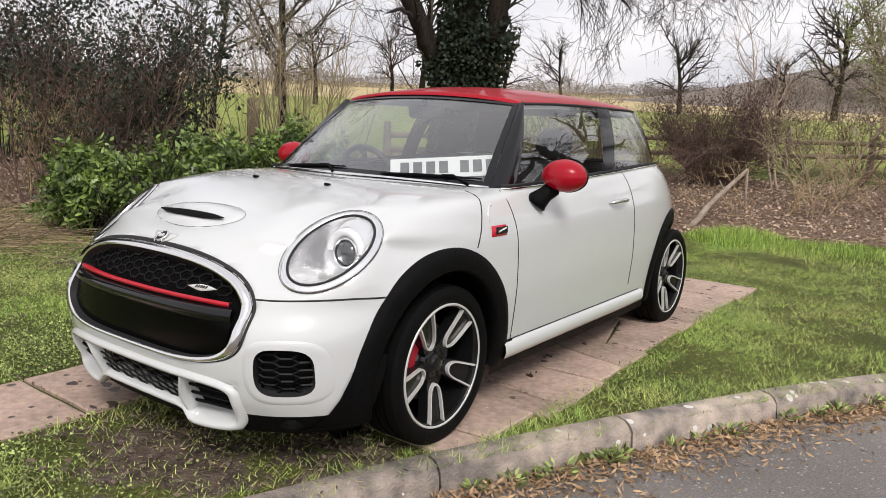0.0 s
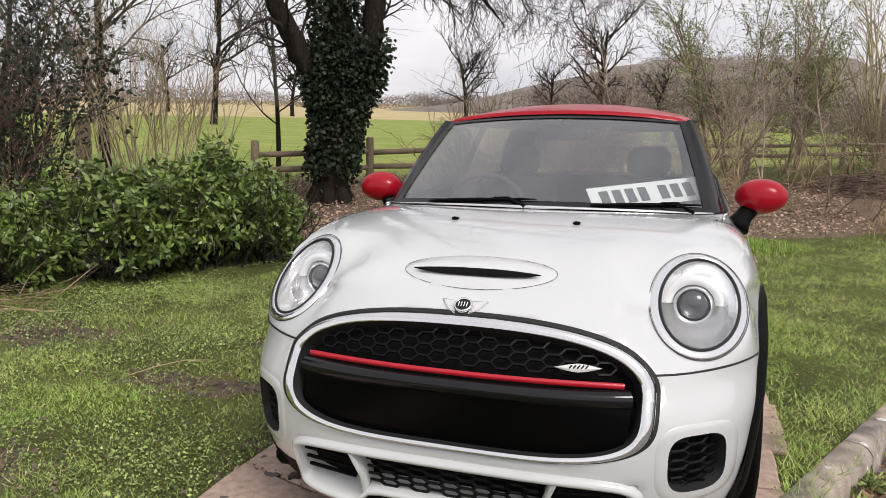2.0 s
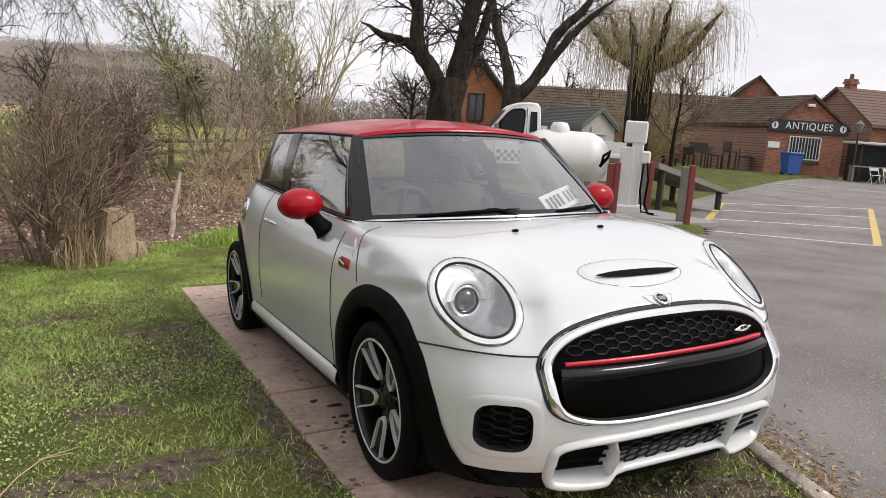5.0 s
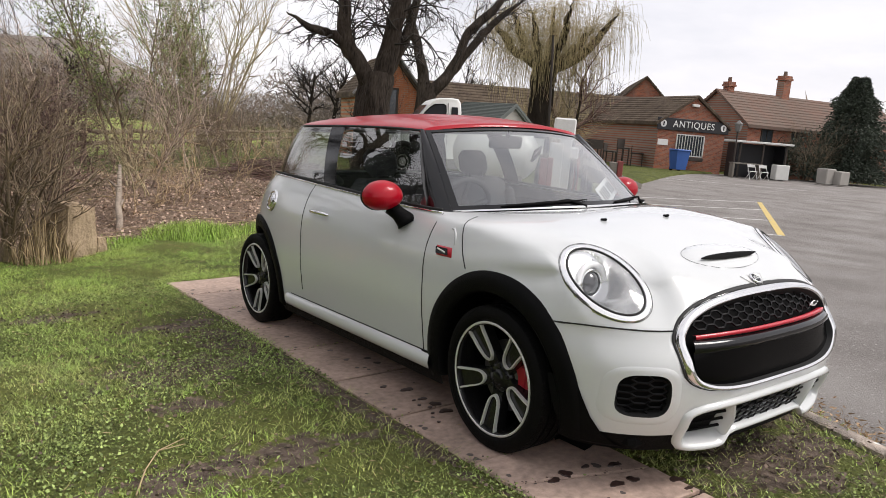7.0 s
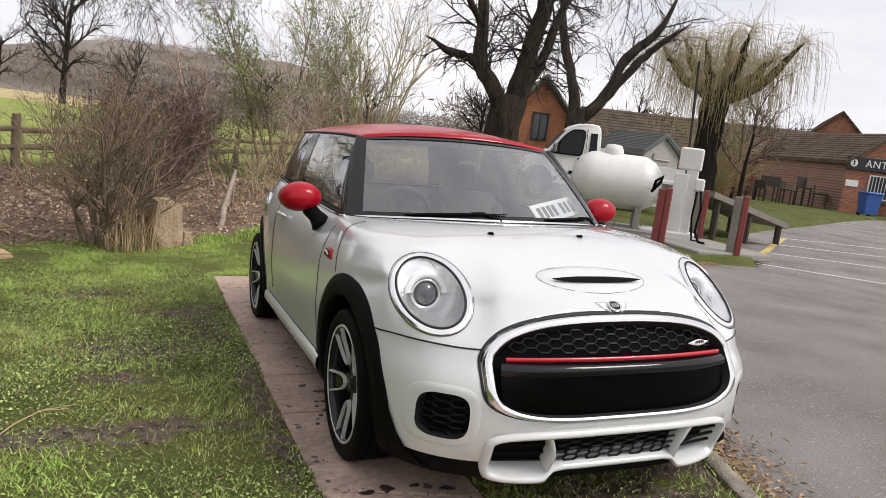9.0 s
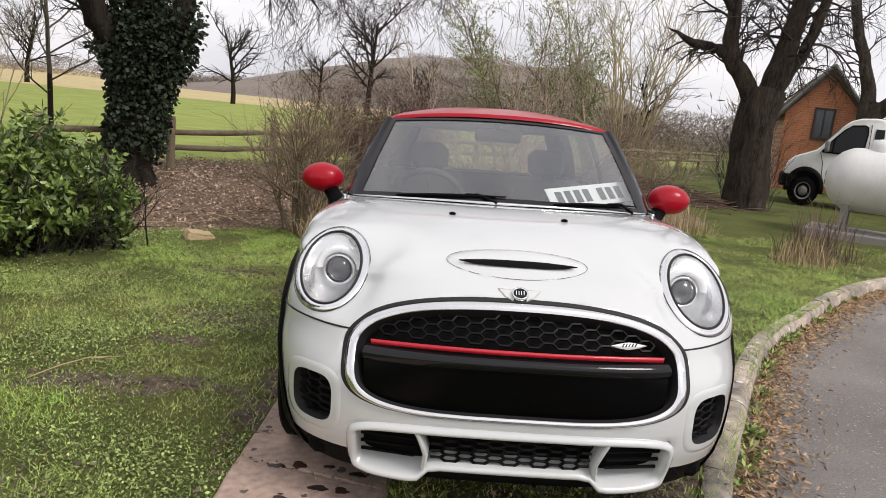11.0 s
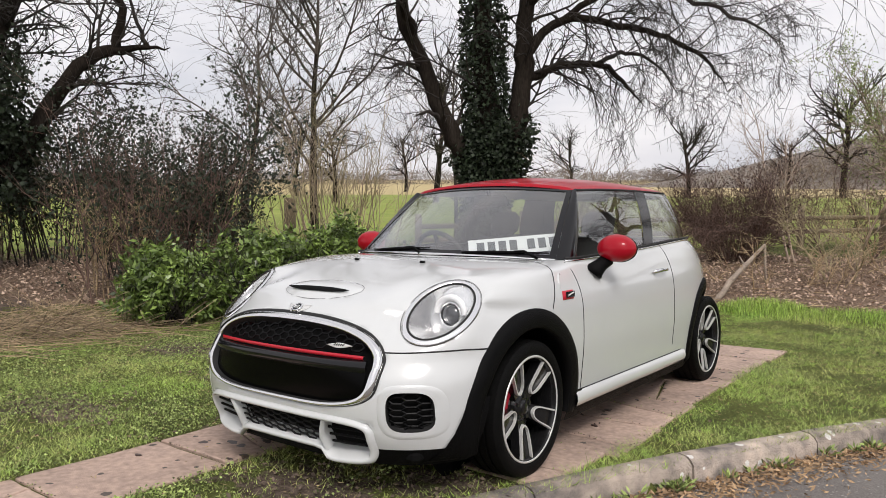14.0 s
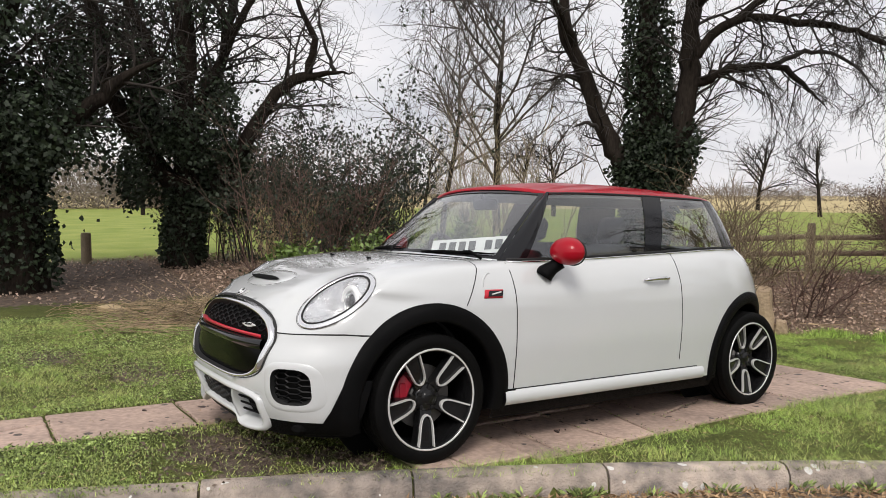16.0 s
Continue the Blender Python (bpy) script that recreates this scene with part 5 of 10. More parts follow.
def ground_material():
    """Short grass with bare soil and dry leaf litter where the plan has it."""
    m = bpy.data.materials.new("grass_and_soil")
    m.use_nodes = True
    n, l = m.node_tree.nodes, m.node_tree.links
    b = n["Principled BSDF"]
    b.inputs["Roughness"].default_value = 0.95
    b.inputs["Specular IOR Level"].default_value = 0.2
    tc = n.new("ShaderNodeTexCoord")
    def noise_node(s, d=5):
        k = n.new("ShaderNodeTexNoise")
        k.inputs["Scale"].default_value = s
        k.inputs["Detail"].default_value = d
        l.new(tc.outputs["Object"], k.inputs["Vector"])
        return k.outputs["Fac"]
    def ramp(src, a, ca, c, cc):
        r = n.new("ShaderNodeValToRGB")
        r.color_ramp.elements[0].position, r.color_ramp.elements[0].color = a, (*ca, 1)
        r.color_ramp.elements[1].position, r.color_ramp.elements[1].color = c, (*cc, 1)
        l.new(src, r.inputs[0])
        return r.outputs[0]
    def mixed(fac, c1, c2):
        k = n.new("ShaderNodeMixRGB")
        l.new(fac, k.inputs[0])
        l.new(c1, k.inputs[1])
        l.new(c2, k.inputs[2])
        return k.outputs[0]
    # grass ground kept dark: shade between the blades is put into its colour
    grass = mixed(noise_node(26, 6), ramp(noise_node(1.1), 0.35, (0.070, 0.092, 0.019), 0.65, (0.160, 0.178, 0.042)), ramp(noise_node(60, 4), 0.35, (0.014, 0.016, 0.007), 0.65, (0.110, 0.116, 0.038)))
    soil = ramp(noise_node(14, 7), 0.3, (0.050, 0.037, 0.029), 0.7, (0.175, 0.132, 0.105))
    litter = ramp(noise_node(30, 6), 0.3, (0.070, 0.048, 0.034), 0.72, (0.30, 0.21, 0.15))
    at = n.new("ShaderNodeAttribute")
    at.attribute_name = "zone"
    sep = n.new("ShaderNodeSeparateColor")
    l.new(at.outputs["Color"], sep.inputs[0])
    def soft(src, amount):
        a = n.new("ShaderNodeMath")
        a.operation = "ADD"
        l.new(src, a.inputs[0])
        mm = n.new("ShaderNodeMapRange")
        mm.inputs["To Min"].default_value = -amount
        mm.inputs["To Max"].default_value = amount
        l.new(noise_node(8, 8), mm.inputs["Value"])
        l.new(mm.outputs[0], a.inputs[1])
        r = n.new("ShaderNodeMapRange")
        r.inputs["From Min"].default_value = 0.42
        r.inputs["From Max"].default_value = 0.58
        l.new(a.outputs[0], r.inputs["Value"])
        return r.outputs[0]
    col = mixed(soft(sep.outputs[1], 0.85), grass, soil)
    col = mixed(soft(sep.outputs[0], 0.35), col, litter)
    field = ramp(noise_node(0.8, 6), 0.3, (0.205, 0.270, 0.058), 0.7, (0.315, 0.345, 0.095))
    col = mixed(at.outputs["Alpha"], col, field)
    straw = ramp(noise_node(0.35), 0.3, (0.42, 0.34, 0.17), 0.7, (0.55, 0.45, 0.25))
    col = mixed(soft(sep.outputs[2], 0.25), col, straw)
    l.new(col, b.inputs["Base Color"])
    bp = n.new("ShaderNodeBump")
    bp.inputs["Strength"].default_value = 0.8
    bp.inputs["Distance"].default_value = 0.03
    l.new(noise_node(45, 6), bp.inputs["Height"])
    l.new(bp.outputs[0], b.inputs["Normal"])
    return m


def smoothstep(a, b, v):
    t = np.clip((v - a) / (b - a), 0, 1)
    return t * t * (3 - 2 * t)


def litter_zone(x, y):
    """Where dry leaves lie under the shrubs, 0 to 1."""
    edge = 6.0 + 0.8 * smoothstep(-1.3, -0.5, x) + 0.06 * (x + 2) ** 2 * (x > -2) + np.where(x < -2.4, (x + 2.4) * 0.75, 0)
    edge = np.where(x < -4.6, np.maximum(1.4, 4.35 + (x + 4.6) * 1.15), edge)
    far = smoothstep(14.5, 11.0, y - 0.35 * x) * smoothstep(-15, -12.5, x)
    back = smoothstep(edge - 0.5, edge + 0.5, y) * far * smoothstep(5.4, 3.2, x)
    side = smoothstep(-6.0, -7.4, x) * smoothstep(-15, -12.5, x) * smoothstep(-5, -3.2, y) * smoothstep(4, 2, y)
    return np.maximum(back, 0.40 * side)


def soil_zone(x, y):
    spots = [(-1.45, 1.68, 0.62, 0.34), (-1.15, 2.15, 0.30, 0.40), (-1.25, 2.62, 0.40, 0.20), (-1.54, 0.41, 0.34, 0.20), (-1.95, 0.40, 0.32, 0.20), (-1.66, 1.16, 0.24, 0.16), (-1.99, 3.26, 0.40, 0.18), (-2.1, -0.7, 0.6, 0.35),
             (0.15, -0.72, 0.60, 0.42), (0.60, -0.30, 0.36, 0.40), (-3.0, -1.2, 0.5, 0.3), (-3.2, 0.9, 0.6, 0.4), (-1.02, 0.9, 0.10, 1.6)]
    v = 0.95 * smoothstep(-6.3, -7.6, x) * smoothstep(-5, -3.2, y) * smoothstep(4, 2, y) * smoothstep(-15, -12.5, x)
    for cx, cy, a, b in spots:
        v = np.maximum(v, 0.80 * np.exp(-(((x - cx) / a) ** 2 + ((y - cy) / b) ** 2)))
    return v


def build_ground():
    fine = lambda lo, hi, s: np.arange(lo, hi + 1e-6, s)
    xs = np.concatenate([-np.geomspace(900, 16, 26), fine(-15, -5.2, 0.35), fine(-5, 5, 0.10), fine(5.2, 15, 0.35), fine(15.5, 44, 0.5), np.geomspace(46, 900, 22)])
    ys = np.concatenate([-np.geomspace(900, 9, 24), fine(-8, -3.2, 0.35), fine(-3, 9, 0.10), fine(9.3, 22, 0.35), fine(22.4, 30, 0.5), np.geomspace(31.5, 900, 24)])
    X, Y = np.meshgrid(xs, ys)
    Z = height(X, Y)
    near = (np.abs(X) < 16) & (Y > -9) & (Y < 23)
    rng = np.random.RandomState(3)
    lump = np.array([noise.noise(Vector((x * 1.3, y * 1.3, 0.0))) * 0.022 + noise.noise(Vector((x * 5, y * 5, 2.0))) * 0.010 if k else 0.0 for x, y, k in zip(X.ravel(), Y.ravel(), near.ravel())]).reshape(X.shape)
    slab = (np.abs(X) < 1.1) & (Y < 4.3)
    Z = Z + np.where(slab, -0.008, lump)
    road = in_road(X, Y)
    k = kerb_gap(X, Y)
    Z = np.where(road | (edge_gap(X, Y) < 0.5), Z - 0.22, Z)
    Z = np.where(~road & (k < 0.12), np.minimum(Z, height(X, Y) - 0.012), Z)
    Z = Z + 0.05 * smoothstep(6.5, 9, Y) * litter_zone(X, Y)
    rows, cols = X.shape
    verts = np.stack([X, Y, Z], -1).reshape(-1, 3)
    r, c = np.meshgrid(np.arange(rows - 1), np.arange(cols - 1), indexing="ij")
    i0 = (r * cols + c).ravel()
    faces = np.stack([i0, i0 + 1, i0 + cols + 1, i0 + cols], -1)
    me = quads_of("ground", verts, faces, ground_material(), True)
    zone = me.color_attributes.new("zone", "FLOAT_COLOR", "POINT")
    straw = smoothstep(55, 75, np.hypot(X, Y)) * (X < 0)
    field = smoothstep(0.6, 2.2, np.maximum((X + 6.2) * -0.758 + (Y - 7.85) * 0.652, -X - 12.0)) * (X < 12)
    col = np.stack([litter_zone(X, Y), soil_zone(X, Y), straw, field], -1).reshape(-1, 4)
    zone.data.foreach_set("color", col.astype(np.float32).ravel())
    return thing("ground", "short green grass with bare patches and leaf litter", "grass", kind="structure", data=me)


ground = build_ground()

M["tarmac"] = material("worn_tarmac", (0.142, 0.124, 0.112), 0.85, 0.0, (0.33, 0.31, 0.29), 0.9, 130, 0.85, bump=0.7, bump_scale=220, speck=(70, 0.80, (0.40, 0.38, 0.35)))
M["kerb_stone"] = material("weathered_kerb_concrete", (0.60, 0.495, 0.41), 0.85, 0.0, (0.135, 0.122, 0.112), 1.7, 11, 1.0, bump=0.6, bump_scale=90, vary=0.2, speck=(22, 0.86, (0.68, 0.66, 0.62)))
M["slab_stone"] = material("pinkish_concrete_slab", (0.53, 0.385, 0.310), 0.8, 0.0, (0.25, 0.185, 0.150), 2.4, 30, 0.95, speck=(20, 0.90, (0.10, 0.08, 0.07)), bump=0.25, bump_scale=150, vary=0.14)
M["white_line"] = material("worn_white_line", (0.74, 0.73, 0.70), 0.8, 0.0, (0.42, 0.41, 0.39), 3, 40, 0.5)
M["yellow_line"] = material("worn_yellow_line", (0.62, 0.47, 0.16), 0.8, 0.0, (0.36, 0.28, 0.13), 3, 40, 0.6)

ROAD_DROP = 0.105


def build_road():
    xs = np.concatenate([np.arange(-2.5, 12, 0.25), np.arange(12.1, 45, 0.5), np.geomspace(46, 66, 8)])
    ys = np.concatenate([-np.geomspace(50, 6.2, 14), np.arange(-6, 12, 0.25), np.arange(12.1, 30, 0.5)])
    X, Y = np.meshgrid(xs, ys)
    Z = height(X, Y) - ROAD_DROP
    inner = in_road(X, Y) | (kerb_gap(X, Y) < 0.35) | (edge_gap(X, Y) < 1.0)
    rows, cols = X.shape
    verts = np.stack([X, Y, Z], -1).reshape(-1, 3)
    faces = []
    for r in range(rows - 1):
        for c in range(cols - 1):
            if inner[r, c] and inner[r + 1, c] and inner[r, c + 1] and inner[r + 1, c + 1]:
                i = r * cols + c
                faces.append((i, i + 1, i + cols + 1, i + cols))
    return thing("road", "grey worn tarmac car park with fine chippings", "tarmac", kind="structure", data=quads_of("road", verts, faces, M["tarmac"], True))


road = build_road()


def build_verge_edge():
    """The grass lip where the car park ends without a kerb."""
    rng = random.Random(44)
    line = resample(VERGE_EDGE, 0.15)
    rows = []
    for j, p in enumerate(line):
        d = (line[min(j + 1, len(line) - 1)] - line[max(j - 1, 0)]).normalized()
        nrm = Vector((-d.y, d.x))
        row, wave = [], rng.uniform(-0.03, 0.03)
        for o, h in ((-0.06 + wave, -0.13), (0.0 + wave, -0.05), (0.08, 0.0), (0.35, 0.02), (0.8, 0.02), (1.15, 0.01), (1.3, -0.08)):
            q = p + nrm * o
            row.append(Vector((q.x, q.y, float(height(q.x, q.y)) + h + rng.uniform(-0.008, 0.008))))
        rows.append(row)
    me = Build().grid(rows, flip=True).mesh("verge_edge", ground.data.materials[0], True)
    zone = me.color_attributes.new("zone", "FLOAT_COLOR", "POINT")
    zone.data.foreach_set("color", [0.0] * (4 * len(me.vertices)))
    thing("verge_edge", "ragged grass edge of the car park", "grass", kind="structure", data=me)


build_verge_edge()


def road_z(x, y):
    return float(height(x, y)) - ROAD_DROP


def painted_line(a, b, w, mat, label):
    a, b = Vector(a), Vector(b)
    n = max(2, int((b - a).length / 0.5))
    d = (b - a).normalized()
    side = Vector((d.y, -d.x)) * w / 2
    rows = []
    for i in range(n + 1):
        p = a + (b - a) * i / n
        rows.append([Vector((q.x, q.y, road_z(q.x, q.y) + 0.006)) for q in (p - side, p + side)])
    thing("painted_line", label, "line", "bay lines", "structure", Build().grid(rows).mesh("painted_line", mat))


painted_line((10.8, 5.12), (18.9, 10.34), 0.14, M["yellow_line"], "worn yellow edge line of a parking bay")
painted_line((8.45, 7.0), (13.9, 11.3), 0.14, M["yellow_line"], "worn yellow edge line of a parking bay")
for k in range(4):
    t = k / 3
    painted_line((8.45 + 5.45 * t, 7.0 + 4.3 * t), (10.8 + 8.1 * t, 5.12 + 5.22 * t), 0.09, M["white_line"], "worn white parking bay line")
painted_line((25.6, 19.6), (30.3, 14.7), 0.12, M["white_line"], "worn white parking bay line")


# ---------------------------------------------------------------- plants
M["bark"] = material("dark_rough_bark", (0.014, 0.011, 0.009), 0.95, 0.0, (0.042, 0.034, 0.027), 5, 40, 0.8, spec=0.08, bump=0.9, bump_scale=26, stretch=(1, 1, 0.25))
M["twig"] = material("grey_brown_twigs", (0.450, 0.350, 0.270), 0.85, 0.0, (0.250, 0.190, 0.150), 2, 30, vary=0.35, island=True)
M["dark_twig"] = material("dark_twigs", (0.034, 0.027, 0.022), 0.85, 0.0, (0.020, 0.016, 0.013), 2, 30, vary=0.35, island=True)
M["field_twig"] = material("dark_grey_brown_twigs", (0.105, 0.086, 0.070), 0.85, 0.0, (0.060, 0.049, 0.041), 2, 30, vary=0.35, island=True)
M["shrub_twig"] = material("dark_brown_shrub_stems", (0.150, 0.110, 0.074), 0.85, 0.0, (0.290, 0.220, 0.140), 3, 30, 0.8, vary=0.35, island=True)
M["tan_twig"] = material("tan_dry_stems", (0.495, 0.361, 0.218), 0.85, 0.0, (0.268, 0.197, 0.123), 2, 30, vary=0.4, island=True)
M["red_twig"] = material("reddish_twigs", (0.165, 0.100, 0.078), 0.85, 0.0, (0.085, 0.054, 0.044), 2, 30, vary=0.35, island=True)
M["olive_twig"] = material("olive_twigs", (0.420, 0.350, 0.205), 0.85, 0.0, (0.225, 0.182, 0.116), 2, 30, vary=0.35, island=True)
M["willow_twig"] = material("yellow_willow_twigs", (0.440, 0.360, 0.190), 0.8, 0.0, (0.260, 0.210, 0.115), 2, 30, vary=0.3, island=True)
M["ivy_leaf"] = material("dark_ivy_leaves", (0.020, 0.033, 0.013), 0.65, 0.0, (0.012, 0.022, 0.008), 3, 30, vary=0.5, island=True)
M["laurel_leaf"] = material("glossy_green_laurel_leaves", (0.205, 0.285, 0.066), 0.36, 0.0, (0.060, 0.102, 0.026), 3.5, 20, 0.95, vary=0.75, island=True)
M["holly_leaf"] = material("dark_green_small_leaves", (0.030, 0.043, 0.022), 0.7, 0.0, (0.014, 0.022, 0.012), 3, 30, vary=0.5, island=True)
M["grass_blade"] = material("grass_blades", (0.205, 0.295, 0.066), 0.6, 0.0, (0.440, 0.445, 0.150), 0.9, 6, 0.95, vary=0.85, island=True)
M["weed_leaf"] = material("verge_weed_leaves", (0.290, 0.360, 0.115), 0.85, 0.0, (0.110, 0.155, 0.045), 2, 12, vary=0.75, island=True)
M["bright_weed"] = material("bright_weed_leaves", (0.340, 0.420, 0.140), 0.8, 0.0, (0.110, 0.175, 0.045), 2, 12, vary=0.8, island=True)
M["lush_grass"] = material("lush_grass_blades", (0.270, 0.430, 0.072), 0.65, 0.0, (0.390, 0.470, 0.115), 0.9, 6, 0.95, vary=0.6, island=True)
M["brown_twig"] = material("olive_brown_twigs", (0.240, 0.185, 0.120), 0.85, 0.0, (0.130, 0.100, 0.066), 2, 30, vary=0.35, island=True)
M["brown_bud"] = material("dark_brown_withered_leaves", (0.105, 0.066, 0.052), 0.8, 0.0, (0.060, 0.038, 0.032), 3, 30, vary=0.5, island=True)
M["straw"] = material("dry_straw", (0.44, 0.34, 0.19), 0.85, 0.0, (0.28, 0.20, 0.11), 2, 20, vary=0.35, island=True)
M["stalk"] = material("dry_brown_stalks", (0.40, 0.30, 0.19), 0.85, 0.0, (0.13, 0.092, 0.058), 4, 30, 0.9, vary=0.6, island=True)
M["dead_leaf"] = material("dead_brown_leaves", (0.560, 0.415, 0.315), 0.85, 0.0, (0.235, 0.166, 0.126), 3, 20, 0.9, vary=0.5, island=True)
M["soil_leaf"] = material("trodden_dark_leaves", (0.190, 0.140, 0.105), 0.85, 0.0, (0.085, 0.062, 0.048), 3, 20, 0.9, vary=0.5, island=True)
M["gutter_leaf"] = material("pale_dry_leaves", (0.483, 0.333, 0.190), 0.85, 0.0, (0.253, 0.155, 0.086), 3, 20, 0.9, vary=0.45, island=True)
M["far_wood"] = material("far_bare_woodland", (0.250, 0.210, 0.175), 0.95, 0.0, (0.165, 0.136, 0.112), 0.2, 2, vary=0.3, island=True)


class Wood:
    """Tapered limbs and twigs, gathered as short pieces."""

    def __init__(self, least=0.0022):
        self.s, self.t, self.least = [], [], least

    def furrowed(self, pts, radii, sides=20):
        """One thick limb: an uneven tube with long ridges of bark."""
        line, rad = [], []
        for i in range(len(pts) - 1):
            n = max(1, int((pts[i + 1] - pts[i]).length / 0.11))
            for j in range(n):
                line.append(pts[i] + (pts[i + 1] - pts[i]) * j / n)
                rad.append(radii[i] + (radii[i + 1] - radii[i]) * j / n)
        line.append(pts[-1])
        rad.append(radii[-1])
        vs, fs, up, run = [], [], None, 0.0
        off = pts[0] * 3.7
        for i, p in enumerate(line):
            d = (line[min(i + 1, len(line) - 1)] - line[max(i - 1, 0)]).normalized()
            if up is None:
                up = d.orthogonal().normalized()
            side = d.cross(up).normalized()
            up = side.cross(d).normalized()
            run += (p - line[i - 1]).length if i else 0.0
            for k in range(sides):
                a = 2 * math.pi * k / sides
                c, q = math.cos(a), math.sin(a)
                r = rad[i] * (1 + 0.20 * noise.noise(Vector((c * 0.9, q * 0.9, run * 1.1)) + off) + 0.22 * noise.noise(Vector((c * 4.5, q * 4.5, run * 0.9)) + off))
                vs.append(p + (side * c + up * q) * r)
        for i in range(len(line) - 1):
            for k in range(sides):
                l = (k + 1) % sides
                fs.append((i * sides + k, i * sides + l, (i + 1) * sides + l, (i + 1) * sides + k))
        return np.array([tuple(v) for v in vs]), np.array(fs)

    def seg(self, p, q, r0, r1):
        self.s.append((p.x, p.y, p.z, q.x, q.y, q.z, r0, r1))

    def mesh(self, name, mat, sides=None, lo=0.0, hi=9.0):
        a = np.array(self.s).reshape(-1, 8)
        a = a[(a[:, 6] >= lo) & (a[:, 6] < hi)]
        vs, fs, k = [], [], 0
        if lo >= 0.05:
            for pts, radii in self.t:
                v, f = self.furrowed(pts, radii)
                vs.append(v)
                fs.append(f + k)
                k += len(v)
        if not len(a) and not vs:
            return None
        for n, pick in ((3, a[:, 6] < 0.012), (5, (a[:, 6] >= 0.012) & (a[:, 6] < 0.05)), (9, a[:, 6] >= 0.05)):
            b = a[pick]
            if not len(b):
                continue
            p, q, r0, r1 = b[:, :3], b[:, 3:6], b[:, 6:7], b[:, 7:8]
            d = q - p
            ln = np.linalg.norm(d, axis=1, keepdims=True) + 1e-9
            d = d / ln
            p, q = p - d * r0 * 0.35, q + d * r1 * 0.2
            ref = np.where(np.abs(d[:, 2:3]) > 0.9, [[1.0, 0, 0]], [[0, 0, 1.0]])
            u = np.cross(d, ref)
            u /= np.linalg.norm(u, axis=1, keepdims=True)
            w = np.cross(d, u)
            ang = 2 * np.pi * np.arange(n) / n
            ring = np.cos(ang)[None, :, None] * u[:, None] + np.sin(ang)[None, :, None] * w[:, None]
            v = np.concatenate([p[:, None] + ring * r0[:, None], q[:, None] + ring * r1[:, None]], 1)
            i = np.arange(n)
            f = np.stack([i, (i + 1) % n, (i + 1) % n + n, i + n], -1)
            fs.append((f[None] + (np.arange(len(b)) * 2 * n)[:, None, None] + k).reshape(-1, 4))
            vs.append(v.reshape(-1, 3))
            k += v.shape[0] * v.shape[1]
        return quads_of(name, np.concatenate(vs), np.concatenate(fs), mat, True)


def rand_dir(rng):
    while True:
        v = Vector((rng.uniform(-1, 1), rng.uniform(-1, 1), rng.uniform(-1, 1)))
        if 0.05 < v.length < 1:
            return v.normalized()


def grow(w, rng, p, d, length, radius, spec, level=0, spots=None):
    """spec: per level (pieces, bend, lift, children, child angle, child length, child radius, first child at)."""
    n, bend, lift, kids, ang, kl, kr, first = spec[level]
    step, r0 = length / n, radius
    path = []
    for i in range(n):
        d = (d + rand_dir(rng) * bend + Vector((0, 0, lift))).normalized()
        q = p + d * step
        r1 = radius * (1 - 0.72 * (i + 1) / n)
        w.seg(p, q, r0, r1)
        path.append((p, q, d, r0))
        p, r0 = q, r1
    if spots is not None:
        spots.append((p, d, level))
    if level + 1 < len(spec):
        for k in range(kids):
            t = first + (1 - first) * (k + rng.random()) / kids
            a, b, dd, rr = path[min(int(t * n), n - 1)]
            side = dd.cross(rand_dir(rng)).normalized()
            cd = (dd * math.cos(radians(ang)) + side * math.sin(radians(ang) * rng.uniform(0.7, 1.25))).normalized()
            grow(w, rng, a + (b - a) * rng.random(), cd, length * kl * rng.uniform(0.6, 1.25), max(min(rr * 0.8, radius * kr), w.least), spec, level + 1, spots)


def leaves_mesh(name, pts, dirs, length, width, mat, rng, fold=0.3):
    """Small bent leaves, one quad each: pts and dirs are arrays."""
    pts, dirs = np.asarray(pts, float), np.asarray(dirs, float)
    n = len(pts)
    dirs = dirs / (np.linalg.norm(dirs, axis=1, keepdims=True) + 1e-9)
    rnd = rng.normal(size=(n, 3))
    side = np.cross(dirs, rnd)
    side /= np.linalg.norm(side, axis=1, keepdims=True) + 1e-9
    nrm = np.cross(side, dirs)
    ln = (length * rng.uniform(0.6, 1.25, (n, 1)))
    wd = (width * rng.uniform(0.7, 1.2, (n, 1)))
    v = np.stack([pts, pts + dirs * ln * 0.45 + side * wd / 2 - nrm * wd * fold, pts + dirs * ln - nrm * ln * 0.12, pts + dirs * ln * 0.45 - side * wd / 2 - nrm * wd * fold], 1)
    f = np.arange(4 * n).reshape(n, 4)
    return quads_of(name, v.reshape(-1, 3), f, mat)


def ground_z(x, y):
    return float(height(x, y))


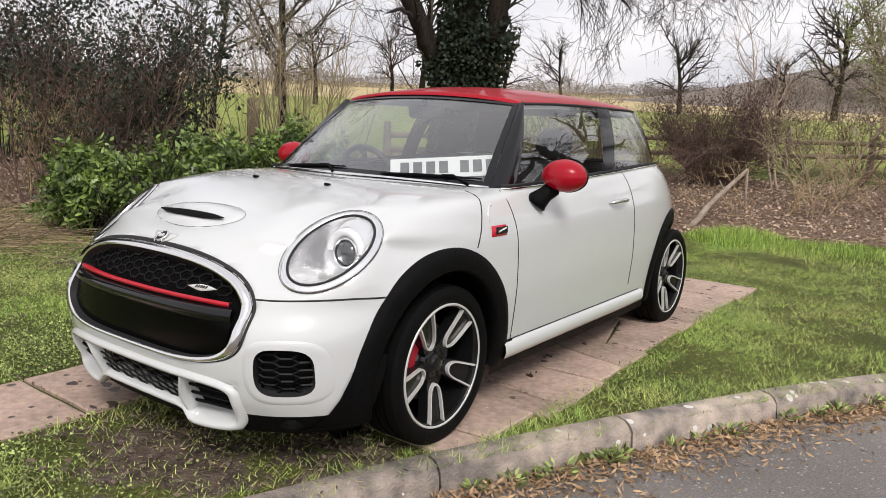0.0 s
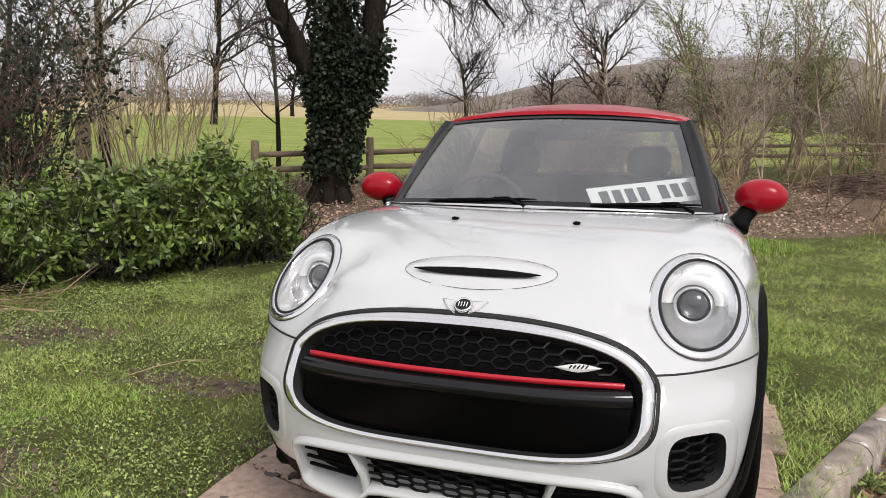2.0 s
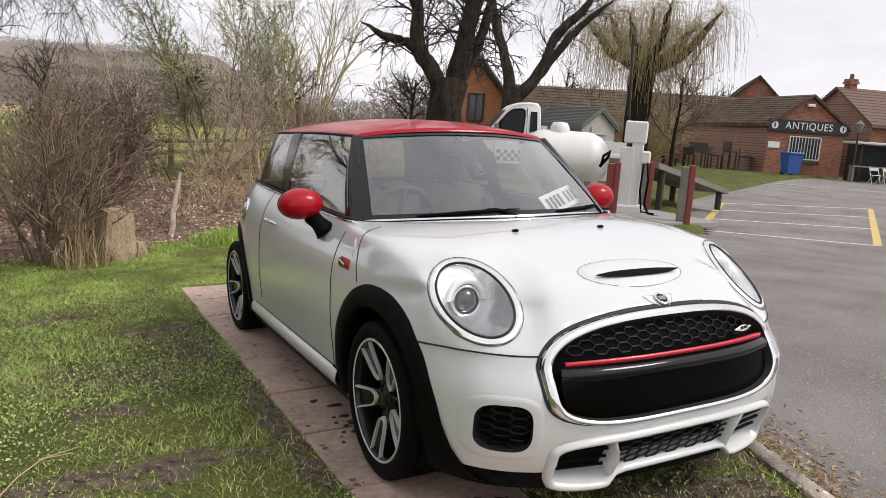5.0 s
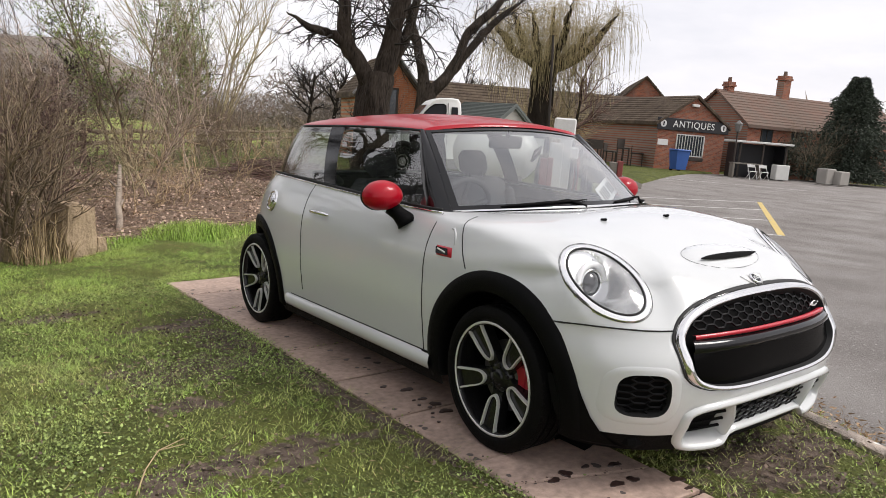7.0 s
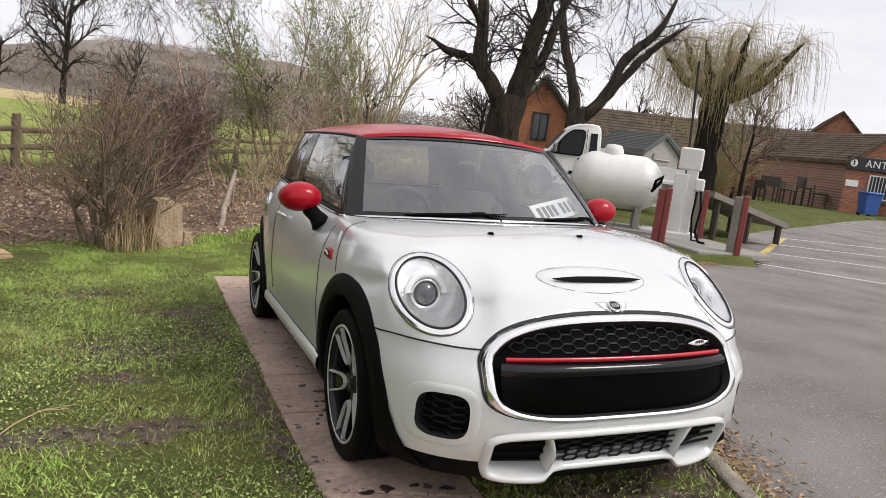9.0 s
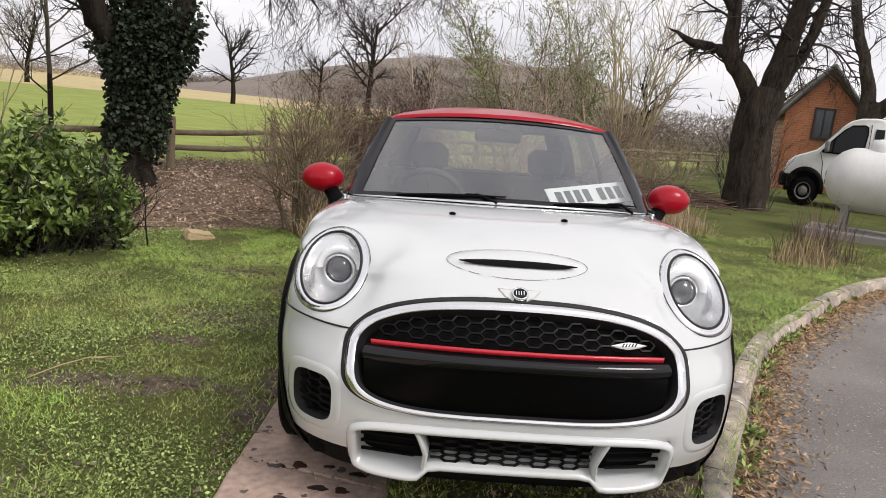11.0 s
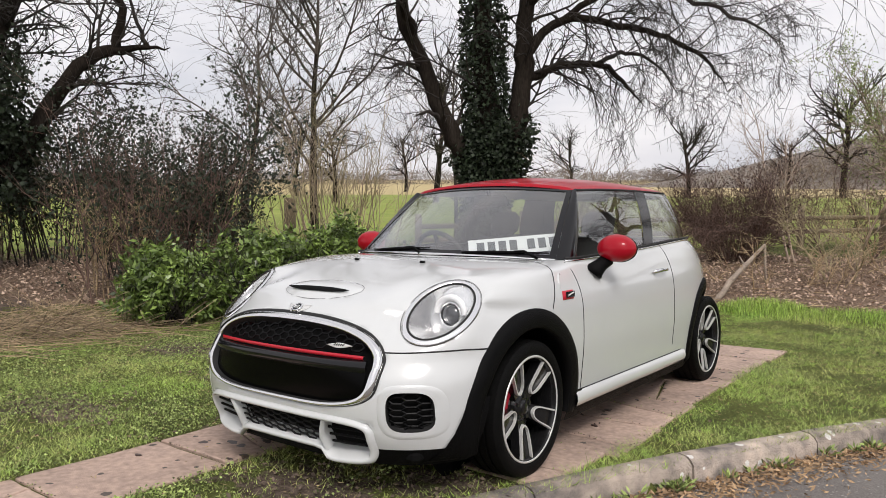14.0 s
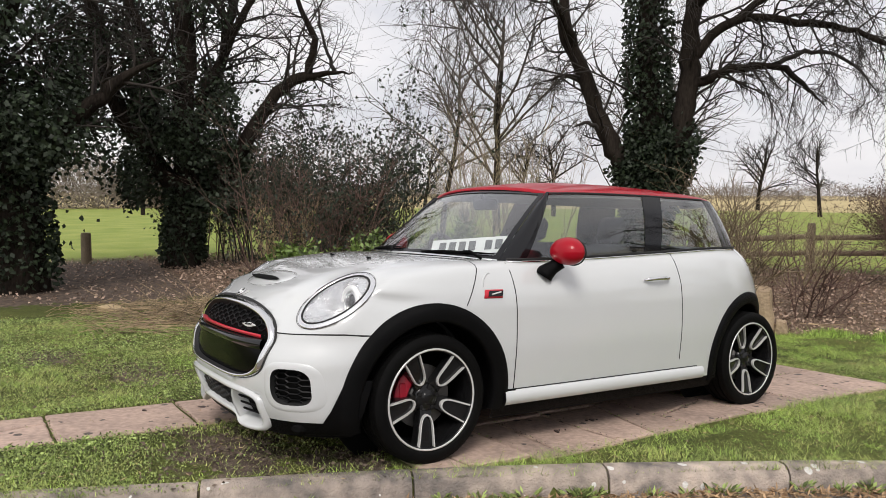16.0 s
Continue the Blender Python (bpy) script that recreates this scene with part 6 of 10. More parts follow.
def limb(w, pts, r0, r1, rng=None, spec=None, kids=0, wig=0.04, length=1.2, droop=-0.05):
    """A crooked thick limb through given points, with side shoots."""
    pts = [Vector(p) for p in pts]
    fine = []
    for i in range(len(pts) - 1):
        p0, p1, p2, p3 = pts[max(i - 1, 0)], pts[i], pts[i + 1], pts[min(i + 2, len(pts) - 1)]
        for j in range(5):
            t = j / 5
            fine.append(0.5 * ((2 * p1) + (p2 - p0) * t + (2 * p0 - 5 * p1 + 4 * p2 - p3) * t * t + (3 * p1 - p0 - 3 * p2 + p3) * t**3))
    fine.append(pts[-1])
    if rng:
        fine = [fine[0]] + [p + rand_dir(rng) * wig * rng.random() for p in fine[1:]]
    n = len(fine) - 1
    rad = [r0 + (r1 - r0) * (i / n) ** 0.8 for i in range(n + 1)]
    if r1 < 0.13:
        rad = [r * min(1.0, 0.12 + 0.88 * (n - i) / (0.3 * n)) for i, r in enumerate(rad)]
    if r0 >= 0.08:
        w.t.append((fine, rad))
    else:
        for i in range(n):
            w.seg(fine[i], fine[i + 1], rad[i], rad[i + 1])
    for k in range(kids):
        i = int(n * (0.25 + 0.75 * (k + rng.random()) / kids))
        i = min(i, n - 1)
        d = (fine[i + 1] - fine[i]).normalized()
        side = d.cross(rand_dir(rng)).normalized()
        cd = (d * 0.5 + side * 0.9 + Vector((0, 0, 0.15))).normalized()
        grow(w, rng, fine[i], cd, length * rng.uniform(0.5, 1.2), max(0.006, min(rad[i] * 0.35, 0.03)), spec)
    return list(zip(fine, rad))


SHOOT = [(5, 0.22, 0.0, 5, 48, 0.55, 0.6, 0.2), (4, 0.25, -0.02, 4, 45, 0.5, 0.6, 0.25), (3, 0.3, -0.04, 0, 0, 0, 0, 0)]
DROOP = [(6, 0.22, -0.08, 6, 50, 0.5, 0.6, 0.2), (4, 0.25, -0.16, 5, 45, 0.55, 0.6, 0.2), (3, 0.3, -0.2, 0, 0, 0, 0, 0)]


def ivy_round(path, spread, count, rng):
    pts, dirs = [], []
    seg = [(a[0], a[1], b[0]) for a, b in zip(path, path[1:])]
    for _ in range(count):
        p, r, q = seg[rng.randint(len(seg))]
        t = rng.rand()
        c = np.array(p) + (np.array(q) - np.array(p)) * t
        d = rng.normal(size=3)
        d[2] *= 0.35
        d /= np.linalg.norm(d)
        lump = 0.6 + 0.8 * (0.5 + 0.5 * noise.noise(Vector(c * 1.7) + Vector(d * 1.2)))
        if spread > 0.4 and noise.noise(Vector(c * 1.1) + Vector(d * 0.9)) < -0.12:
            continue
        pts.append(c + d * (r + spread * lump * rng.rand() ** 0.45))
        dirs.append(d * 0.5 + rng.normal(size=3) * 0.5 + np.array([0, 0, -0.5]))
    return pts, dirs


def put_tree(name, label, base, wood, bark, crown_mat, leaves=None, category="tree", group=""):
    """A tree thing with trunk, crown and, where it has them, leaves; the wood is given in world places."""
    t = thing(name, label, category, group)
    t.location = base
    bpy.context.view_layer.update()
    inv = Matrix.Translation(-Vector(base))
    for nm, lo, hi, mat in (("trunk", 0.05, 9, bark), ("crown", 0.0, 0.05, crown_mat)):
        me = wood.mesh(nm, mat, lo=lo, hi=hi)
        if me:
            me.transform(inv)
            part(nm, me, t)
    if leaves:
        me = leaves
        me.transform(inv)
        part("ivy" if "ivy" in label else "foliage", me, t, "dark ivy leaves" if "ivy" in label else "")
    return t


def build_ivy_tree():
    rng, nr = random.Random(21), np.random.RandomState(21)
    bx, by = -4.95, 8.05
    z0 = ground_z(bx, by) - 0.1
    rt = Vector((0.80, 0.60, 0))
    fw = Vector((-0.60, 0.80, 0))
    at = lambda r, f, z: Vector((bx, by, z0)) + rt * r + fw * f + Vector((0, 0, z))
    w = Wood(0.0042)
    trunk = limb(w, [at(0, 0, 0), at(0.02, 0, 0.5), at(0.10, 0, 1.2), at(0.16, 0, 2.0), at(0.22, 0.05, 2.5)], 0.29, 0.28, rng, wig=0.01)
    for a in range(7):
        t = a * 0.9
        w.seg(at(0.40 * math.cos(t), 0.40 * math.sin(t), -0.05), at(0.15 * math.cos(t), 0.15 * math.sin(t), 0.5), 0.11, 0.08)
    left = limb(w, [at(0.08, 0, 1.7), at(-0.30, 0, 2.2), at(-0.57, 0, 2.6), at(-0.92, 0.1, 3.5), at(-1.28, 0.1, 4.4), at(-1.55, 0.2, 5.8), at(-2.0, 0.2, 7.5)], 0.20, 0.08, rng, SHOOT, 14, 0.05, 1.5)
    mid = limb(w, [at(0.16, 0.05, 2.2), at(0.12, 0.15, 3.2), at(0.05, 0.2, 4.4), at(0.15, 0.3, 6.0), at(0.3, 0.3, 7.6)], 0.24, 0.10, rng, SHOOT, 10, 0.04, 1.6)
    right = limb(w, [at(0.28, 0, 1.8), at(0.62, -0.1, 2.6), at(0.72, -0.1, 3.5), at(0.76, -0.1, 4.6), at(1.0, -0.2, 6.2), at(1.3, -0.3, 7.6)], 0.22, 0.10, rng, SHOOT, 12, 0.04, 1.6)
    limb(w, [at(0.72, -0.1, 3.40), at(1.05, -0.12, 3.58), at(1.45, -0.15, 3.67), at(2.1, -0.2, 3.68), at(2.5, -0.3, 3.32), at(2.8, -0.35, 2.95)], 0.095, 0.025, rng, DROOP, 22, 0.05, 0.95)
    limb(w, [at(0.74, -0.1, 3.9), at(1.4, -0.1, 4.45), at(2.3, -0.3, 4.35), at(3.1, -0.5, 4.1), at(3.8, -0.7, 3.6), at(4.1, -0.8, 3.15)], 0.085, 0.022, rng, DROOP, 36, 0.07, 1.15)
    limb(w, [at(1.4, -0.1, 4.45), at(2.4, -0.4, 4.95), at(3.5, -0.5, 4.7), at(4.5, -0.7, 4.25), at(5.0, -0.8, 3.8)], 0.065, 0.018, rng, DROOP, 36, 0.07, 1.15)
    limb(w, [at(2.0, -0.2, 3.7), at(2.6, 0.3, 4.0), at(3.3, 0.5, 3.7), at(3.7, 0.6, 3.2)], 0.05, 0.014, rng, DROOP, 18, 0.05, 0.9)
    limb(w, [at(0.78, -0.1, 4.7), at(1.7, -0.9, 5.3), at(2.3, -2.0, 5.6), at(2.9, -3.0, 5.5), at(3.5, -3.8, 5.1)], 0.09, 0.02, rng, DROOP, 26, 0.07, 1.6)
    limb(w, [at(-1.2, 0.1, 4.2), at(-1.4, -0.6, 4.8), at(-1.7, -1.6, 5.2), at(-2.3, -2.4, 5.0)], 0.08, 0.02, rng, DROOP, 22, 0.06, 1.5)
    limb(w, [at(-0.95, 0.1, 3.55), at(-1.35, 0.1, 3.75), at(-1.85, 0.0, 3.6)], 0.05, 0.015, rng, DROOP, 9, 0.05, 0.9)
    limb(w, [at(-0.6, 0.0, 2.7), at(-0.9, -0.15, 2.88), at(-1.18, -0.2, 2.80)], 0.05, 0.02, rng, DROOP, 4, 0.03, 0.5)
    limb(w, [at(-1.5, 0.2, 5.6), at(-2.1, 0.1, 5.9), at(-3.0, -0.2, 5.6), at(-3.8, -0.4, 5.1)], 0.07, 0.02, rng, DROOP, 22, 0.06, 1.6)
    limb(w, [at(0.1, 0.3, 5.4), at(0.7, -1.0, 5.8), at(1.2, -2.4, 5.7), at(1.2, -3.4, 5.2)], 0.07, 0.02, rng, DROOP, 22, 0.06, 1.5)
    p1, d1 = ivy_round(trunk[6:], 0.17, 4600, nr)
    p2, d2 = ivy_round(trunk[12:] + mid[:18], 0.24, 9000, nr)
    p3, d3 = ivy_round(right[:6], 0.26, 2200, nr)
    p4, d4 = ivy_round(left[:5], 0.20, 1200, nr)
    lv = leaves_mesh("ivy", p1 + p2 + p3 + p4, d1 + d2 + d3 + d4, 0.078, 0.072, M["ivy_leaf"], nr)
    put_tree("ivy_clad_tree", "large bare tree with dark ivy-clad trunk and drooping branches", (bx, by, z0), w, M["bark"], M["dark_twig"], lv)


def build_left_trees():
    rng, nr = random.Random(31), np.random.RandomState(31)
    for name, bx, by, kind in (("a", -10.8, 1.85, 0), ("b", -8.7, -1.05, 1)):
        z0 = ground_z(bx, by) - 0.1
        rt, fw = Vector((0.25, 0.97, 0)), Vector((-0.97, 0.25, 0))
        at = lambda r, f, z: Vector((bx, by, z0)) + rt * r + fw * f + Vector((0, 0, z))
        w = Wood()
        if kind == 0:
            trunk = limb(w, [at(0, 0, 0), at(0.05, 0, 0.8), at(0.1, 0, 1.6)], 0.33, 0.29, rng, wig=0.01)
            c = limb(w, [at(0.1, 0, 1.4), at(0.1, 0, 2.6), at(0.15, 0.1, 4.2), at(0.1, 0.2, 6.5), at(0.2, 0.2, 8)], 0.26, 0.10, rng, SHOOT, 30, 0.06, 1.7)
            l = limb(w, [at(0.05, 0, 1.4), at(-0.7, -0.1, 2.5), at(-1.2, -0.2, 3.6), at(-1.5, -0.2, 5.2), at(-2.0, -0.1, 7)], 0.20, 0.08, rng, SHOOT, 14, 0.06, 1.7)
            r = limb(w, [at(0.2, 0, 1.3), at(0.9, -0.1, 2.0), at(1.55, -0.2, 3.1), at(2.0, -0.3, 3.65), at(2.6, -0.4, 3.85), at(3.25, -0.5, 3.9)], 0.19, 0.06, rng, SHOOT, 16, 0.04, 1.3)
            limb(w, [at(2.35, -0.35, 3.8), at(2.5, -0.4, 4.5), at(2.2, -0.4, 5.2), at(2.1, -0.4, 6.2)], 0.08, 0.03, rng, SHOOT, 9, 0.05, 1.0)
            limb(w, [at(2.9, -0.4, 3.9), at(2.7, -0.4, 4.4), at(2.55, -0.4, 5.4)], 0.05, 0.015, rng, SHOOT, 7, 0.05, 0.9)
            limb(w, [at(0.3, 0.1, 3.2), at(0.9, 0, 4.3), at(1.6, -0.3, 5.6), at(2.6, -0.6, 6.5)], 0.11, 0.03, rng, SHOOT, 26, 0.06, 1.6)
            limb(w, [at(0.1, 0.1, 2.4), at(0.7, 0.3, 3.6), at(1.0, 0.4, 5.0), at(1.6, 0.4, 7.0)], 0.14, 0.04, rng, SHOOT, 22, 0.06, 1.6)
            limb(w, [at(-0.6, 0.0, 2.4), at(-0.4, -0.3, 3.8), at(-0.8, -0.5, 5.2), at(-0.3, -0.6, 6.8)], 0.12, 0.04, rng, SHOOT, 22, 0.06, 1.6)
            paths = [(trunk[2:], 0.10, 2200), (c[:20], 0.85, 17000), (l[:16], 0.8, 12000), (r[:8], 0.18, 1300)]
        else:
            trunk = limb(w, [at(0, 0, 0), at(-0.05, 0, 1.0), at(-0.1, 0, 2.0)], 0.44, 0.38, rng, wig=0.01)
            c = limb(w, [at(-0.1, 0, 1.8), at(-0.3, 0, 3.2), at(-0.5, 0.1, 5.0), at(-0.6, 0.2, 7.5)], 0.32, 0.12, rng, SHOOT, 32, 0.06, 1.8)
            r = limb(w, [at(0.05, 0, 1.8), at(0.55, -0.1, 2.35), at(1.0, -0.2, 2.75), at(1.55, -0.2, 3.25), at(2.1, -0.3, 3.55)], 0.17, 0.06, rng, SHOOT, 12, 0.05, 1.1)
            l = limb(w, [at(-0.2, 0, 1.8), at(-0.9, 0.1, 3.0), at(-1.4, 0.2, 4.8), at(-2.0, 0.2, 6.6)], 0.22, 0.08, rng, SHOOT, 26, 0.06, 1.6)
            limb(w, [at(-0.3, 0, 3.2), at(0.2, -0.3, 4.3), at(0.9, -0.6, 5.0), at(1.8, -0.8, 5.6)], 0.12, 0.03, rng, SHOOT, 16, 0.06, 1.5)
            paths = [(trunk[2:], 0.20, 3600), (c[:15], 1.15, 24000), (l[:15], 0.95, 14000), (r[:6], 0.22, 1300)]
        ps, ds = [], []
        for path, sp, n in paths:
            p, d = ivy_round(path, sp, n, nr)
            ps, ds = ps + p, ds + d
        lv = leaves_mesh("ivy", ps, ds, 0.085, 0.075, M["ivy_leaf"], nr)
        put_tree("ivy_clad_tree", "dark old tree wrapped in ivy beside the field" if kind == 0 else "broad dark tree wrapped in ivy at the verge", (bx, by, z0), w, M["bark"], M["dark_twig"], lv)


BARE = [(9, 0.06, 0.03, 15, 55, 0.55, 0.34, 0.22), (7, 0.16, 0.05, 9, 46, 0.45, 0.5, 0.15), (5, 0.22, 0.03, 5, 42, 0.5, 0.6, 0.2), (4, 0.28, 0.02, 0, 0, 0, 0, 0)]
BARE_FAR = [(7, 0.08, 0.03, 11, 50, 0.55, 0.4, 0.25), (5, 0.18, 0.05, 8, 44, 0.45, 0.55, 0.15), (4, 0.25, 0.03, 4, 42, 0.5, 0.7, 0.2), (3, 0.3, 0.02, 0, 0, 0, 0, 0)]


def bare_tree(x, y, h, r, seed, spec, bark, twig, label, group="", z=None):
    rng = random.Random(seed)
    z = ground_z(x, y) - 0.05 if z is None else z
    w = Wood(0.0045)
    grow(w, rng, Vector((x, y, z)), Vector((0, 0, 1)), h, r, spec)
    return put_tree("bare_tree", label, (x, y, z), w, bark, twig, group=group)


STEM = [(7, 0.10, 0.05, 7, 32, 0.42, 0.5, 0.25), (4, 0.18, 0.05, 4, 38, 0.5, 0.6, 0.2), (3, 0.22, 0.02, 0, 0, 0, 0, 0)]
FINE_STEM = [(6, 0.12, 0.03, 9, 36, 0.40, 0.5, 0.15), (4, 0.2, 0.03, 5, 38, 0.5, 0.7, 0.2), (3, 0.25, 0.0, 0, 0, 0, 0, 0)]


SAPLING = [(9, 0.10, 0.04, 12, 40, 0.34, 0.45, 0.25), (6, 0.2, 0.03, 7, 44, 0.45, 0.6, 0.15), (4, 0.28, 0.0, 3, 44, 0.5, 0.7, 0.2), (3, 0.3, 0.0, 0, 0, 0, 0, 0)]
SHRUB = [(8, 0.20, 0.02, 8, 40, 0.50, 0.50, 0.22), (5, 0.26, 0.02, 6, 44, 0.5, 0.6, 0.15), (4, 0.30, 0.0, 0, 0, 0, 0, 0)]
TANGLE = [(7, 0.26, 0.01, 8, 46, 0.5, 0.55, 0.1), (5, 0.32, 0.0, 5, 48, 0.5, 0.7, 0.1), (3, 0.35, -0.02, 0, 0, 0, 0, 0)]


def thicket(name, x, y, h, spread, stems, seed, mat, label, spec=STEM, lean=0.55, r=0.012, foot=0.25, leaf=None, leaf_n=0, leaf_size=0.05, category="shrub", group=""):
    rng, nr = random.Random(seed), np.random.RandomState(seed)
    z = ground_z(x, y) - 0.03
    w, spots = Wood(), []
    for _ in range(stems):
        a, q = rng.uniform(0, 2 * math.pi), rng.random() ** 0.6
        d = Vector((math.cos(a) * lean * q, math.sin(a) * lean * q, 1)).normalized()
        p = Vector((x + math.cos(a) * foot * spread * rng.random(), y + math.sin(a) * foot * spread * rng.random(), z))
        grow(w, rng, p, d, h * rng.uniform(0.65, 1.1), r * rng.uniform(0.7, 1.4), spec, 0, spots)
    t = thing(name, label, category, group)
    t.location = (x, y, z)
    for nm, lo, hi in (("branchwork", 0.006, 9.0), ("twigwork", 0.0, 0.006)):
        me = w.mesh(nm, mat, lo=lo, hi=hi)
        if me:
            me.transform(Matrix.Translation((-x, -y, -z)))
            tagged(part(nm, me, t), kind="stuff")
    if leaf:
        pick = [spots[nr.randint(len(spots))] for _ in range(leaf_n)]
        ps = [np.array(p) - np.array(d) * nr.rand() * 0.25 + nr.normal(size=3) * 0.03 for p, d, _ in pick]
        ds = [np.array(d) * 0.4 + nr.normal(size=3) * 0.6 for p, d, _ in pick]
        me = leaves_mesh("foliage", ps, ds, leaf_size, leaf_size * 0.6, leaf, nr)
        me.transform(Matrix.Translation((-x, -y, -z)))
        part("foliage", me, t)
    return t


def build_laurel():
    nr, rng = np.random.RandomState(41), random.Random(41)
    mounds = [(-3.85, 3.55, 0.62, 0.90, 0.80, 1.24), (-4.25, 2.70, 0.60, 0.90, 0.75, 1.08), (-4.85, 1.80, 0.50, 0.75, 0.70, 0.90), (-3.60, 4.05, 0.50, 0.50, 0.55, 0.85)]
    ps, ds = [], []
    w = Wood()
    for cx, cy, cz, a, b, top in mounds:
        z0 = ground_z(cx, cy)
        n = int(1150 * a * b / 0.6)
        for _ in range(n):
            d = nr.normal(size=3)
            d /= np.linalg.norm(d)
            if d[2] < -0.75:
                continue
            lump = 0.76 + 0.62 * noise.noise(Vector(d * 2.3) + Vector((cx, cy, 0)) * 3) + 0.34 * noise.noise(Vector(d * 6) + Vector((cx, cy, 4)))
            q = lump * (0.62 + 0.42 * nr.rand() ** 0.5)
            zz = z0 + top * 0.48 + d[2] * top * 0.52 * q
            p = np.array([cx + d[0] * a * q * 0.9, cy + d[1] * b * q * 0.9, max(zz, z0 + 0.02)])
            # a whorl of leaves round each shoot's tip
            ax = d * 0.8 + nr.normal(size=3) * 0.35 + np.array([0, 0, 0.45])
            ax /= np.linalg.norm(ax)
            e1 = np.cross(ax, nr.normal(size=3))
            e1 /= np.linalg.norm(e1)
            e2 = np.cross(ax, e1)
            for q in range(7):
                t = q * 2.4 + nr.rand()
                ps.append(p - ax * 0.010 * q)
                ds.append((e1 * math.cos(t) + e2 * math.sin(t)) * (0.7 + 0.06 * q) + ax * (0.6 - 0.11 * q) + nr.normal(size=3) * 0.12)
        for _ in range(36):
            d = Vector((nr.normal() * 0.7, nr.normal() * 0.7, 1)).normalized()
            grow(w, rng, Vector((cx + nr.normal() * 0.15, cy + nr.normal() * 0.15, z0)), d, top * 0.85, 0.011, FINE_STEM[:2])
    t = thing("laurel_bush", "dense green laurel bush with glossy leaves", "bush")
    t.location = (-4.2, 2.7, ground_z(-4.2, 2.7))
    inv = Matrix.Translation(-t.location)
    me = leaves_mesh("foliage", ps, ds, 0.088, 0.038, M["laurel_leaf"], nr, 0.2)
    me.transform(inv)
    part("foliage", me, t)
    me = w.mesh("branchwork", M["dark_twig"])
    me.transform(inv)
    part("branchwork", me, t)


build_ivy_tree()
build_left_trees()
build_laurel()
bare_tree(-11.0, 9.7, 5.8, 0.11, 51, BARE, M["bark"], M["field_twig"], "leafless spreading tree in the field edge")
bare_tree(-8.0, 11.5, 4.2, 0.06, 52, BARE, M["bark"], M["field_twig"], "slim leafless young tree")
bare_tree(-15.6, 11.1, 5.6, 0.10, 53, BARE_FAR, M["bark"], M["field_twig"], "slim leafless tree standing in the field")
# dark leafy shrubs behind the laurel, and the scrub towards the field
thicket("holly_shrub", -7.4, 3.9, 1.95, 1.0, 18, 61, M["dark_twig"], "dark upright shrub with small leaves", FINE_STEM, 0.35, 0.013, 0.9, M["holly_leaf"], 4200, 0.07)
thicket("holly_shrub", -8.5, 4.1, 1.8, 1.2, 16, 62, M["dark_twig"], "dark upright shrub with small leaves", FINE_STEM, 0.4, 0.013, 0.9, M["holly_leaf"], 4200, 0.07)
thicket("holly_shrub", -6.5, 2.6, 2.2, 1.0, 34, 63, M["red_twig"], "dense brown shrub with dark leaf tips", FINE_STEM, 0.35, 0.012, 0.9, M["holly_leaf"], 4800, 0.06)
thicket("holly_shrub", -11.0, 3.5, 3.0, 1.1, 34, 64, M["dark_twig"], "dense dark evergreen shrub beside the ivy trees", FINE_STEM, 0.3, 0.013, 0.9, M["holly_leaf"], 7000, 0.085)
thicket("holly_shrub", -12.2, 2.9, 1.9, 1.0, 30, 60, M["red_twig"], "dense brown shrub with dark leaf tips", FINE_STEM, 0.4, 0.012, 0.9, M["holly_leaf"], 3000, 0.06)
thicket("holly_shrub", -7.6, 5.0, 3.5, 0.3, 4, 65, M["dark_twig"], "tall thin holly shoots with dark leaves", FINE_STEM, 0.15, 0.012, 0.5, M["holly_leaf"], 420, 0.09)
thicket("dry_stem_clump", -7.2, 2.6, 1.2, 0.7, 16, 69, M["tan_twig"], "dry upright tan stems beside the laurel", STEM, 0.25, 0.010, 1.0)
thicket("sapling_clump", -7.0, 6.6, 2.6, 0.8, 14, 66, M["olive_twig"], "clump of thin upright bare saplings", STEM, 0.35, 0.014, 1.0)
thicket("sapling_clump", -8.2, 8.0, 2.8, 1.2, 16, 67, M["twig"], "clump of thin upright bare saplings", STEM, 0.35, 0.014, 1.0)
thicket("sapling_clump", -6.3, 5.4, 2.2, 0.7, 12, 68, M["olive_twig"], "thin arching bare stems above the laurel", STEM, 0.5, 0.010, 1.0)
# shrubs before the fence
thicket("bare_shrub", -1.98, 5.95, 1.55, 0.8, 22, 71, M["shrub_twig"], "many-stemmed bare shrub with thick dark brown stems", SHRUB, 0.75, 0.020, 0.30, M["straw"], 60, 0.05)
thicket("bare_shrub", -1.75, 7.6, 1.3, 0.9, 16, 72, M["red_twig"], "dry tangled bare shrub", TANGLE, 0.8, 0.010, 0.5)
thicket("red_shrub", -1.40, 11.0, 1.55, 1.2, 84, 73, M["red_twig"], "rounded dark red-brown bare shrub", FINE_STEM, 1.0, 0.011, 0.3, M["brown_bud"], 11000, 0.036)
thicket("red_shrub", -2.9, 9.6, 1.25, 0.9, 18, 74, M["olive_twig"], "low bare olive shrub by the fence", STEM, 0.7, 0.010, 0.4)
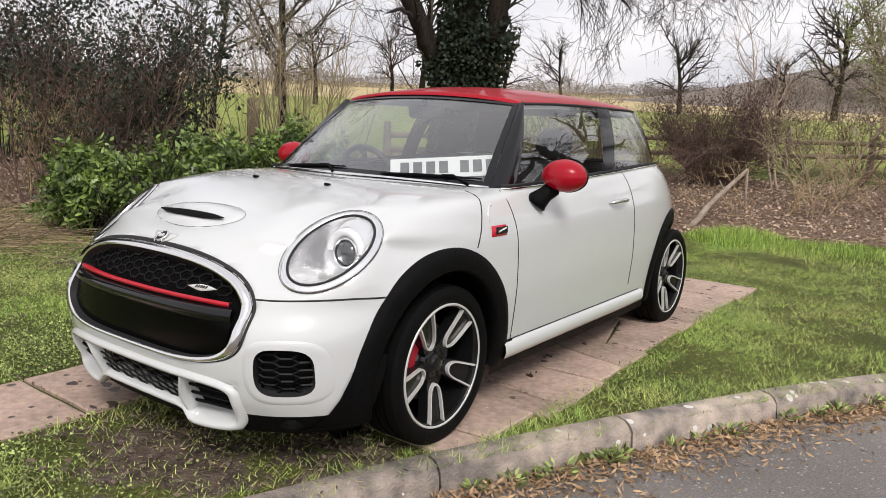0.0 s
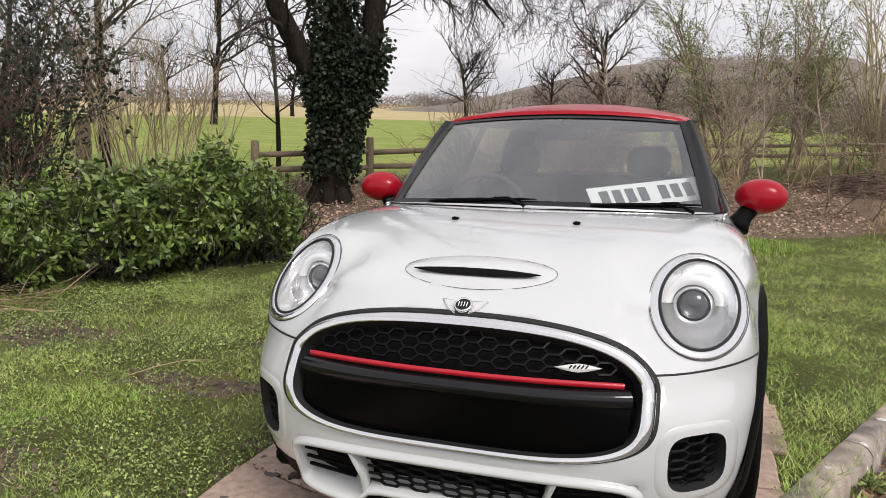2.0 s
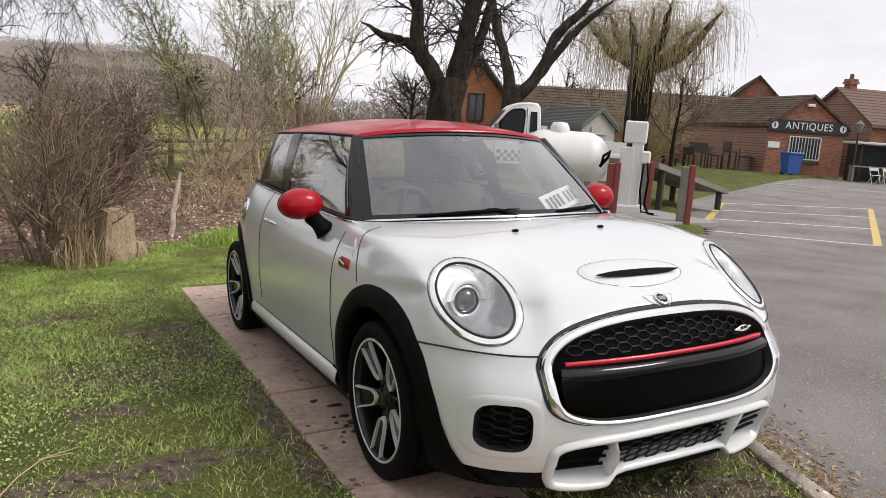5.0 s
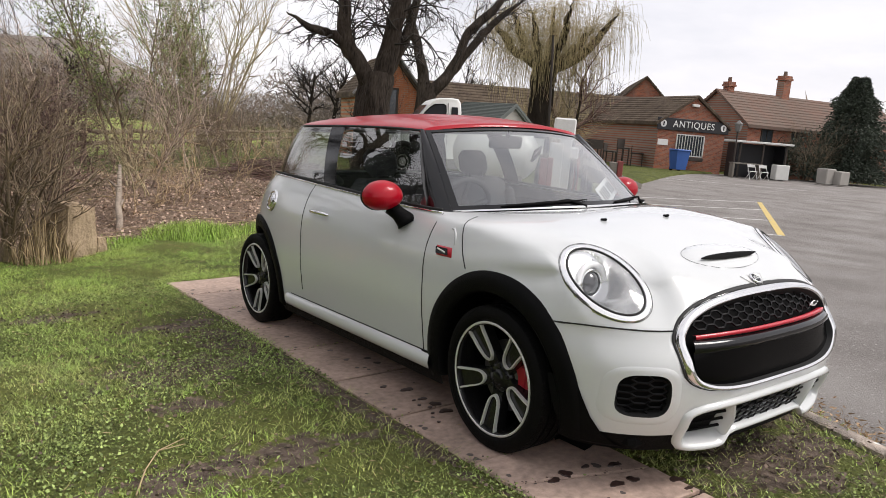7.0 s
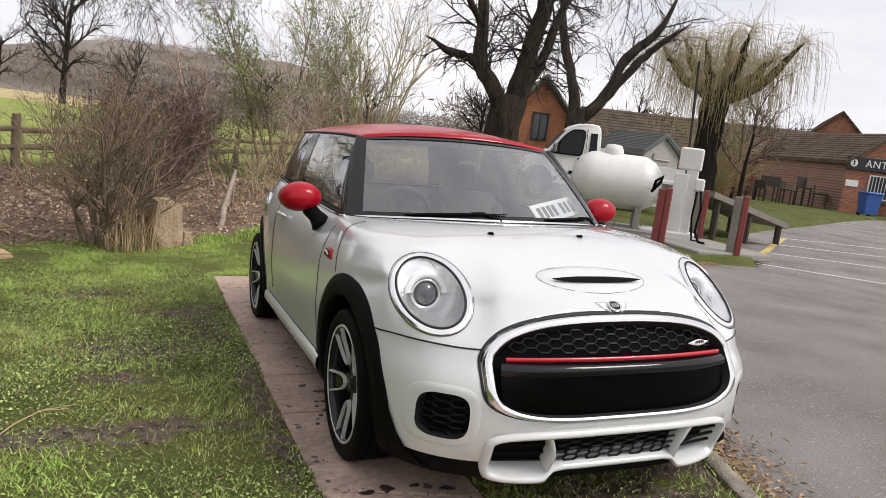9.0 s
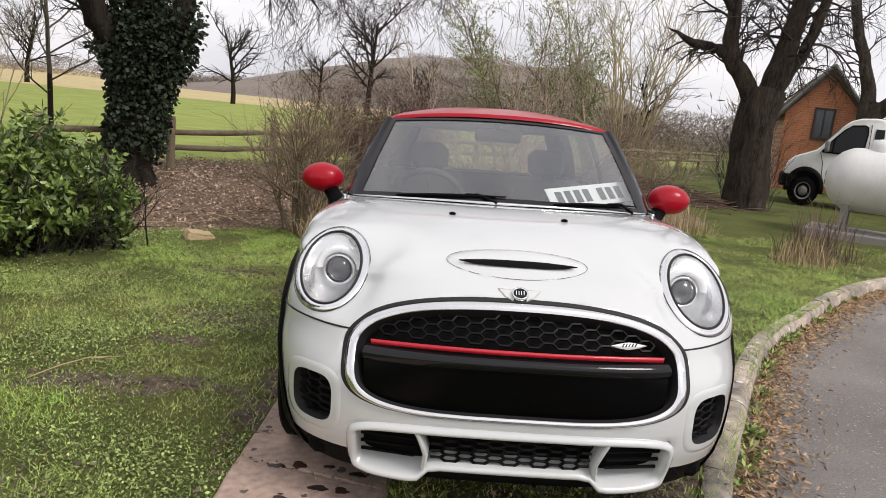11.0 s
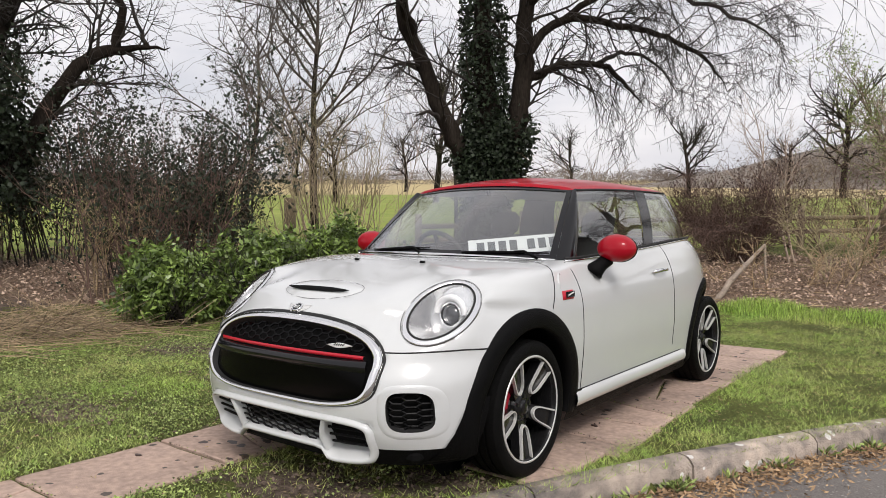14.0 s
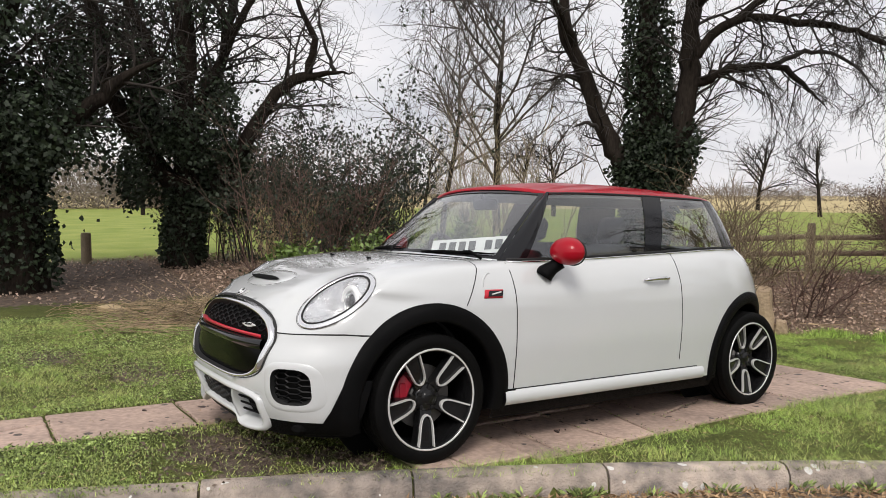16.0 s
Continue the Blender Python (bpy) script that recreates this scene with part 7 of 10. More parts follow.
for k, (x, y, h, s, n, mat) in enumerate(((0.5, 9.9, 1.5, 1.1, 8, "olive_twig"), (1.7, 10.9, 1.2, 1.3, 10, "tan_twig"), (0.2, 12.4, 1.9, 1.2, 8, "red_twig"), (2.9, 12.6, 1.3, 1.4, 9, "brown_twig"), (1.4, 14.0, 1.5, 1.4, 9, "twig"),
                                          (4.2, 14.0, 1.1, 1.3, 9, "tan_twig"), (3.2, 16.4, 1.5, 1.5, 9, "brown_twig"), (0.3, 16.6, 2.1, 1.5, 16, "red_twig"), (5.6, 16.4, 1.3, 1.4, 9, "twig"), (-0.1, 8.9, 0.8, 0.9, 9, "tan_twig"), (2.4, 9.6, 0.9, 1.0, 10, "brown_twig"), (4.6, 18.8, 1.9, 1.6, 12, "red_twig"), (6.9, 20.0, 1.7, 1.5, 14, "brown_twig"), (-1.2, 17.5, 2.2, 1.6, 18, "red_twig"), (-2.6, 15.5, 1.9, 1.4, 14, "brown_twig"))):
    thicket("scrub", x, y, h, s, n, 80 + k, M[mat], "tangled leafless scrub at the verge's back", TANGLE, 0.95, 0.012, 1.0, group="scrub thicket")
thicket("sapling_clump", 1.45, 15.2, 3.9, 0.9, 5, 120, M["brown_twig"], "slender saplings with small fresh green leaves", SAPLING, 0.55, 0.034, 0.5, M["weed_leaf"], 10000, 0.05)
thicket("sapling_clump", 2.6, 17.6, 4.0, 0.9, 4, 123, M["brown_twig"], "slender saplings with small fresh green leaves", SAPLING, 0.45, 0.040, 0.6, M["weed_leaf"], 6000, 0.05)
for k, (x, y, h, r) in enumerate(((1.9, 12.2, 3.2, 0.022), (3.6, 15.6, 3.6, 0.024), (0.2, 10.9, 2.9, 0.018))):
    thicket("sapling_clump", x, y, h, 0.9, 3, 130 + k, M["twig"], "slender leafless saplings rising from the scrub", SAPLING, 0.5, r, 0.8)
thicket("pollard_shoots", 6.6, 25.6, 6.6, 1.6, 18, 96, M["olive_twig"], "pollarded tree with many upright pale brown stems", STEM, 0.62, 0.042, 0.35, category="tree")
thicket("pollard_shoots", 6.6, 25.4, 2.0, 1.8, 30, 97, M["brown_twig"], "dense dark undergrowth round the pollarded tree", TANGLE, 0.9, 0.02, 0.6)


def tuft(name, x, y, h, spread, n, seed, mat, label):
    nr = np.random.RandomState(seed)
    a, q = nr.uniform(0, 2 * np.pi, n), np.sqrt(nr.rand(n)) * spread
    px, py = x + np.cos(a) * q, y + np.sin(a) * q
    pz = height(px, py) - 0.01
    hh = h * nr.uniform(0.4, 1.1, n)
    la, ll = nr.uniform(0, 2 * np.pi, n), hh * nr.uniform(0.05, 0.55, n)
    wd = (0.0030 + 0.0035 * nr.rand(n)) * (0.5 if h < 0.3 else 1.0)
    hh = hh * (1.15 - 0.75 * (q / spread) ** 2)
    p0 = np.stack([px, py, pz], -1)
    lean = np.stack([np.cos(la), np.sin(la), 0 * la], -1)
    side = np.stack([-np.sin(la), np.cos(la), 0 * la], -1) * wd[:, None]
    p1 = p0 + lean * ll[:, None] * 0.35 + np.array([0, 0, 1.0]) * hh[:, None] * 0.6
    p2 = p0 + lean * ll[:, None] + np.array([0, 0, 1.0]) * hh[:, None] * 0.92
    v = np.stack([p0 - side, p0 + side, p1 + side * 0.8, p1 - side * 0.8, p2 + side * 0.2, p2 - side * 0.2], 1)
    base = (np.arange(n) * 6)[:, None, None]
    f = (np.array([[0, 1, 2, 3], [3, 2, 4, 5]])[None] + base).reshape(-1, 4)
    me = quads_of(name, v.reshape(-1, 3), f, mat)
    return thing(name, label, "grass", kind="stuff", data=me)


tuft("dry_grass", -1.68, 5.72, 0.55, 0.30, 240, 101, M["straw"], "dry straw-coloured grass at the foot of a shrub")
tuft("dry_grass", 3.4, 8.4, 0.6, 0.6, 260, 102, M["straw"], "tall dry straw-coloured grass tuft")
tuft("dry_grass", 4.3, 6.2, 0.45, 0.4, 220, 103, M["straw"], "tall dry straw-coloured grass tuft")
tuft("dry_grass", 4.75, 6.7, 0.9, 0.55, 260, 104, M["red_twig"], "tall reddish dry stems by the gas tank")
tuft("dry_grass", -6.4, 1.2, 0.12, 1.0, 300, 105, M["straw"], "flattened dry grass under the shrubs")
tuft("dry_grass", -5.4, 0.4, 0.08, 0.9, 300, 106, M["straw"], "flattened dry grass under the shrubs")
tuft("grass_clump", 0.15, 6.9, 0.18, 0.6, 3600, 107, M["lush_grass"], "lush green grass clump")
tuft("grass_clump", -0.75, 6.5, 0.10, 0.3, 700, 108, M["lush_grass"], "lush green grass clump")
tuft("grass_clump", 1.2, 6.8, 0.12, 0.8, 2600, 109, M["lush_grass"], "lush green grass clump")


def scatter(n, box, seed, keep):
    nr = np.random.RandomState(seed)
    x, y = nr.uniform(box[0], box[1], n), nr.uniform(box[2], box[3], n)
    k = keep(x, y, nr)
    return x[k], y[k], nr


def on_path(x, y):
    return ((np.abs(x) < 0.96) & (y > -0.06) & (y < 4.10)) | ((x > -0.955) & (x < -0.37) & (y <= 0.0))


def field_of(scale, level, box=(-8.0, 9.0, -5.0, 12.0), step=0.05):
    """Smooth noise over the plan, looked up for whole arrays of places."""
    xs, ys = np.arange(box[0], box[1], step), np.arange(box[2], box[3], step)
    table = np.array([[noise.noise(Vector((a * scale, b * scale, level))) for a in xs] for b in ys])

    def look_up(x, y):
        i = np.clip(((np.asarray(x) - box[0]) / step).astype(int), 0, len(xs) - 1)
        j = np.clip(((np.asarray(y) - box[2]) / step).astype(int), 0, len(ys) - 1)
        return table[j, i]
    return look_up


def blades(name, label, mat, x, y, h, lean, width, nr, base=-0.004):
    """Grass as one three-sided blade each, bent over at the tip."""
    n = len(x)
    la = nr.uniform(0, 2 * np.pi, n)
    p0 = np.stack([x, y, height(x, y) + base], -1)
    side = np.stack([-np.sin(la), np.cos(la), 0 * la], -1) * width[:, None]
    tip = p0 + np.stack([np.cos(la) * lean, np.sin(la) * lean, h], -1)
    v = np.stack([p0 - side, p0 + side, tip], 1)
    thing(name, label, "grass", kind="stuff", data=quads_of(name, v.reshape(-1, 3), np.arange(3 * n).reshape(-1, 3), mat))


def build_grass():
    patchy, small, tallness, tint = field_of(0.9, 5.0), field_of(3.4, 25.0), field_of(1.6, 9.0), field_of(0.7, 45.0)

    def open_ground(x, y):
        return ~in_road(x, y) & ~on_path(x, y)

    def keep(x, y, nr):
        thin = 1 - 1.1 * soil_zone(x, y) - 0.97 * litter_zone(x, y)
        cover = np.clip(0.80 + 0.7 * patchy(x, y), 0.25, 1) * np.clip(0.80 + 1.1 * small(x, y), 0.22, 1.0)
        near = np.clip(1.55 - np.hypot(x, y - 0.6) / 5.2, 0.16, 1.0)
        k = nr.rand(len(x)) < thin * cover * near
        k[k] &= open_ground(x[k], y[k])
        k[k] &= kerb_gap(x[k], y[k]) > 0.02
        return k
    x, y, nr = scatter(2300000, (-6.0, 6.6, -3.3, 8.4), 7, keep)
    n = len(x)
    far = np.clip(np.hypot(x, y - 0.6) / 4.5, 1.0, 1.8)
    h = (0.010 + 0.024 * nr.rand(n) ** 1.4) * (1 + 0.9 * np.clip(tallness(x, y), -0.5, 1)) * (0.7 + 0.3 * far)
    lush = (smoothstep(2.4, 5.0, y + 2.0 * tallness(x, y)) * (x < 0.2) > nr.rand(n)) | (tint(x, y) + 0.25 * nr.normal(size=n) > 0.28)
    wd = (0.0009 + 0.0013 * nr.rand(n)) * far
    lean = h * nr.uniform(0.5, 2.4, n)
    for nm, sel, mat, label in (("grass_blades", ~lush, "grass_blade", "short uneven green grass blades on the verge"), ("lush_grass", lush, "lush_grass", "bright lush grass at the back of the verge")):
        blades(nm, label, M[mat], x[sel], y[sel], h[sel], lean[sel], wd[sel], nr)
    # taller tussocks, each a fan of blades
    x, y, nr = scatter(15000, (-5.6, 4.6, -3.2, 6.8), 27, lambda x, y, nr: open_ground(x, y) & (kerb_gap(x, y) > 0.03) & (nr.rand(len(x)) < (0.75 - soil_zone(x, y) - litter_zone(x, y)) * np.clip(0.35 + 1.8 * tallness(x, y), 0.05, 1)))
    k = np.repeat(np.arange(len(x)), 20)
    n = len(k)
    size = nr.uniform(0.5, 1.2, len(x))[k]
    a, q = nr.uniform(0, 2 * np.pi, n), 0.028 * size * np.sqrt(nr.rand(n))
    h = (0.020 + 0.022 * nr.rand(n)) * size
    blades("grass_tussocks", "small tussocks of longer grass on the verge", M["lush_grass"], x[k] + np.cos(a) * q, y[k] + np.sin(a) * q, h, h * nr.uniform(0.5, 1.6, n), 0.0010 + 0.0009 * nr.rand(n), nr)

    def keep2(x, y, nr):
        patch = np.array([noise.noise(Vector((a * 1.1, b * 1.1, 15.0))) for a, b in zip(x, y)])
        return ~in_road(x, y) & ~on_path(x, y) & (kerb_gap(x, y) > 0.05) & (litter_zone(x, y) < 0.5) & (nr.rand(len(x)) < np.clip(0.12 + patch * 2.4, 0.02, 1) * (x < 0.9))
    x, y, nr = scatter(190000, (-5.6, 0.8, -3.0, 4.5), 8, keep2)
    n = len(x)
    p = np.stack([x, y, height(x, y) + 0.006 + 0.018 * nr.rand(n)], -1)
    d = np.stack([nr.normal(size=n), nr.normal(size=n), 0.25 + 0.3 * nr.rand(n)], -1)
    thing("verge_weeds", "small broad-leaved weeds among the grass", "weeds", kind="stuff", data=leaves_mesh("verge_weeds", p, d, 0.013, 0.010, M["weed_leaf"], nr))
    x, y, nr = scatter(210000, (-5.6, 0.3, -3.0, 5.2), 28, lambda x, y, nr: ~in_road(x, y) & ~on_path(x, y) & (kerb_gap(x, y) > 0.05) & (nr.rand(len(x)) < np.clip(1.6 * np.array([noise.noise(Vector((a * 0.8 + 4, b * 0.8, 35.0))) for a, b in zip(x, y)]) + 0.25 * smoothstep(-2.2, -3.6, x), 0.01, 1) * (1 - 0.8 * smoothstep(0.4, 2.0, y) * (x > -3.4))))
    n = len(x)
    p = np.stack([x, y, height(x, y) + 0.006 + 0.020 * nr.rand(n)], -1)
    d = np.stack([nr.normal(size=n), nr.normal(size=n), 0.15 + 0.4 * nr.rand(n)], -1)
    thing("ground_weeds", "patches of bright round-leaved weeds on the verge", "weeds", kind="stuff", data=leaves_mesh("ground_weeds", p, d, 0.017, 0.013, M["bright_weed"], nr))
    x, y, nr = scatter(60000, (-4.0, 1.2, -2.0, 3.8), 38, lambda x, y, nr: ~in_road(x, y) & ~on_path(x, y) & (kerb_gap(x, y) > 0.05) & (nr.rand(len(x)) < 0.35 * soil_zone(x, y) + 0.01))
    n = len(x)
    p = np.stack([x, y, height(x, y) + 0.006 + 0.01 * nr.rand(n)], -1)
    d = np.stack([nr.normal(size=n), nr.normal(size=n), 0.3 * nr.normal(size=n)], -1)
    thing("soil_litter", "crumbled dead leaves on the bare soil patches", "leaves", kind="stuff", data=leaves_mesh("soil_litter", p, d, 0.026, 0.016, M["soil_leaf"], nr))
    x, y, nr = scatter(20000, (-6.0, 5.0, -3.2, 6.5), 18, lambda x, y, nr: ~in_road(x, y) & (kerb_gap(x, y) > 0.05) & (nr.rand(len(x)) < np.where(on_path(x, y), 0.05, 0.75)))
    n = len(x)
    p = np.stack([x, y, height(x, y) + 0.012 + 0.02 * nr.rand(n)], -1)
    d = np.stack([nr.normal(size=n), nr.normal(size=n), 0.12 * nr.normal(size=n)], -1)
    thing("dry_thatch", "bits of dry straw and leaf lying in the grass", "grass", kind="stuff", data=leaves_mesh("dry_thatch", p, d, 0.032, 0.004, M["straw"], nr))


def build_litter():
    x, y, nr = scatter(66000, (-13.5, 3.0, -5.0, 14.0), 9, lambda x, y, nr: (litter_zone(x, y) > 0.25 + 0.6 * nr.rand(len(x))))
    n = len(x)
    p = np.stack([x, y, height(x, y) + 0.05 * smoothstep(6.5, 9, y) + 0.01 + 0.035 * nr.rand(n)], -1)
    d = np.stack([nr.normal(size=n), nr.normal(size=n), 0.45 * nr.normal(size=n)], -1)
    thing("leaf_litter", "brown dead leaves lying under the shrubs", "leaves", kind="stuff", data=leaves_mesh("leaf_litter", p, d, 0.055, 0.034, M["dead_leaf"], nr))
    w = Wood()
    rng = random.Random(10)
    for _ in range(420):
        a, b = rng.uniform(-11, 2.5), rng.uniform(2.5, 11.5)
        if float(litter_zone(np.array(a), np.array(b))) < 0.5:
            continue
        t, ln = rng.uniform(0, 6.28), rng.uniform(0.15, 0.8)
        z = ground_z(a, b) + 0.06
        q = Vector((a, b, z))
        for _ in range(3):
            t += rng.uniform(-0.3, 0.3)
            e = q + Vector((math.cos(t) * ln / 3, math.sin(t) * ln / 3, rng.uniform(-0.01, 0.015)))
            w.seg(q, e, 0.006, 0.004)
            q = e
    for _ in range(420):
        a, b = rng.uniform(-6.9, -4.3), rng.uniform(-0.7, 1.5)
        t, ln = rng.uniform(-0.6, 0.8), rng.uniform(0.3, 1.1)
        q = Vector((a, b, ground_z(a, b) + 0.03))
        for _ in range(3):
            t += rng.uniform(-0.3, 0.3)
            e = q + Vector((math.cos(t) * ln / 3, math.sin(t) * ln / 3, rng.uniform(-0.02, 0.05)))
            w.seg(q, e, 0.0032, 0.0022)
            q = e
    heap = Wood()
    for _ in range(520):
        a, b = rng.gauss(-5.0, 0.55), rng.gauss(0.55, 0.55)
        top = 0.15 * math.exp(-(((a + 5.0) / 0.75) ** 2 + ((b - 0.55) / 0.75) ** 2))
        t, ln = rng.uniform(0, 6.28), rng.uniform(0.2, 0.85)
        q = Vector((a, b, ground_z(a, b) + 0.01 + top * rng.random() ** 0.6))
        up = rng.gauss(0.05, 0.28)
        for _ in range(3):
            t += rng.uniform(-0.3, 0.3)
            e = q + Vector((math.cos(t) * ln / 3, math.sin(t) * ln / 3, up * ln / 3))
            e.z = max(e.z, ground_z(e.x, e.y) + 0.006)
            heap.seg(q, e, 0.0038, 0.0026)
            q = e
    brush = Wood()
    for _ in range(620):
        a, b = rng.gauss(3.6, 0.9), rng.gauss(13.0, 0.55)
        top = 0.42 * math.exp(-(((a - 3.6) / 1.3) ** 2 + ((b - 13.0) / 0.7) ** 2))
        t, ln = rng.uniform(-0.7, 0.9), rng.uniform(0.4, 1.3)
        q = Vector((a, b, ground_z(a, b) + 0.02 + top * rng.random()))
        for _ in range(3):
            t += rng.uniform(-0.3, 0.3)
            e = q + Vector((math.cos(t) * ln / 3, math.sin(t) * ln / 3, rng.gauss(0.0, 0.05)))
            e.z = max(e.z, ground_z(e.x, e.y) + 0.01)
            brush.seg(q, e, 0.009, 0.006)
            q = e
    thing("brushwood_heap", "low heap of cut brown brushwood before the fence", "brushwood", kind="stuff", data=brush.mesh("brushwood_heap", M["red_twig"]))
    thing("stalk_heap", "low heap of dry straw-coloured stalks beside the laurel", "stalks", kind="stuff", data=heap.mesh("stalk_heap", M["stalk"]))
    thing("fallen_twigs", "fallen twigs lying on the leaf litter", "twigs", kind="stuff", data=w.mesh("fallen_twigs", M["tan_twig"]))
    # pale leaves gathered in the gutter
    nr = np.random.RandomState(12)
    k = np.array([tuple(p) for p in kerb_line])
    kn = np.array([tuple(p) for p in kerb_n])
    n = 15000
    i = nr.randint(8, len(k) - 1, n)
    t = nr.rand(n, 1)
    off = 0.135 + np.abs(nr.normal(size=(n, 1))) * 0.11 * (0.5 + 0.9 * nr.rand(n, 1)) + 0.25 * (nr.rand(n, 1) < 0.10) * nr.rand(n, 1)
    pt = k[i] + (k[np.minimum(i + 1, len(k) - 1)] - k[i]) * t + kn[i] * off
    p = np.stack([pt[:, 0], pt[:, 1], height(pt[:, 0], pt[:, 1]) - ROAD_DROP + 0.006 + 0.016 * nr.rand(n)], -1)
    d = np.stack([nr.normal(size=n), nr.normal(size=n), 0.35 * nr.normal(size=n)], -1)
    thing("gutter_leaves", "pale dry leaves gathered along the kerb", "leaves", kind="stuff", data=leaves_mesh("gutter_leaves", p, d, 0.042, 0.011, M["gutter_leaf"], nr))


def build_gutter_weeds():
    nr = np.random.RandomState(14)
    k = np.array([tuple(p) for p in kerb_line])
    kn = np.array([tuple(p) for p in kerb_n])
    ps, ds = [], []
    for _ in range(70):
        i, t = nr.randint(10, len(k) - 6), nr.rand()
        c = k[i] + (k[i + 1] - k[i]) * t + kn[i] * (0.135 + 0.03 * nr.rand())
        size = nr.uniform(0.3, 1.0)
        for _ in range(int(40 * size)):
            a = nr.uniform(0, 2 * np.pi)
            q = np.array([math.cos(a), math.sin(a)]) * 0.07 * size * nr.rand()
            ps.append(np.array([c[0] + q[0], c[1] + q[1], float(height(c[0], c[1])) - ROAD_DROP + 0.012 + 0.03 * nr.rand() * size]))
            ds.append(np.array([math.cos(a), math.sin(a), 0.2 + 1.2 * nr.rand()]))
    thing("gutter_weeds", "small green weeds growing at the foot of the kerb", "weeds", kind="stuff", data=leaves_mesh("gutter_weeds", ps, ds, 0.045, 0.014, M["weed_leaf"], nr))


build_grass()
build_litter()
build_gutter_weeds()


# ---------------------------------------------------------------- distance
def far_hedge(label, x0, y0, x1, y1, h, seed, n=1500, lift=0.0, piece=0.16):
    """A far line of bare wood: many small ragged pieces."""
    nr = np.random.RandomState(seed)
    n = int(n * 20)
    t = nr.rand(n)
    x, y = x0 + (x1 - x0) * t + nr.normal(size=n) * 2.5, y0 + (y1 - y0) * t + nr.normal(size=n) * 2.5
    hh = h * (0.55 + 0.25 * nr.rand(n) + 0.35 * np.array([noise.noise(Vector((a * 0.12, b * 0.12, seed))) for a, b in zip(x, y)]))
    p = np.stack([x, y, height(x, y) - 0.2 + lift + hh * nr.rand(n) ** 0.8], -1)
    d = nr.normal(size=(n, 3)) + np.array([0, 0, 0.5])
    thing("far_hedge", label, "hedge", kind="stuff", data=leaves_mesh("far_hedge", p, d, h * piece, h * piece * 0.14, M["far_wood"], nr))


far_hedge("distant brown hedge across the fields", -260, 40, -60, 190, 5.0, 201, 2200)
far_hedge("distant brown hedge across the fields", -70, 185, 10, 175, 5.0, 202, 1200)
far_hedge("distant brown hedge across the fields", -240, -120, -250, 60, 5.0, 203, 1300)
far_hedge("leafless wood behind the verge", 0, 60, 34, 66, 3.6, 204, 700)
far_hedge("leafless wood behind the buildings", 30, 70, 75, 45, 7.0, 205, 800)
far_hedge("leafless hedge beyond the car park", 58, 40, 80, -40, 7.0, 206, 800)
far_hedge("leafless hedge beyond the car park", 70, -30, 10, -70, 6.0, 207, 800)
far_hedge("leafless hedge behind the verge", 0, -70, -90, -60, 6.0, 208, 700)
far_hedge("distant dark wood beyond the field", -64, -30, -66, 26, 7.0, 209, 2200, piece=0.09)
far_hedge("leafless wood along the crest of the hill", -10, 172, 16, 172, 3.2, 210, 420, 11.0)
far_hedge("brown hedge across the hillside", -20, 146, 24, 146, 3.6, 213, 520, 5.5)
far_hedge("leafless wood on the hill's lower slope", -30, 134, 60, 136, 4.5, 214, 900, 1.8)
far_hedge("leafless wood below the hill's crest", -4, 158, 20, 158, 3.4, 215, 360, 8.6)


def build_hill():
    M["hill"] = material("far_hill_fields", (0.230, 0.195, 0.160), 0.95, 0.0, (0.135, 0.112, 0.095), 0.05, 0.9, 0.9)
    xs, ys = np.linspace(-90, 170, 90), np.linspace(120, 300, 24)
    X, Y = np.meshgrid(xs, ys)
    rise = smoothstep(122, 170, Y) * np.minimum(1, 1.4 * smoothstep(-75, 15, X)) * np.minimum(1, 1.4 * smoothstep(60, 12, X))
    Z = -0.5 + rise * (12.5 + 1.5 * np.sin(X * 0.03)) + rise * np.array([noise.noise(Vector((a * 0.05, b * 0.05, 1.0))) for a, b in zip(X.ravel(), Y.ravel())]).reshape(X.shape) * 1.2
    r, c = np.meshgrid(np.arange(23), np.arange(89), indexing="ij")
    i0 = (r * 90 + c).ravel()
    me = quads_of("hill", np.stack([X, Y, Z], -1).reshape(-1, 3), np.stack([i0, i0 + 1, i0 + 91, i0 + 90], -1), M["hill"], True)
    thing("hill", "low brown hill on the horizon", "hill", kind="structure", data=me)


build_hill()
first_far = bare_tree(-26, 34, 7.0, 0.22, 211, BARE_FAR, M["bark"], M["dark_twig"], "bare tree standing in the far field", "far field trees")
second_far = bare_tree(-8, 67, 8.5, 0.3, 212, BARE_FAR, M["bark"], M["dark_twig"], "bare oak standing in the far field", "far field trees")
for k, (x, y, s) in enumerate(((-31, 30, 0.8), (-40, 26, 0.9), (-46, 40, 1.0), (-22, 45, 0.9), (-18, 58, 1.0), (-60, 20, 1.0), (-52, 62, 1.1), (-70, 40, 1.1), (-36, 60, 1.0), (-44, 8, 0.9))):
    m = pose(x, y, ground_z(x, y), 0, 0, 57 * k) @ Matrix.Scale(1, 4)
    c = copy_thing(first_far if k % 2 else second_far, m)
    c.scale = (s * 0.7, s * 0.7, s * 0.66)
for k, (x, y, s) in enumerate(((-14, 75, 0.9), (-3, 72, 0.85), (8, 62, 0.8), (16, 58, 0.9), (25, 55, 0.9), (30, 60, 1.0), (46, 42, 0.9), (34, 44, 0.9))):
    c = copy_thing(second_far, pose(x, y, ground_z(x, y), 0, 0, 83 * k))
    c.scale = (s * 0.75, s * 0.75, s * 0.66)


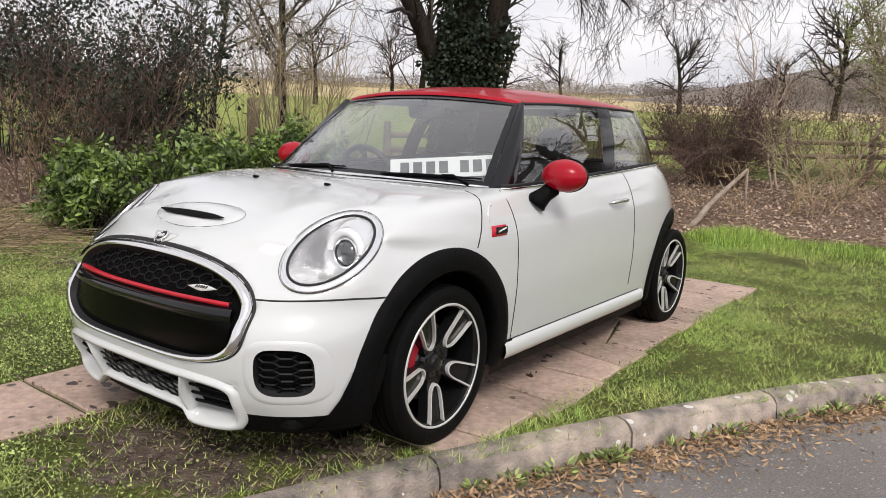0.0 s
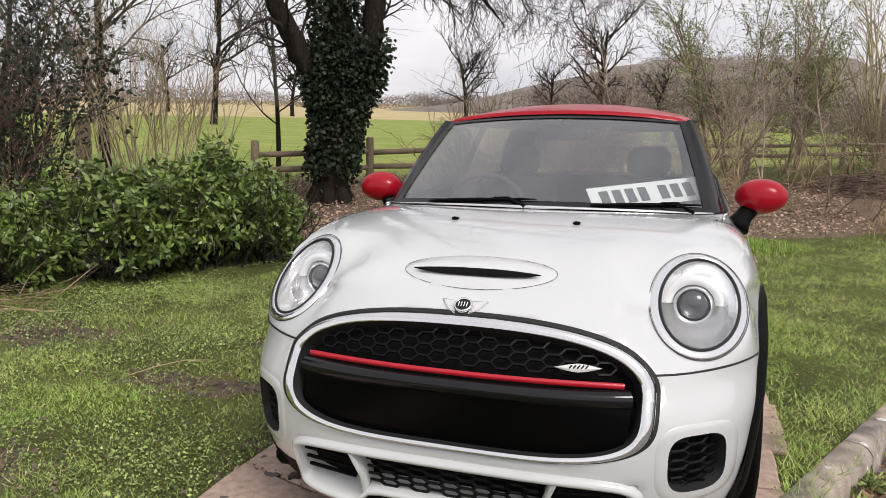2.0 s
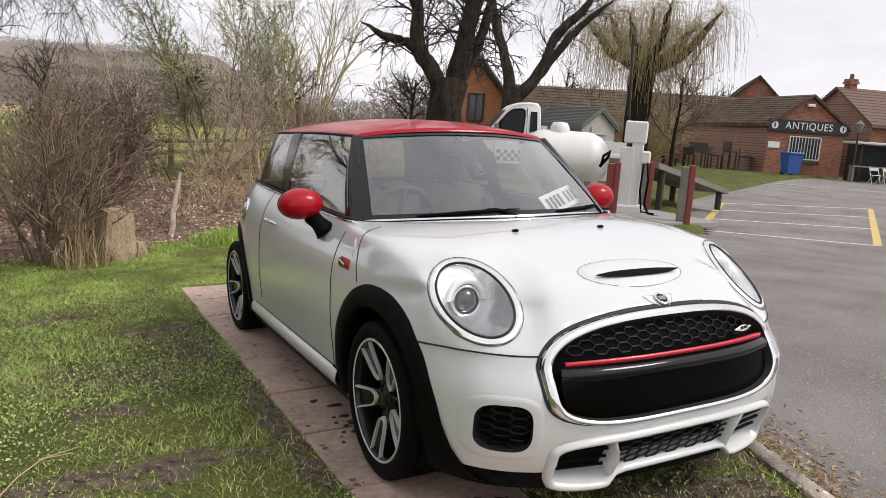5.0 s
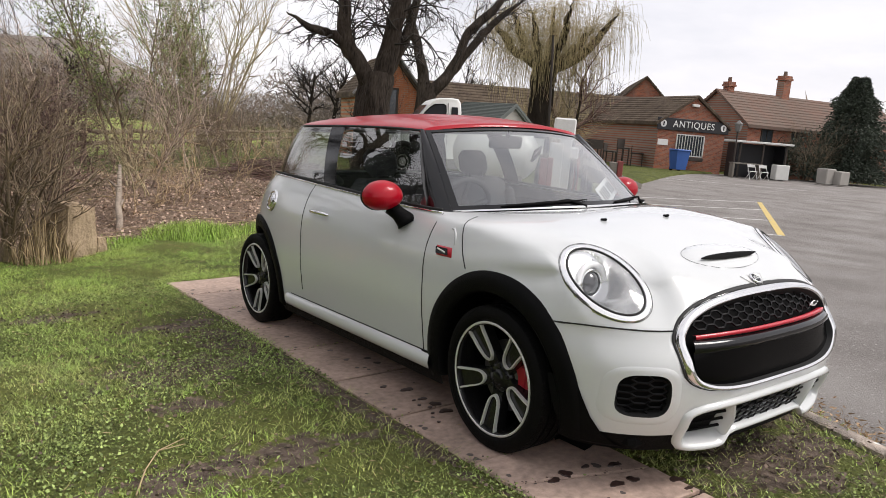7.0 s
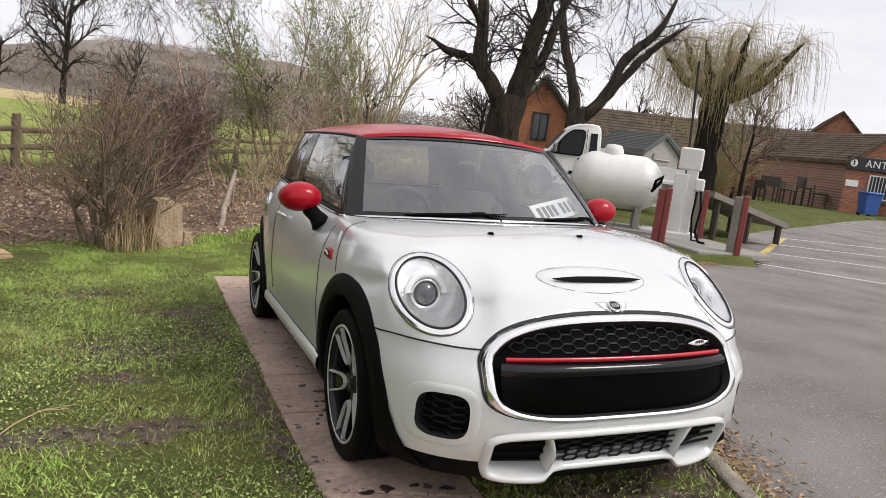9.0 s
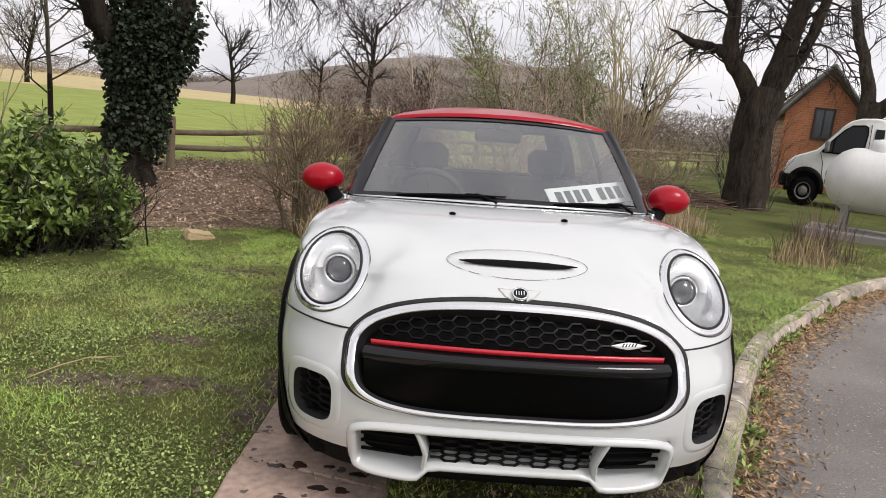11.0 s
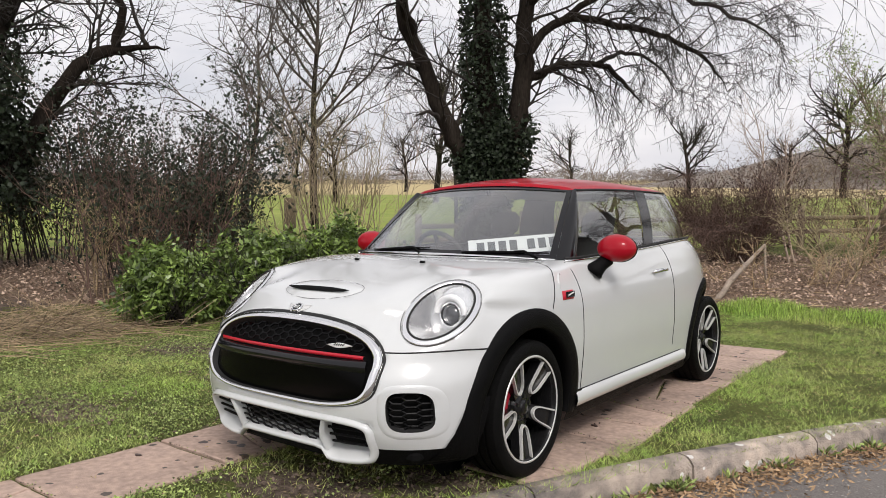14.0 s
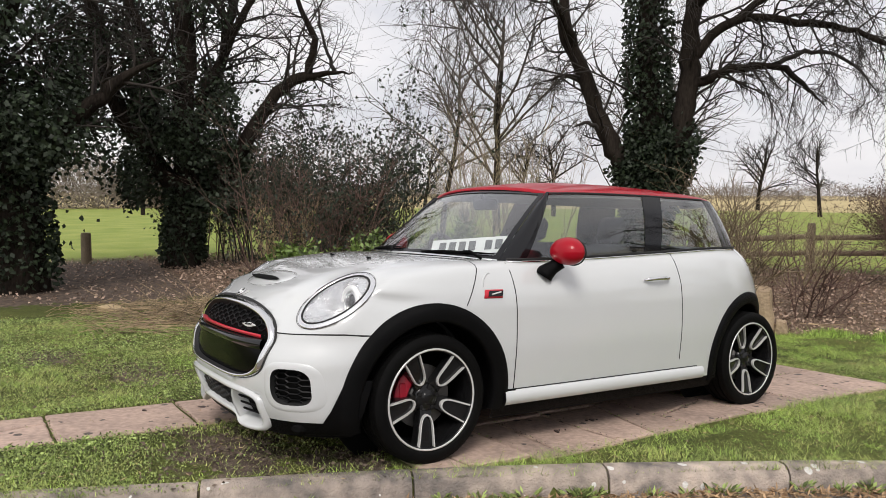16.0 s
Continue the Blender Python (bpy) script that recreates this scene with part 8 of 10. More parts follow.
# ---------------------------------------------------------------- fence, stone, log, posts
M["fence_wood"] = material("weathered_fence_wood", (0.270, 0.210, 0.140), 0.9, 0.0, (0.130, 0.108, 0.072), 4, 50, 0.8, bump=0.6, bump_scale=60, stretch=(1, 1, 0.4))
M["sandstone"] = material("pale_sandstone", (0.46, 0.345, 0.225), 0.9, 0.0, (0.26, 0.19, 0.125), 5, 40, 0.8, bump=0.7, bump_scale=30)
M["pale_wood"] = material("pale_cut_wood", (0.50, 0.38, 0.22), 0.85, 0.0, (0.33, 0.24, 0.14), 6, 60, bump=0.4, bump_scale=60)
M["log_bark"] = material("pale_grey_log", (0.40, 0.33, 0.26), 0.9, 0.0, (0.19, 0.15, 0.12), 6, 50, 0.8, bump=0.6, bump_scale=40)


def build_fence():
    a, d = Vector((-6.2, 7.85)), Vector((0.652, 0.758))
    fence = thing("fence", "weathered post and rail wooden fence", "fence")
    fence.location = (a.x, a.y, ground_z(a.x, a.y))
    rng = random.Random(17)
    inv = -fence.location
    def top(p, z):
        return Vector((p.x, p.y, ground_z(p.x, p.y) + z)) + inv
    for i in range(14):
        p = a + d * (2.05 * i)
        h = 0.90 + rng.uniform(-0.05, 0.08)
        part("post", Build().tube([top(p, -0.1), top(p, h * 0.5), top(p, h - 0.03), top(p, h)], [0.075, 0.07, 0.068, 0.055], 9).mesh("post", M["fence_wood"], crisp=40), fence)
        if i < 13:
            q = a + d * (2.05 * (i + 1))
            for z in (0.42, 0.69):
                s = rng.uniform(-0.02, 0.02)
                part("rail", Build().tube([top(p, z + s), top((p + q) / 2, z + rng.uniform(-0.03, 0.01)), top(q, z - s)], [0.056, 0.060, 0.054], 8, flat=0.85).mesh("rail", M["fence_wood"], True), fence)


def rock(name, c, size, seed, mat, label, category):
    rng = random.Random(seed)
    bm = bmesh.new()
    bmesh.ops.create_cube(bm, size=1.0)
    bmesh.ops.subdivide_edges(bm, edges=bm.edges[:], cuts=4, use_grid_fill=True)
    for v in bm.verts:
        k = noise.noise(v.co * 2.2 + Vector((seed, 0, 0)))
        v.co = Vector((v.co.x * size[0], v.co.y * size[1], v.co.z * size[2])) * (1 + 0.13 * k) * (0.93 if sum(abs(x) > 0.49 for x in v.co) >= 2 else 1.0)
        v.co *= 1 + 0.05 * noise.noise(v.co * 9 + Vector((seed, 3, 0)))
        up = max(0.0, v.co.z / size[2] + 0.1)
        v.co.x *= 1 - 0.30 * up
        v.co.z -= 0.22 * size[0] * up * (0.5 + v.co.x / size[0])
        v.co += rand_dir(rng) * 0.006
    me = bpy.data.meshes.new(name)
    bm.to_mesh(me)
    bm.free()
    me.materials.append(mat)
    t = thing(name, label, category, data=me)
    t.matrix_world = pose(c[0], c[1], ground_z(c[0], c[1]) + size[2] * 0.44, 0, 0, 25 + seed)
    return t


build_fence()
rock("stone_block", (-1.38, 5.98), (0.38, 0.34, 0.60), 3, M["sandstone"], "upright rough sandstone block among dry grass", "stone")
rock("stone_block", (-1.12, 6.08), (0.13, 0.16, 0.18), 5, M["sandstone"], "small sandstone lump beside the block", "stone")
rock("wood_chunk", (-2.85, 4.9), (0.30, 0.22, 0.12), 7, M["pale_wood"], "pale split piece of wood on the grass", "wood")
rock("wood_chunk", (-6.0, -0.2), (0.34, 0.22, 0.10), 9, M["pale_wood"], "pale flat stone in the dry grass", "stone")
z = ground_z(-0.62, 7.38)
log = Build().tube([(-0.62, 7.38, z - 0.02), (-0.55, 7.6, z + 0.10), (-0.53, 7.8, z + 0.22), (-0.43, 8.2, z + 0.43), (-0.30, 8.75, z + 0.70)], [0.045, 0.040, 0.042, 0.034, 0.022], 9)
log.tube([(-0.53, 7.8, z + 0.22), (-0.44, 7.9, z + 0.33)], [0.026, 0.014], 7)
log.tube([(-0.43, 8.2, z + 0.43), (-0.55, 8.35, z + 0.55)], [0.02, 0.008], 6)
log.tube([(-0.30, 8.75, z + 0.70), (-0.30, 8.9, z + 0.10), (-0.29, 8.95, z)], [0.02, 0.016, 0.014], 6)
thing("fallen_branch", "pale fallen branch propped in the leaf litter", "branch", data=log.mesh("fallen_branch", M["log_bark"], True))
for x, y, h, r, lab in ((-9.4, 7.5, 1.10, 0.13, "mossy round wooden post"), (-12.4, 0.4, 0.62, 0.10, "short weathered round stake")):
    zz = ground_z(x, y)
    thing("wooden_post", lab, "post", data=Build().tube([(x, y, zz - 0.1), (x + 0.01, y, zz + h * 0.6), (x + 0.02, y, zz + h - 0.04), (x + 0.02, y, zz + h)], [r, r * 0.97, r * 0.95, r * 0.8], 12).mesh("wooden_post", M["fence_wood"], crisp=40))
stick = Build().tube([(-2.12, 0.36, ground_z(-2.12, 0.36) + 0.012), (-2.05, 0.51, ground_z(-2.05, 0.51) + 0.03), (-1.97, 0.64, ground_z(-1.97, 0.64) + 0.035), (-1.84, 0.74, ground_z(-1.84, 0.74) + 0.02)], [0.0035, 0.0032, 0.0028, 0.002], 6)
stick.tube([(-1.97, 0.64, ground_z(-1.97, 0.64) + 0.035), (-1.86, 0.66, ground_z(-1.86, 0.66) + 0.03)], [0.0025, 0.0015], 6)
thing("fallen_stick", "thin pale stick lying on the grass", "stick", data=stick.mesh("fallen_stick", M["pale_wood"], True))


# ---------------------------------------------------------------- buildings and yard
def brick_material(name, a, b, mortar, scale=1.0):
    m = bpy.data.materials.new(name)
    m.use_nodes = True
    n, l = m.node_tree.nodes, m.node_tree.links
    p = n["Principled BSDF"]
    p.inputs["Roughness"].default_value = 0.9
    tc = n.new("ShaderNodeTexCoord")
    mp = n.new("ShaderNodeMapping")
    mp.inputs["Rotation"].default_value = (radians(90), 0, 0)
    br = n.new("ShaderNodeTexBrick")
    br.inputs["Scale"].default_value = scale
    br.inputs["Color1"].default_value = (*a, 1)
    br.inputs["Color2"].default_value = (*b, 1)
    br.inputs["Mortar"].default_value = (*mortar, 1)
    br.inputs["Brick Width"].default_value = 0.225
    br.inputs["Row Height"].default_value = 0.075
    br.inputs["Mortar Size"].default_value = 0.008
    no = n.new("ShaderNodeTexNoise")
    no.inputs["Scale"].default_value = 1.3
    no.inputs["Detail"].default_value = 5
    mx = n.new("ShaderNodeMixRGB")
    mx.blend_type = "MULTIPLY"
    mx.inputs[0].default_value = 0.55
    rp = n.new("ShaderNodeMapRange")
    rp.inputs["To Min"].default_value = 0.5
    rp.inputs["To Max"].default_value = 1.35
    l.new(tc.outputs["Object"], mp.inputs["Vector"])
    l.new(mp.outputs[0], br.inputs["Vector"])
    l.new(tc.outputs["Object"], no.inputs["Vector"])
    l.new(no.outputs["Fac"], rp.inputs["Value"])
    l.new(br.outputs["Color"], mx.inputs[1])
    l.new(rp.outputs[0], mx.inputs[2])
    l.new(mx.outputs[0], p.inputs["Base Color"])
    return m


M["brick"] = brick_material("old_red_brick", (0.36, 0.118, 0.060), (0.20, 0.066, 0.040), (0.24, 0.20, 0.16))
M["orange_brick"] = brick_material("orange_brick", (0.52, 0.175, 0.070), (0.43, 0.135, 0.055), (0.36, 0.28, 0.20))
M["roof_tile"] = material("mossy_brown_roof_tiles", (0.060, 0.044, 0.036), 0.95, 0.0, (0.150, 0.118, 0.085), 1.6, 9, 1.0, spec=0.1, bump=0.8, bump_scale=9)
M["red_tile"] = material("weathered_red_roof_tiles", (0.165, 0.095, 0.070), 0.9, 0.0, (0.12, 0.10, 0.08), 0.8, 14, 0.9, bump=0.8, bump_scale=9)
M["barge"] = material("grey_barge_board", (0.17, 0.165, 0.155), 0.7)
M["sign_black"] = material("black_sign_board", (0.012, 0.012, 0.015), 0.5)
M["sign_white"] = material("white_sign_lettering", (0.75, 0.75, 0.73), 0.6)
M["window_dark"] = material("dark_window_glass", (0.030, 0.036, 0.042), 0.08, 0.0, (0.06, 0.07, 0.075), 1.5, 10, spec=0.8)
M["frame_white"] = material("white_painted_wood", (0.66, 0.66, 0.63), 0.6, 0.0, (0.52, 0.52, 0.50), 4, 30)
M["white_metal"] = material("white_painted_metal", (0.72, 0.72, 0.70), 0.4, 0.0, (0.58, 0.57, 0.54), 3, 30)
M["blue_plastic"] = material("blue_bin_plastic", (0.030, 0.105, 0.36), 0.45, 0.0, (0.024, 0.08, 0.28), 3, 30)
M["timber_dark"] = material("dark_timber", (0.045, 0.036, 0.030), 0.85)
M["shed_wood"] = material("pale_grey_shed_boards", (0.40, 0.385, 0.35), 0.85, 0.0, (0.30, 0.285, 0.26), 3, 30, bump=0.4, bump_scale=12, stretch=(1, 1, 6))
M["felt"] = material("green_grey_roof_felt", (0.14, 0.155, 0.145), 0.9)
M["red_post"] = material("faded_red_painted_wood", (0.24, 0.045, 0.040), 0.7, 0.0, (0.16, 0.055, 0.045), 5, 50)
M["grey_board"] = material("weathered_grey_boards", (0.215, 0.195, 0.165), 0.9, 0.0, (0.12, 0.11, 0.095), 3, 40, bump=0.5, bump_scale=40, stretch=(0.3, 1, 1))
M["concrete"] = material("grey_concrete", (0.30, 0.285, 0.26), 0.9, 0.0, (0.20, 0.19, 0.175), 2, 40)


def house(name, label, corner, u, width, depth, eave, ridge, wall_mat, roof_mat, gable_front=True, over=0.25, base=-0.3):
    """A gabled block. corner: front left on the ground; u: the way along the front. gable_front: the gable faces front."""
    u = Vector(u).normalized()
    ang = math.degrees(math.atan2(u.y, u.x))
    t = thing(name, label, "building")
    t.matrix_world = pose(corner[0], corner[1], 0, 0, 0, ang)
    W, D = width, depth
    if gable_front:
        prof = [(0, base), (W, base), (W, eave), (W / 2, ridge), (0, eave)]
        front, back = [(x, 0, z) for x, z in prof], [(x, D, z) for x, z in prof]
        slopes = (((-over, eave - over * 2 * (ridge - eave) / W), (W / 2, ridge)), ((W + over, eave - over * 2 * (ridge - eave) / W), (W / 2, ridge)))
    else:
        prof = [(0, base), (D, base), (D, eave), (D / 2, ridge), (0, eave)]
        front, back = [(0, y, z) for y, z in prof], [(W, y, z) for y, z in prof]
        slopes = (((-over, eave - over * 2 * (ridge - eave) / D), (D / 2, ridge)), ((D + over, eave - over * 2 * (ridge - eave) / D), (D / 2, ridge)))
    n = 5
    b = Build().add(front + back, [tuple(range(5)), tuple(range(9, 4, -1))] + [((i + 1) % n, i, i + n, (i + 1) % n + n) for i in (0, 1, 4)])
    part("wall", b.mesh("wall", wall_mat), t)
    dz = 0.10
    lo, hi = -over, (D if gable_front else W) + over
    (e0, ez), (rx, rz) = slopes[0]
    e1 = slopes[1][0][0]
    sect = [(e0, ez - 0.02), (rx, rz - 0.02), (e1, ez - 0.02), (e1, ez - 0.14), (rx, rz - 0.14), (e0, ez - 0.14)]
    ends = [[(a, v, zz) if gable_front else (v, a, zz) for a, zz in sect] for v in (lo + 0.02, hi - 0.02)]
    deck = Build().add(ends[0] + ends[1], [tuple(range(6)), tuple(range(11, 5, -1))] + [((i + 1) % 6, i, i + 6, (i + 1) % 6 + 6) for i in range(6)])
    roof_part = part("roof", deck.mesh("roof", roof_mat), t)
    for (a0, z0), (a1, z1) in slopes:
        for s in range(12):
            f0, f1 = s / 12, (s + 1) / 12
            p0, p1 = (a0 + (a1 - a0) * f0, z0 + (z1 - z0) * f0 + 0.06), (a0 + (a1 - a0) * f1, z0 + (z1 - z0) * f1 + 0.02)
            if gable_front:
                q = [(p0[0], lo, p0[1]), (p0[0], hi, p0[1]), (p1[0], hi, p1[1]), (p1[0], lo, p1[1])]
            else:
                q = [(lo, p0[0], p0[1]), (hi, p0[0], p0[1]), (hi, p1[0], p1[1]), (lo, p1[0], p1[1])]
            low = [(x, y, zz - dz) for x, y, zz in q]
            r = Build().add(q + low, [(0, 1, 2, 3), (7, 6, 5, 4), (0, 4, 5, 1), (1, 5, 6, 2), (2, 6, 7, 3), (3, 7, 4, 0)])
            part("tile_course", r.mesh("tile_course", roof_mat), roof_part)
    return t


def opening(parent, x, z, w, h, bars=3, frame=None, y=-0.02):
    fr = Build()
    for a, b in ((-1, 0), (1, 0)):
        fr.box((x + a * w / 2, y, z), (0.06, 0.10, h + 0.06))
    for s in (-1, 1):
        fr.box((x, y, z + s * h / 2), (w, 0.10, 0.06))
    win = part("window", fr.mesh("window", frame or M["frame_white"]), parent)
    part("pane", Build().box((x, y + 0.02, z), (w - 0.06, 0.03, h - 0.06)).mesh("pane", M["window_dark"]), win)
    if bars:
        g = Build()
        for k in range(bars):
            g.box((x - w / 2 + w * (k + 1) / (bars + 1), y - 0.03, z), (0.03, 0.03, h))
        part("bar", g.mesh("bar", frame or M["frame_white"]), win)
    return win


def lettering(text, size, mat, parent, m):
    cu = bpy.data.curves.new("lettering", "FONT")
    cu.body, cu.size, cu.align_x, cu.align_y, cu.extrude = text, size, "CENTER", "CENTER", 0.006
    cu.space_character = 1.12
    ob = new("lettering_source", cu)
    me = bpy.data.meshes.new_from_object(ob.evaluated_get(bpy.context.evaluated_depsgraph_get()))
    bpy.data.objects.remove(ob)
    me.materials.clear()
    me.materials.append(mat)
    p = part("lettering", me, parent, "white capital letters")
    p.matrix_basis = m
    return p


shop = house("antiques_shop", "low brick shop with tiled roof and black sign", (33.7, 25.95), (0.938, -0.346), 4.7, 11.0, 2.75, 4.35, M["brick"], M["roof_tile"])
sign = Build().box((2.35, -0.10, 2.55), (5.0, 0.08, 0.72), bevel=0.02)
sg_ob = part("sign_board", sign.mesh("sign_board", M["sign_black"]), shop, "black shop sign with white capitals")
lettering("ANTIQUES", 0.56, M["sign_white"], sg_ob, pose(2.35, -0.155, 2.56, 90, 0, 0))
for k in (-1, 1):
    dsc = Build().lathe([(-0.15, 0.21), (-0.16, 0.20), (-0.16, 0.001)], "y", (2.35 + k * 2.1, 0, 2.55), 24)
    part("sign_disc", dsc.mesh("sign_disc", M["sign_white"]), sg_ob)
    part("disc_mark", Build().box((2.35 + k * 2.1, -0.168, 2.55), (0.08, 0.012, 0.24)).mesh("disc_mark", M["sign_black"]), sg_ob)
opening(shop, 2.3, 1.35, 1.9, 1.25, 9)
part("wall_light", Build().box((2.3, -0.12, 3.75), (0.5, 0.2, 0.16), bevel=0.03).mesh("wall_light", M["frame_white"]), shop)
part("notice", Build().box((0.42, -0.02, 1.45), (0.7, 0.03, 0.35)).mesh("notice", M["sign_white"]), shop, "white notice board with faded bars")
part("planter", Build().box((2.4, -0.35, 0.55), (1.3, 0.3, 0.22), bevel=0.03).mesh("planter", M["timber_dark"]), shop)

main = house("long_house", "long brick house with old tiled roof and chimneys", (40.1, 24.05), (0.97, -0.24), 15.0, 6.0, 3.1, 5.2, M["brick"], M["red_tile"], False)
for x, zt, w in ((5.6, 6.45, 0.62), (0.8, 5.6, 0.5)):
    ch = Build().box((x, 3.0, zt - 0.9), (w, w, 1.8)).box((x, 3.0, zt - 0.1), (w + 0.16, w + 0.16, 0.12)).box((x, 3.0, zt + 0.05), (w + 0.06, w + 0.06, 0.18))
    cp = part("chimney", ch.mesh("chimney", M["brick"]), main)
    part("chimney_pot", Build().tube([(x, 3.0, zt + 0.1), (x, 3.0, zt + 0.45)], [0.14, 0.11], 10).mesh("chimney_pot", M["red_tile"]), cp)
for x in (1.6, 4.2):
    opening(main, x, 2.3, 0.9, 0.9, 1, M["timber_dark"])
for x in (5.4, 6.4, 7.4, 8.6):
    part("timber", Build().box((x, -0.04, 1.4), (0.18, 0.08, 3.4)).mesh("timber", M["timber_dark"]), main)
part("timber", Build().box((7.0, -0.04, 1.9), (3.4, 0.07, 0.16)).mesh("timber", M["timber_dark"]), main)

barn = house("brick_barn", "tall brick gable of an old barn", (42.3, 37.0), (0.72, -0.69), 4.4, 12.0, 4.2, 6.4, M["brick"], M["roof_tile"])
range_left = house("low_brick_range", "long low brick range with mossy tiled roof", (27.5, 43.5), (0.80, -0.60), 17.0, 6.0, 2.3, 4.7, M["brick"], M["roof_tile"], False)

hut = house("brick_hut", "small orange brick hut with a gabled roof", (10.6, 21.4), (0.943, -0.332), 2.3, 4.0, 2.45, 3.75, M["orange_brick"], M["roof_tile"], True, 0.2)
opening(hut, 1.15, 2.02, 0.55, 0.95, 1, M["timber_dark"])
for k in (-1, 1):
    part("barge_board", Build().tube([(1.15 + k * 1.4, -0.24, 2.18), (1.15, -0.24, 3.86)], 0.055, 4).mesh("barge_board", M["barge"]), hut)

shed = house("garden_shed", "pale grey wooden shed with felt roof", (12.95, 16.35), (0.999, 0.05), 1.4, 2.4, 1.68, 2.2, M["shed_wood"], M["felt"], True, 0.12)
part("shed_door", Build().box((0.70, -0.03, 0.80), (0.70, 0.05, 1.5)).mesh("shed_door", M["shed_wood"]), shed)
for k in (-1, 1):
    part("door_brace", Build().tube([(0.42, -0.07, 0.80 + k * 0.55), (0.98, -0.07, 0.80 + k * 0.55)], 0.03, 4).mesh("door_brace", M["shed_wood"]), shed)


def build_truck():
    t = thing("pickup_truck", "white cab and chassis truck parked behind the tank", "truck")
    t.matrix_world = pose(8.02, 15.22, ground_z(8.02, 15.22) + 0.03, 0, 0, -26) @ Matrix.Diagonal((0.82, 0.95, 0.97, 1))
    prof = [(0.02, 0.50), (0.0, 0.80), (0.06, 1.02), (0.22, 1.17), (0.55, 1.29), (0.82, 1.40), (1.10, 1.72), (1.38, 2.02), (1.56, 2.17), (1.80, 2.25), (2.20, 2.28), (2.44, 2.26), (2.53, 2.16), (2.57, 1.90), (2.60, 1.20), (2.60, 0.50)]
    w, n = 1.9, 16
    lean = lambda zz: 0.15 * max(0.0, zz - 1.30)
    ring = lambda y, k, sg: [(1.35 + (x - 1.35) * k, y + sg * lean(zz), 1.3 + (zz - 1.3) * k) for x, zz in prof]
    v = ring(0.0, 0.955, 1) + ring(0.03, 0.985, 1) + ring(0.10, 1.0, 1) + ring(w - 0.10, 1.0, -1) + ring(w - 0.03, 0.985, -1) + ring(w, 0.955, -1)
    f = [tuple(range(n)), tuple(range(6 * n - 1, 5 * n - 1, -1))]
    for r in range(5):
        f += [(r * n + (k + 1) % n, r * n + k, (r + 1) * n + k, (r + 1) * n + (k + 1) % n) for k in range(n)]
    part("cab", Build().add(v, f).mesh("cab", M["white_metal"], crisp=40), t)
    side = lambda x, zz, o=0.0: (x, lean(zz) - 0.006 - o, zz)
    win = [(0.93, 1.36), (1.16, 1.66), (1.42, 1.93), (1.60, 2.05), (1.92, 2.08), (2.00, 2.04), (2.02, 1.90), (1.98, 1.42), (1.92, 1.36)]
    part("side_window", Build().add([side(x, zz) for x, zz in win], [tuple(range(len(win)))]).mesh("side_window", M["cab_glass"]), t)
    part("window_frame", Build().tube([side(x, zz, 0.003) for x, zz in win + win[:1]], 0.018, 6).mesh("window_frame", M["black_plastic"], True), t)
    part("quarter_bar", Build().tube([side(1.20, 1.37, 0.004), side(1.22, 1.72, 0.004)], 0.022, 6).mesh("quarter_bar", M["black_plastic"]), t)
    back = [(2.20, 1.45), (2.20, 2.02), (2.42, 2.02), (2.46, 1.45)]
    part("rear_side_window", Build().add([side(x, zz) for x, zz in back], [(0, 1, 2, 3)]).mesh("rear_side_window", M["cab_glass"]), t)
    part("windscreen", Build().add([(0.85, 0.15, 1.46), (1.36, 0.24, 2.03), (1.36, w - 0.24, 2.03), (0.85, w - 0.15, 1.46)], [(0, 1, 2, 3)]).mesh("windscreen", M["cab_glass"]), t)
    part("door_seam", Build().tube([side(*p, -0.003) for p in ((1.06, 0.62), (1.00, 1.10), (0.90, 1.34))], 0.009, 5).tube([side(*p, -0.003) for p in ((2.08, 2.12), (2.10, 1.40), (2.08, 0.62), (1.06, 0.60))], 0.009, 5).mesh("door_seam", M["black_plastic"]), t)
    part("door_handle", Build().box((1.93, -0.03, 1.20), (0.17, 0.05, 0.19), bevel=0.02).mesh("door_handle", M["black_plastic"]), t)
    mir = part("door_mirror", Build().box((1.04, -0.20, 1.50), (0.13, 0.20, 0.27), bevel=0.04).mesh("door_mirror", M["barge"]), t)
    part("mirror_arm", Build().tube([(1.00, 0.0, 1.38), (1.02, -0.12, 1.40), (1.04, -0.18, 1.46)], 0.035, 6).mesh("mirror_arm", M["black_plastic"]), mir)
    part("bumper", Build().box((0.06, w / 2, 0.60), (0.30, w + 0.04, 0.34), bevel=0.05).mesh("bumper", M["black_plastic"]), t)
    part("arch", Build().tube([(0.62 + 0.46 * math.cos(a), -0.01, 0.42 + 0.46 * math.sin(a)) for a in [-0.2 + (math.pi + 0.4) * i / 14 for i in range(15)]], 0.085, 8).mesh("arch", M["black_plastic"], True), t)
    part("wheel_well", Build().lathe([(-0.012, 0.44), (-0.012, 0.001)], "y", (0.62, 0.0, 0.42), 28).mesh("wheel_well", M["dark_void"]), t)
    for r in range(3):
        for k in range(7):
            if (r + k) % 2 == 0:
                part("check_square", Build().box((1.20 + 0.12 * k, -0.008, 0.66 + 0.10 * r), (0.12, 0.012, 0.10)).mesh("check_square", M["black_plastic"]), t)
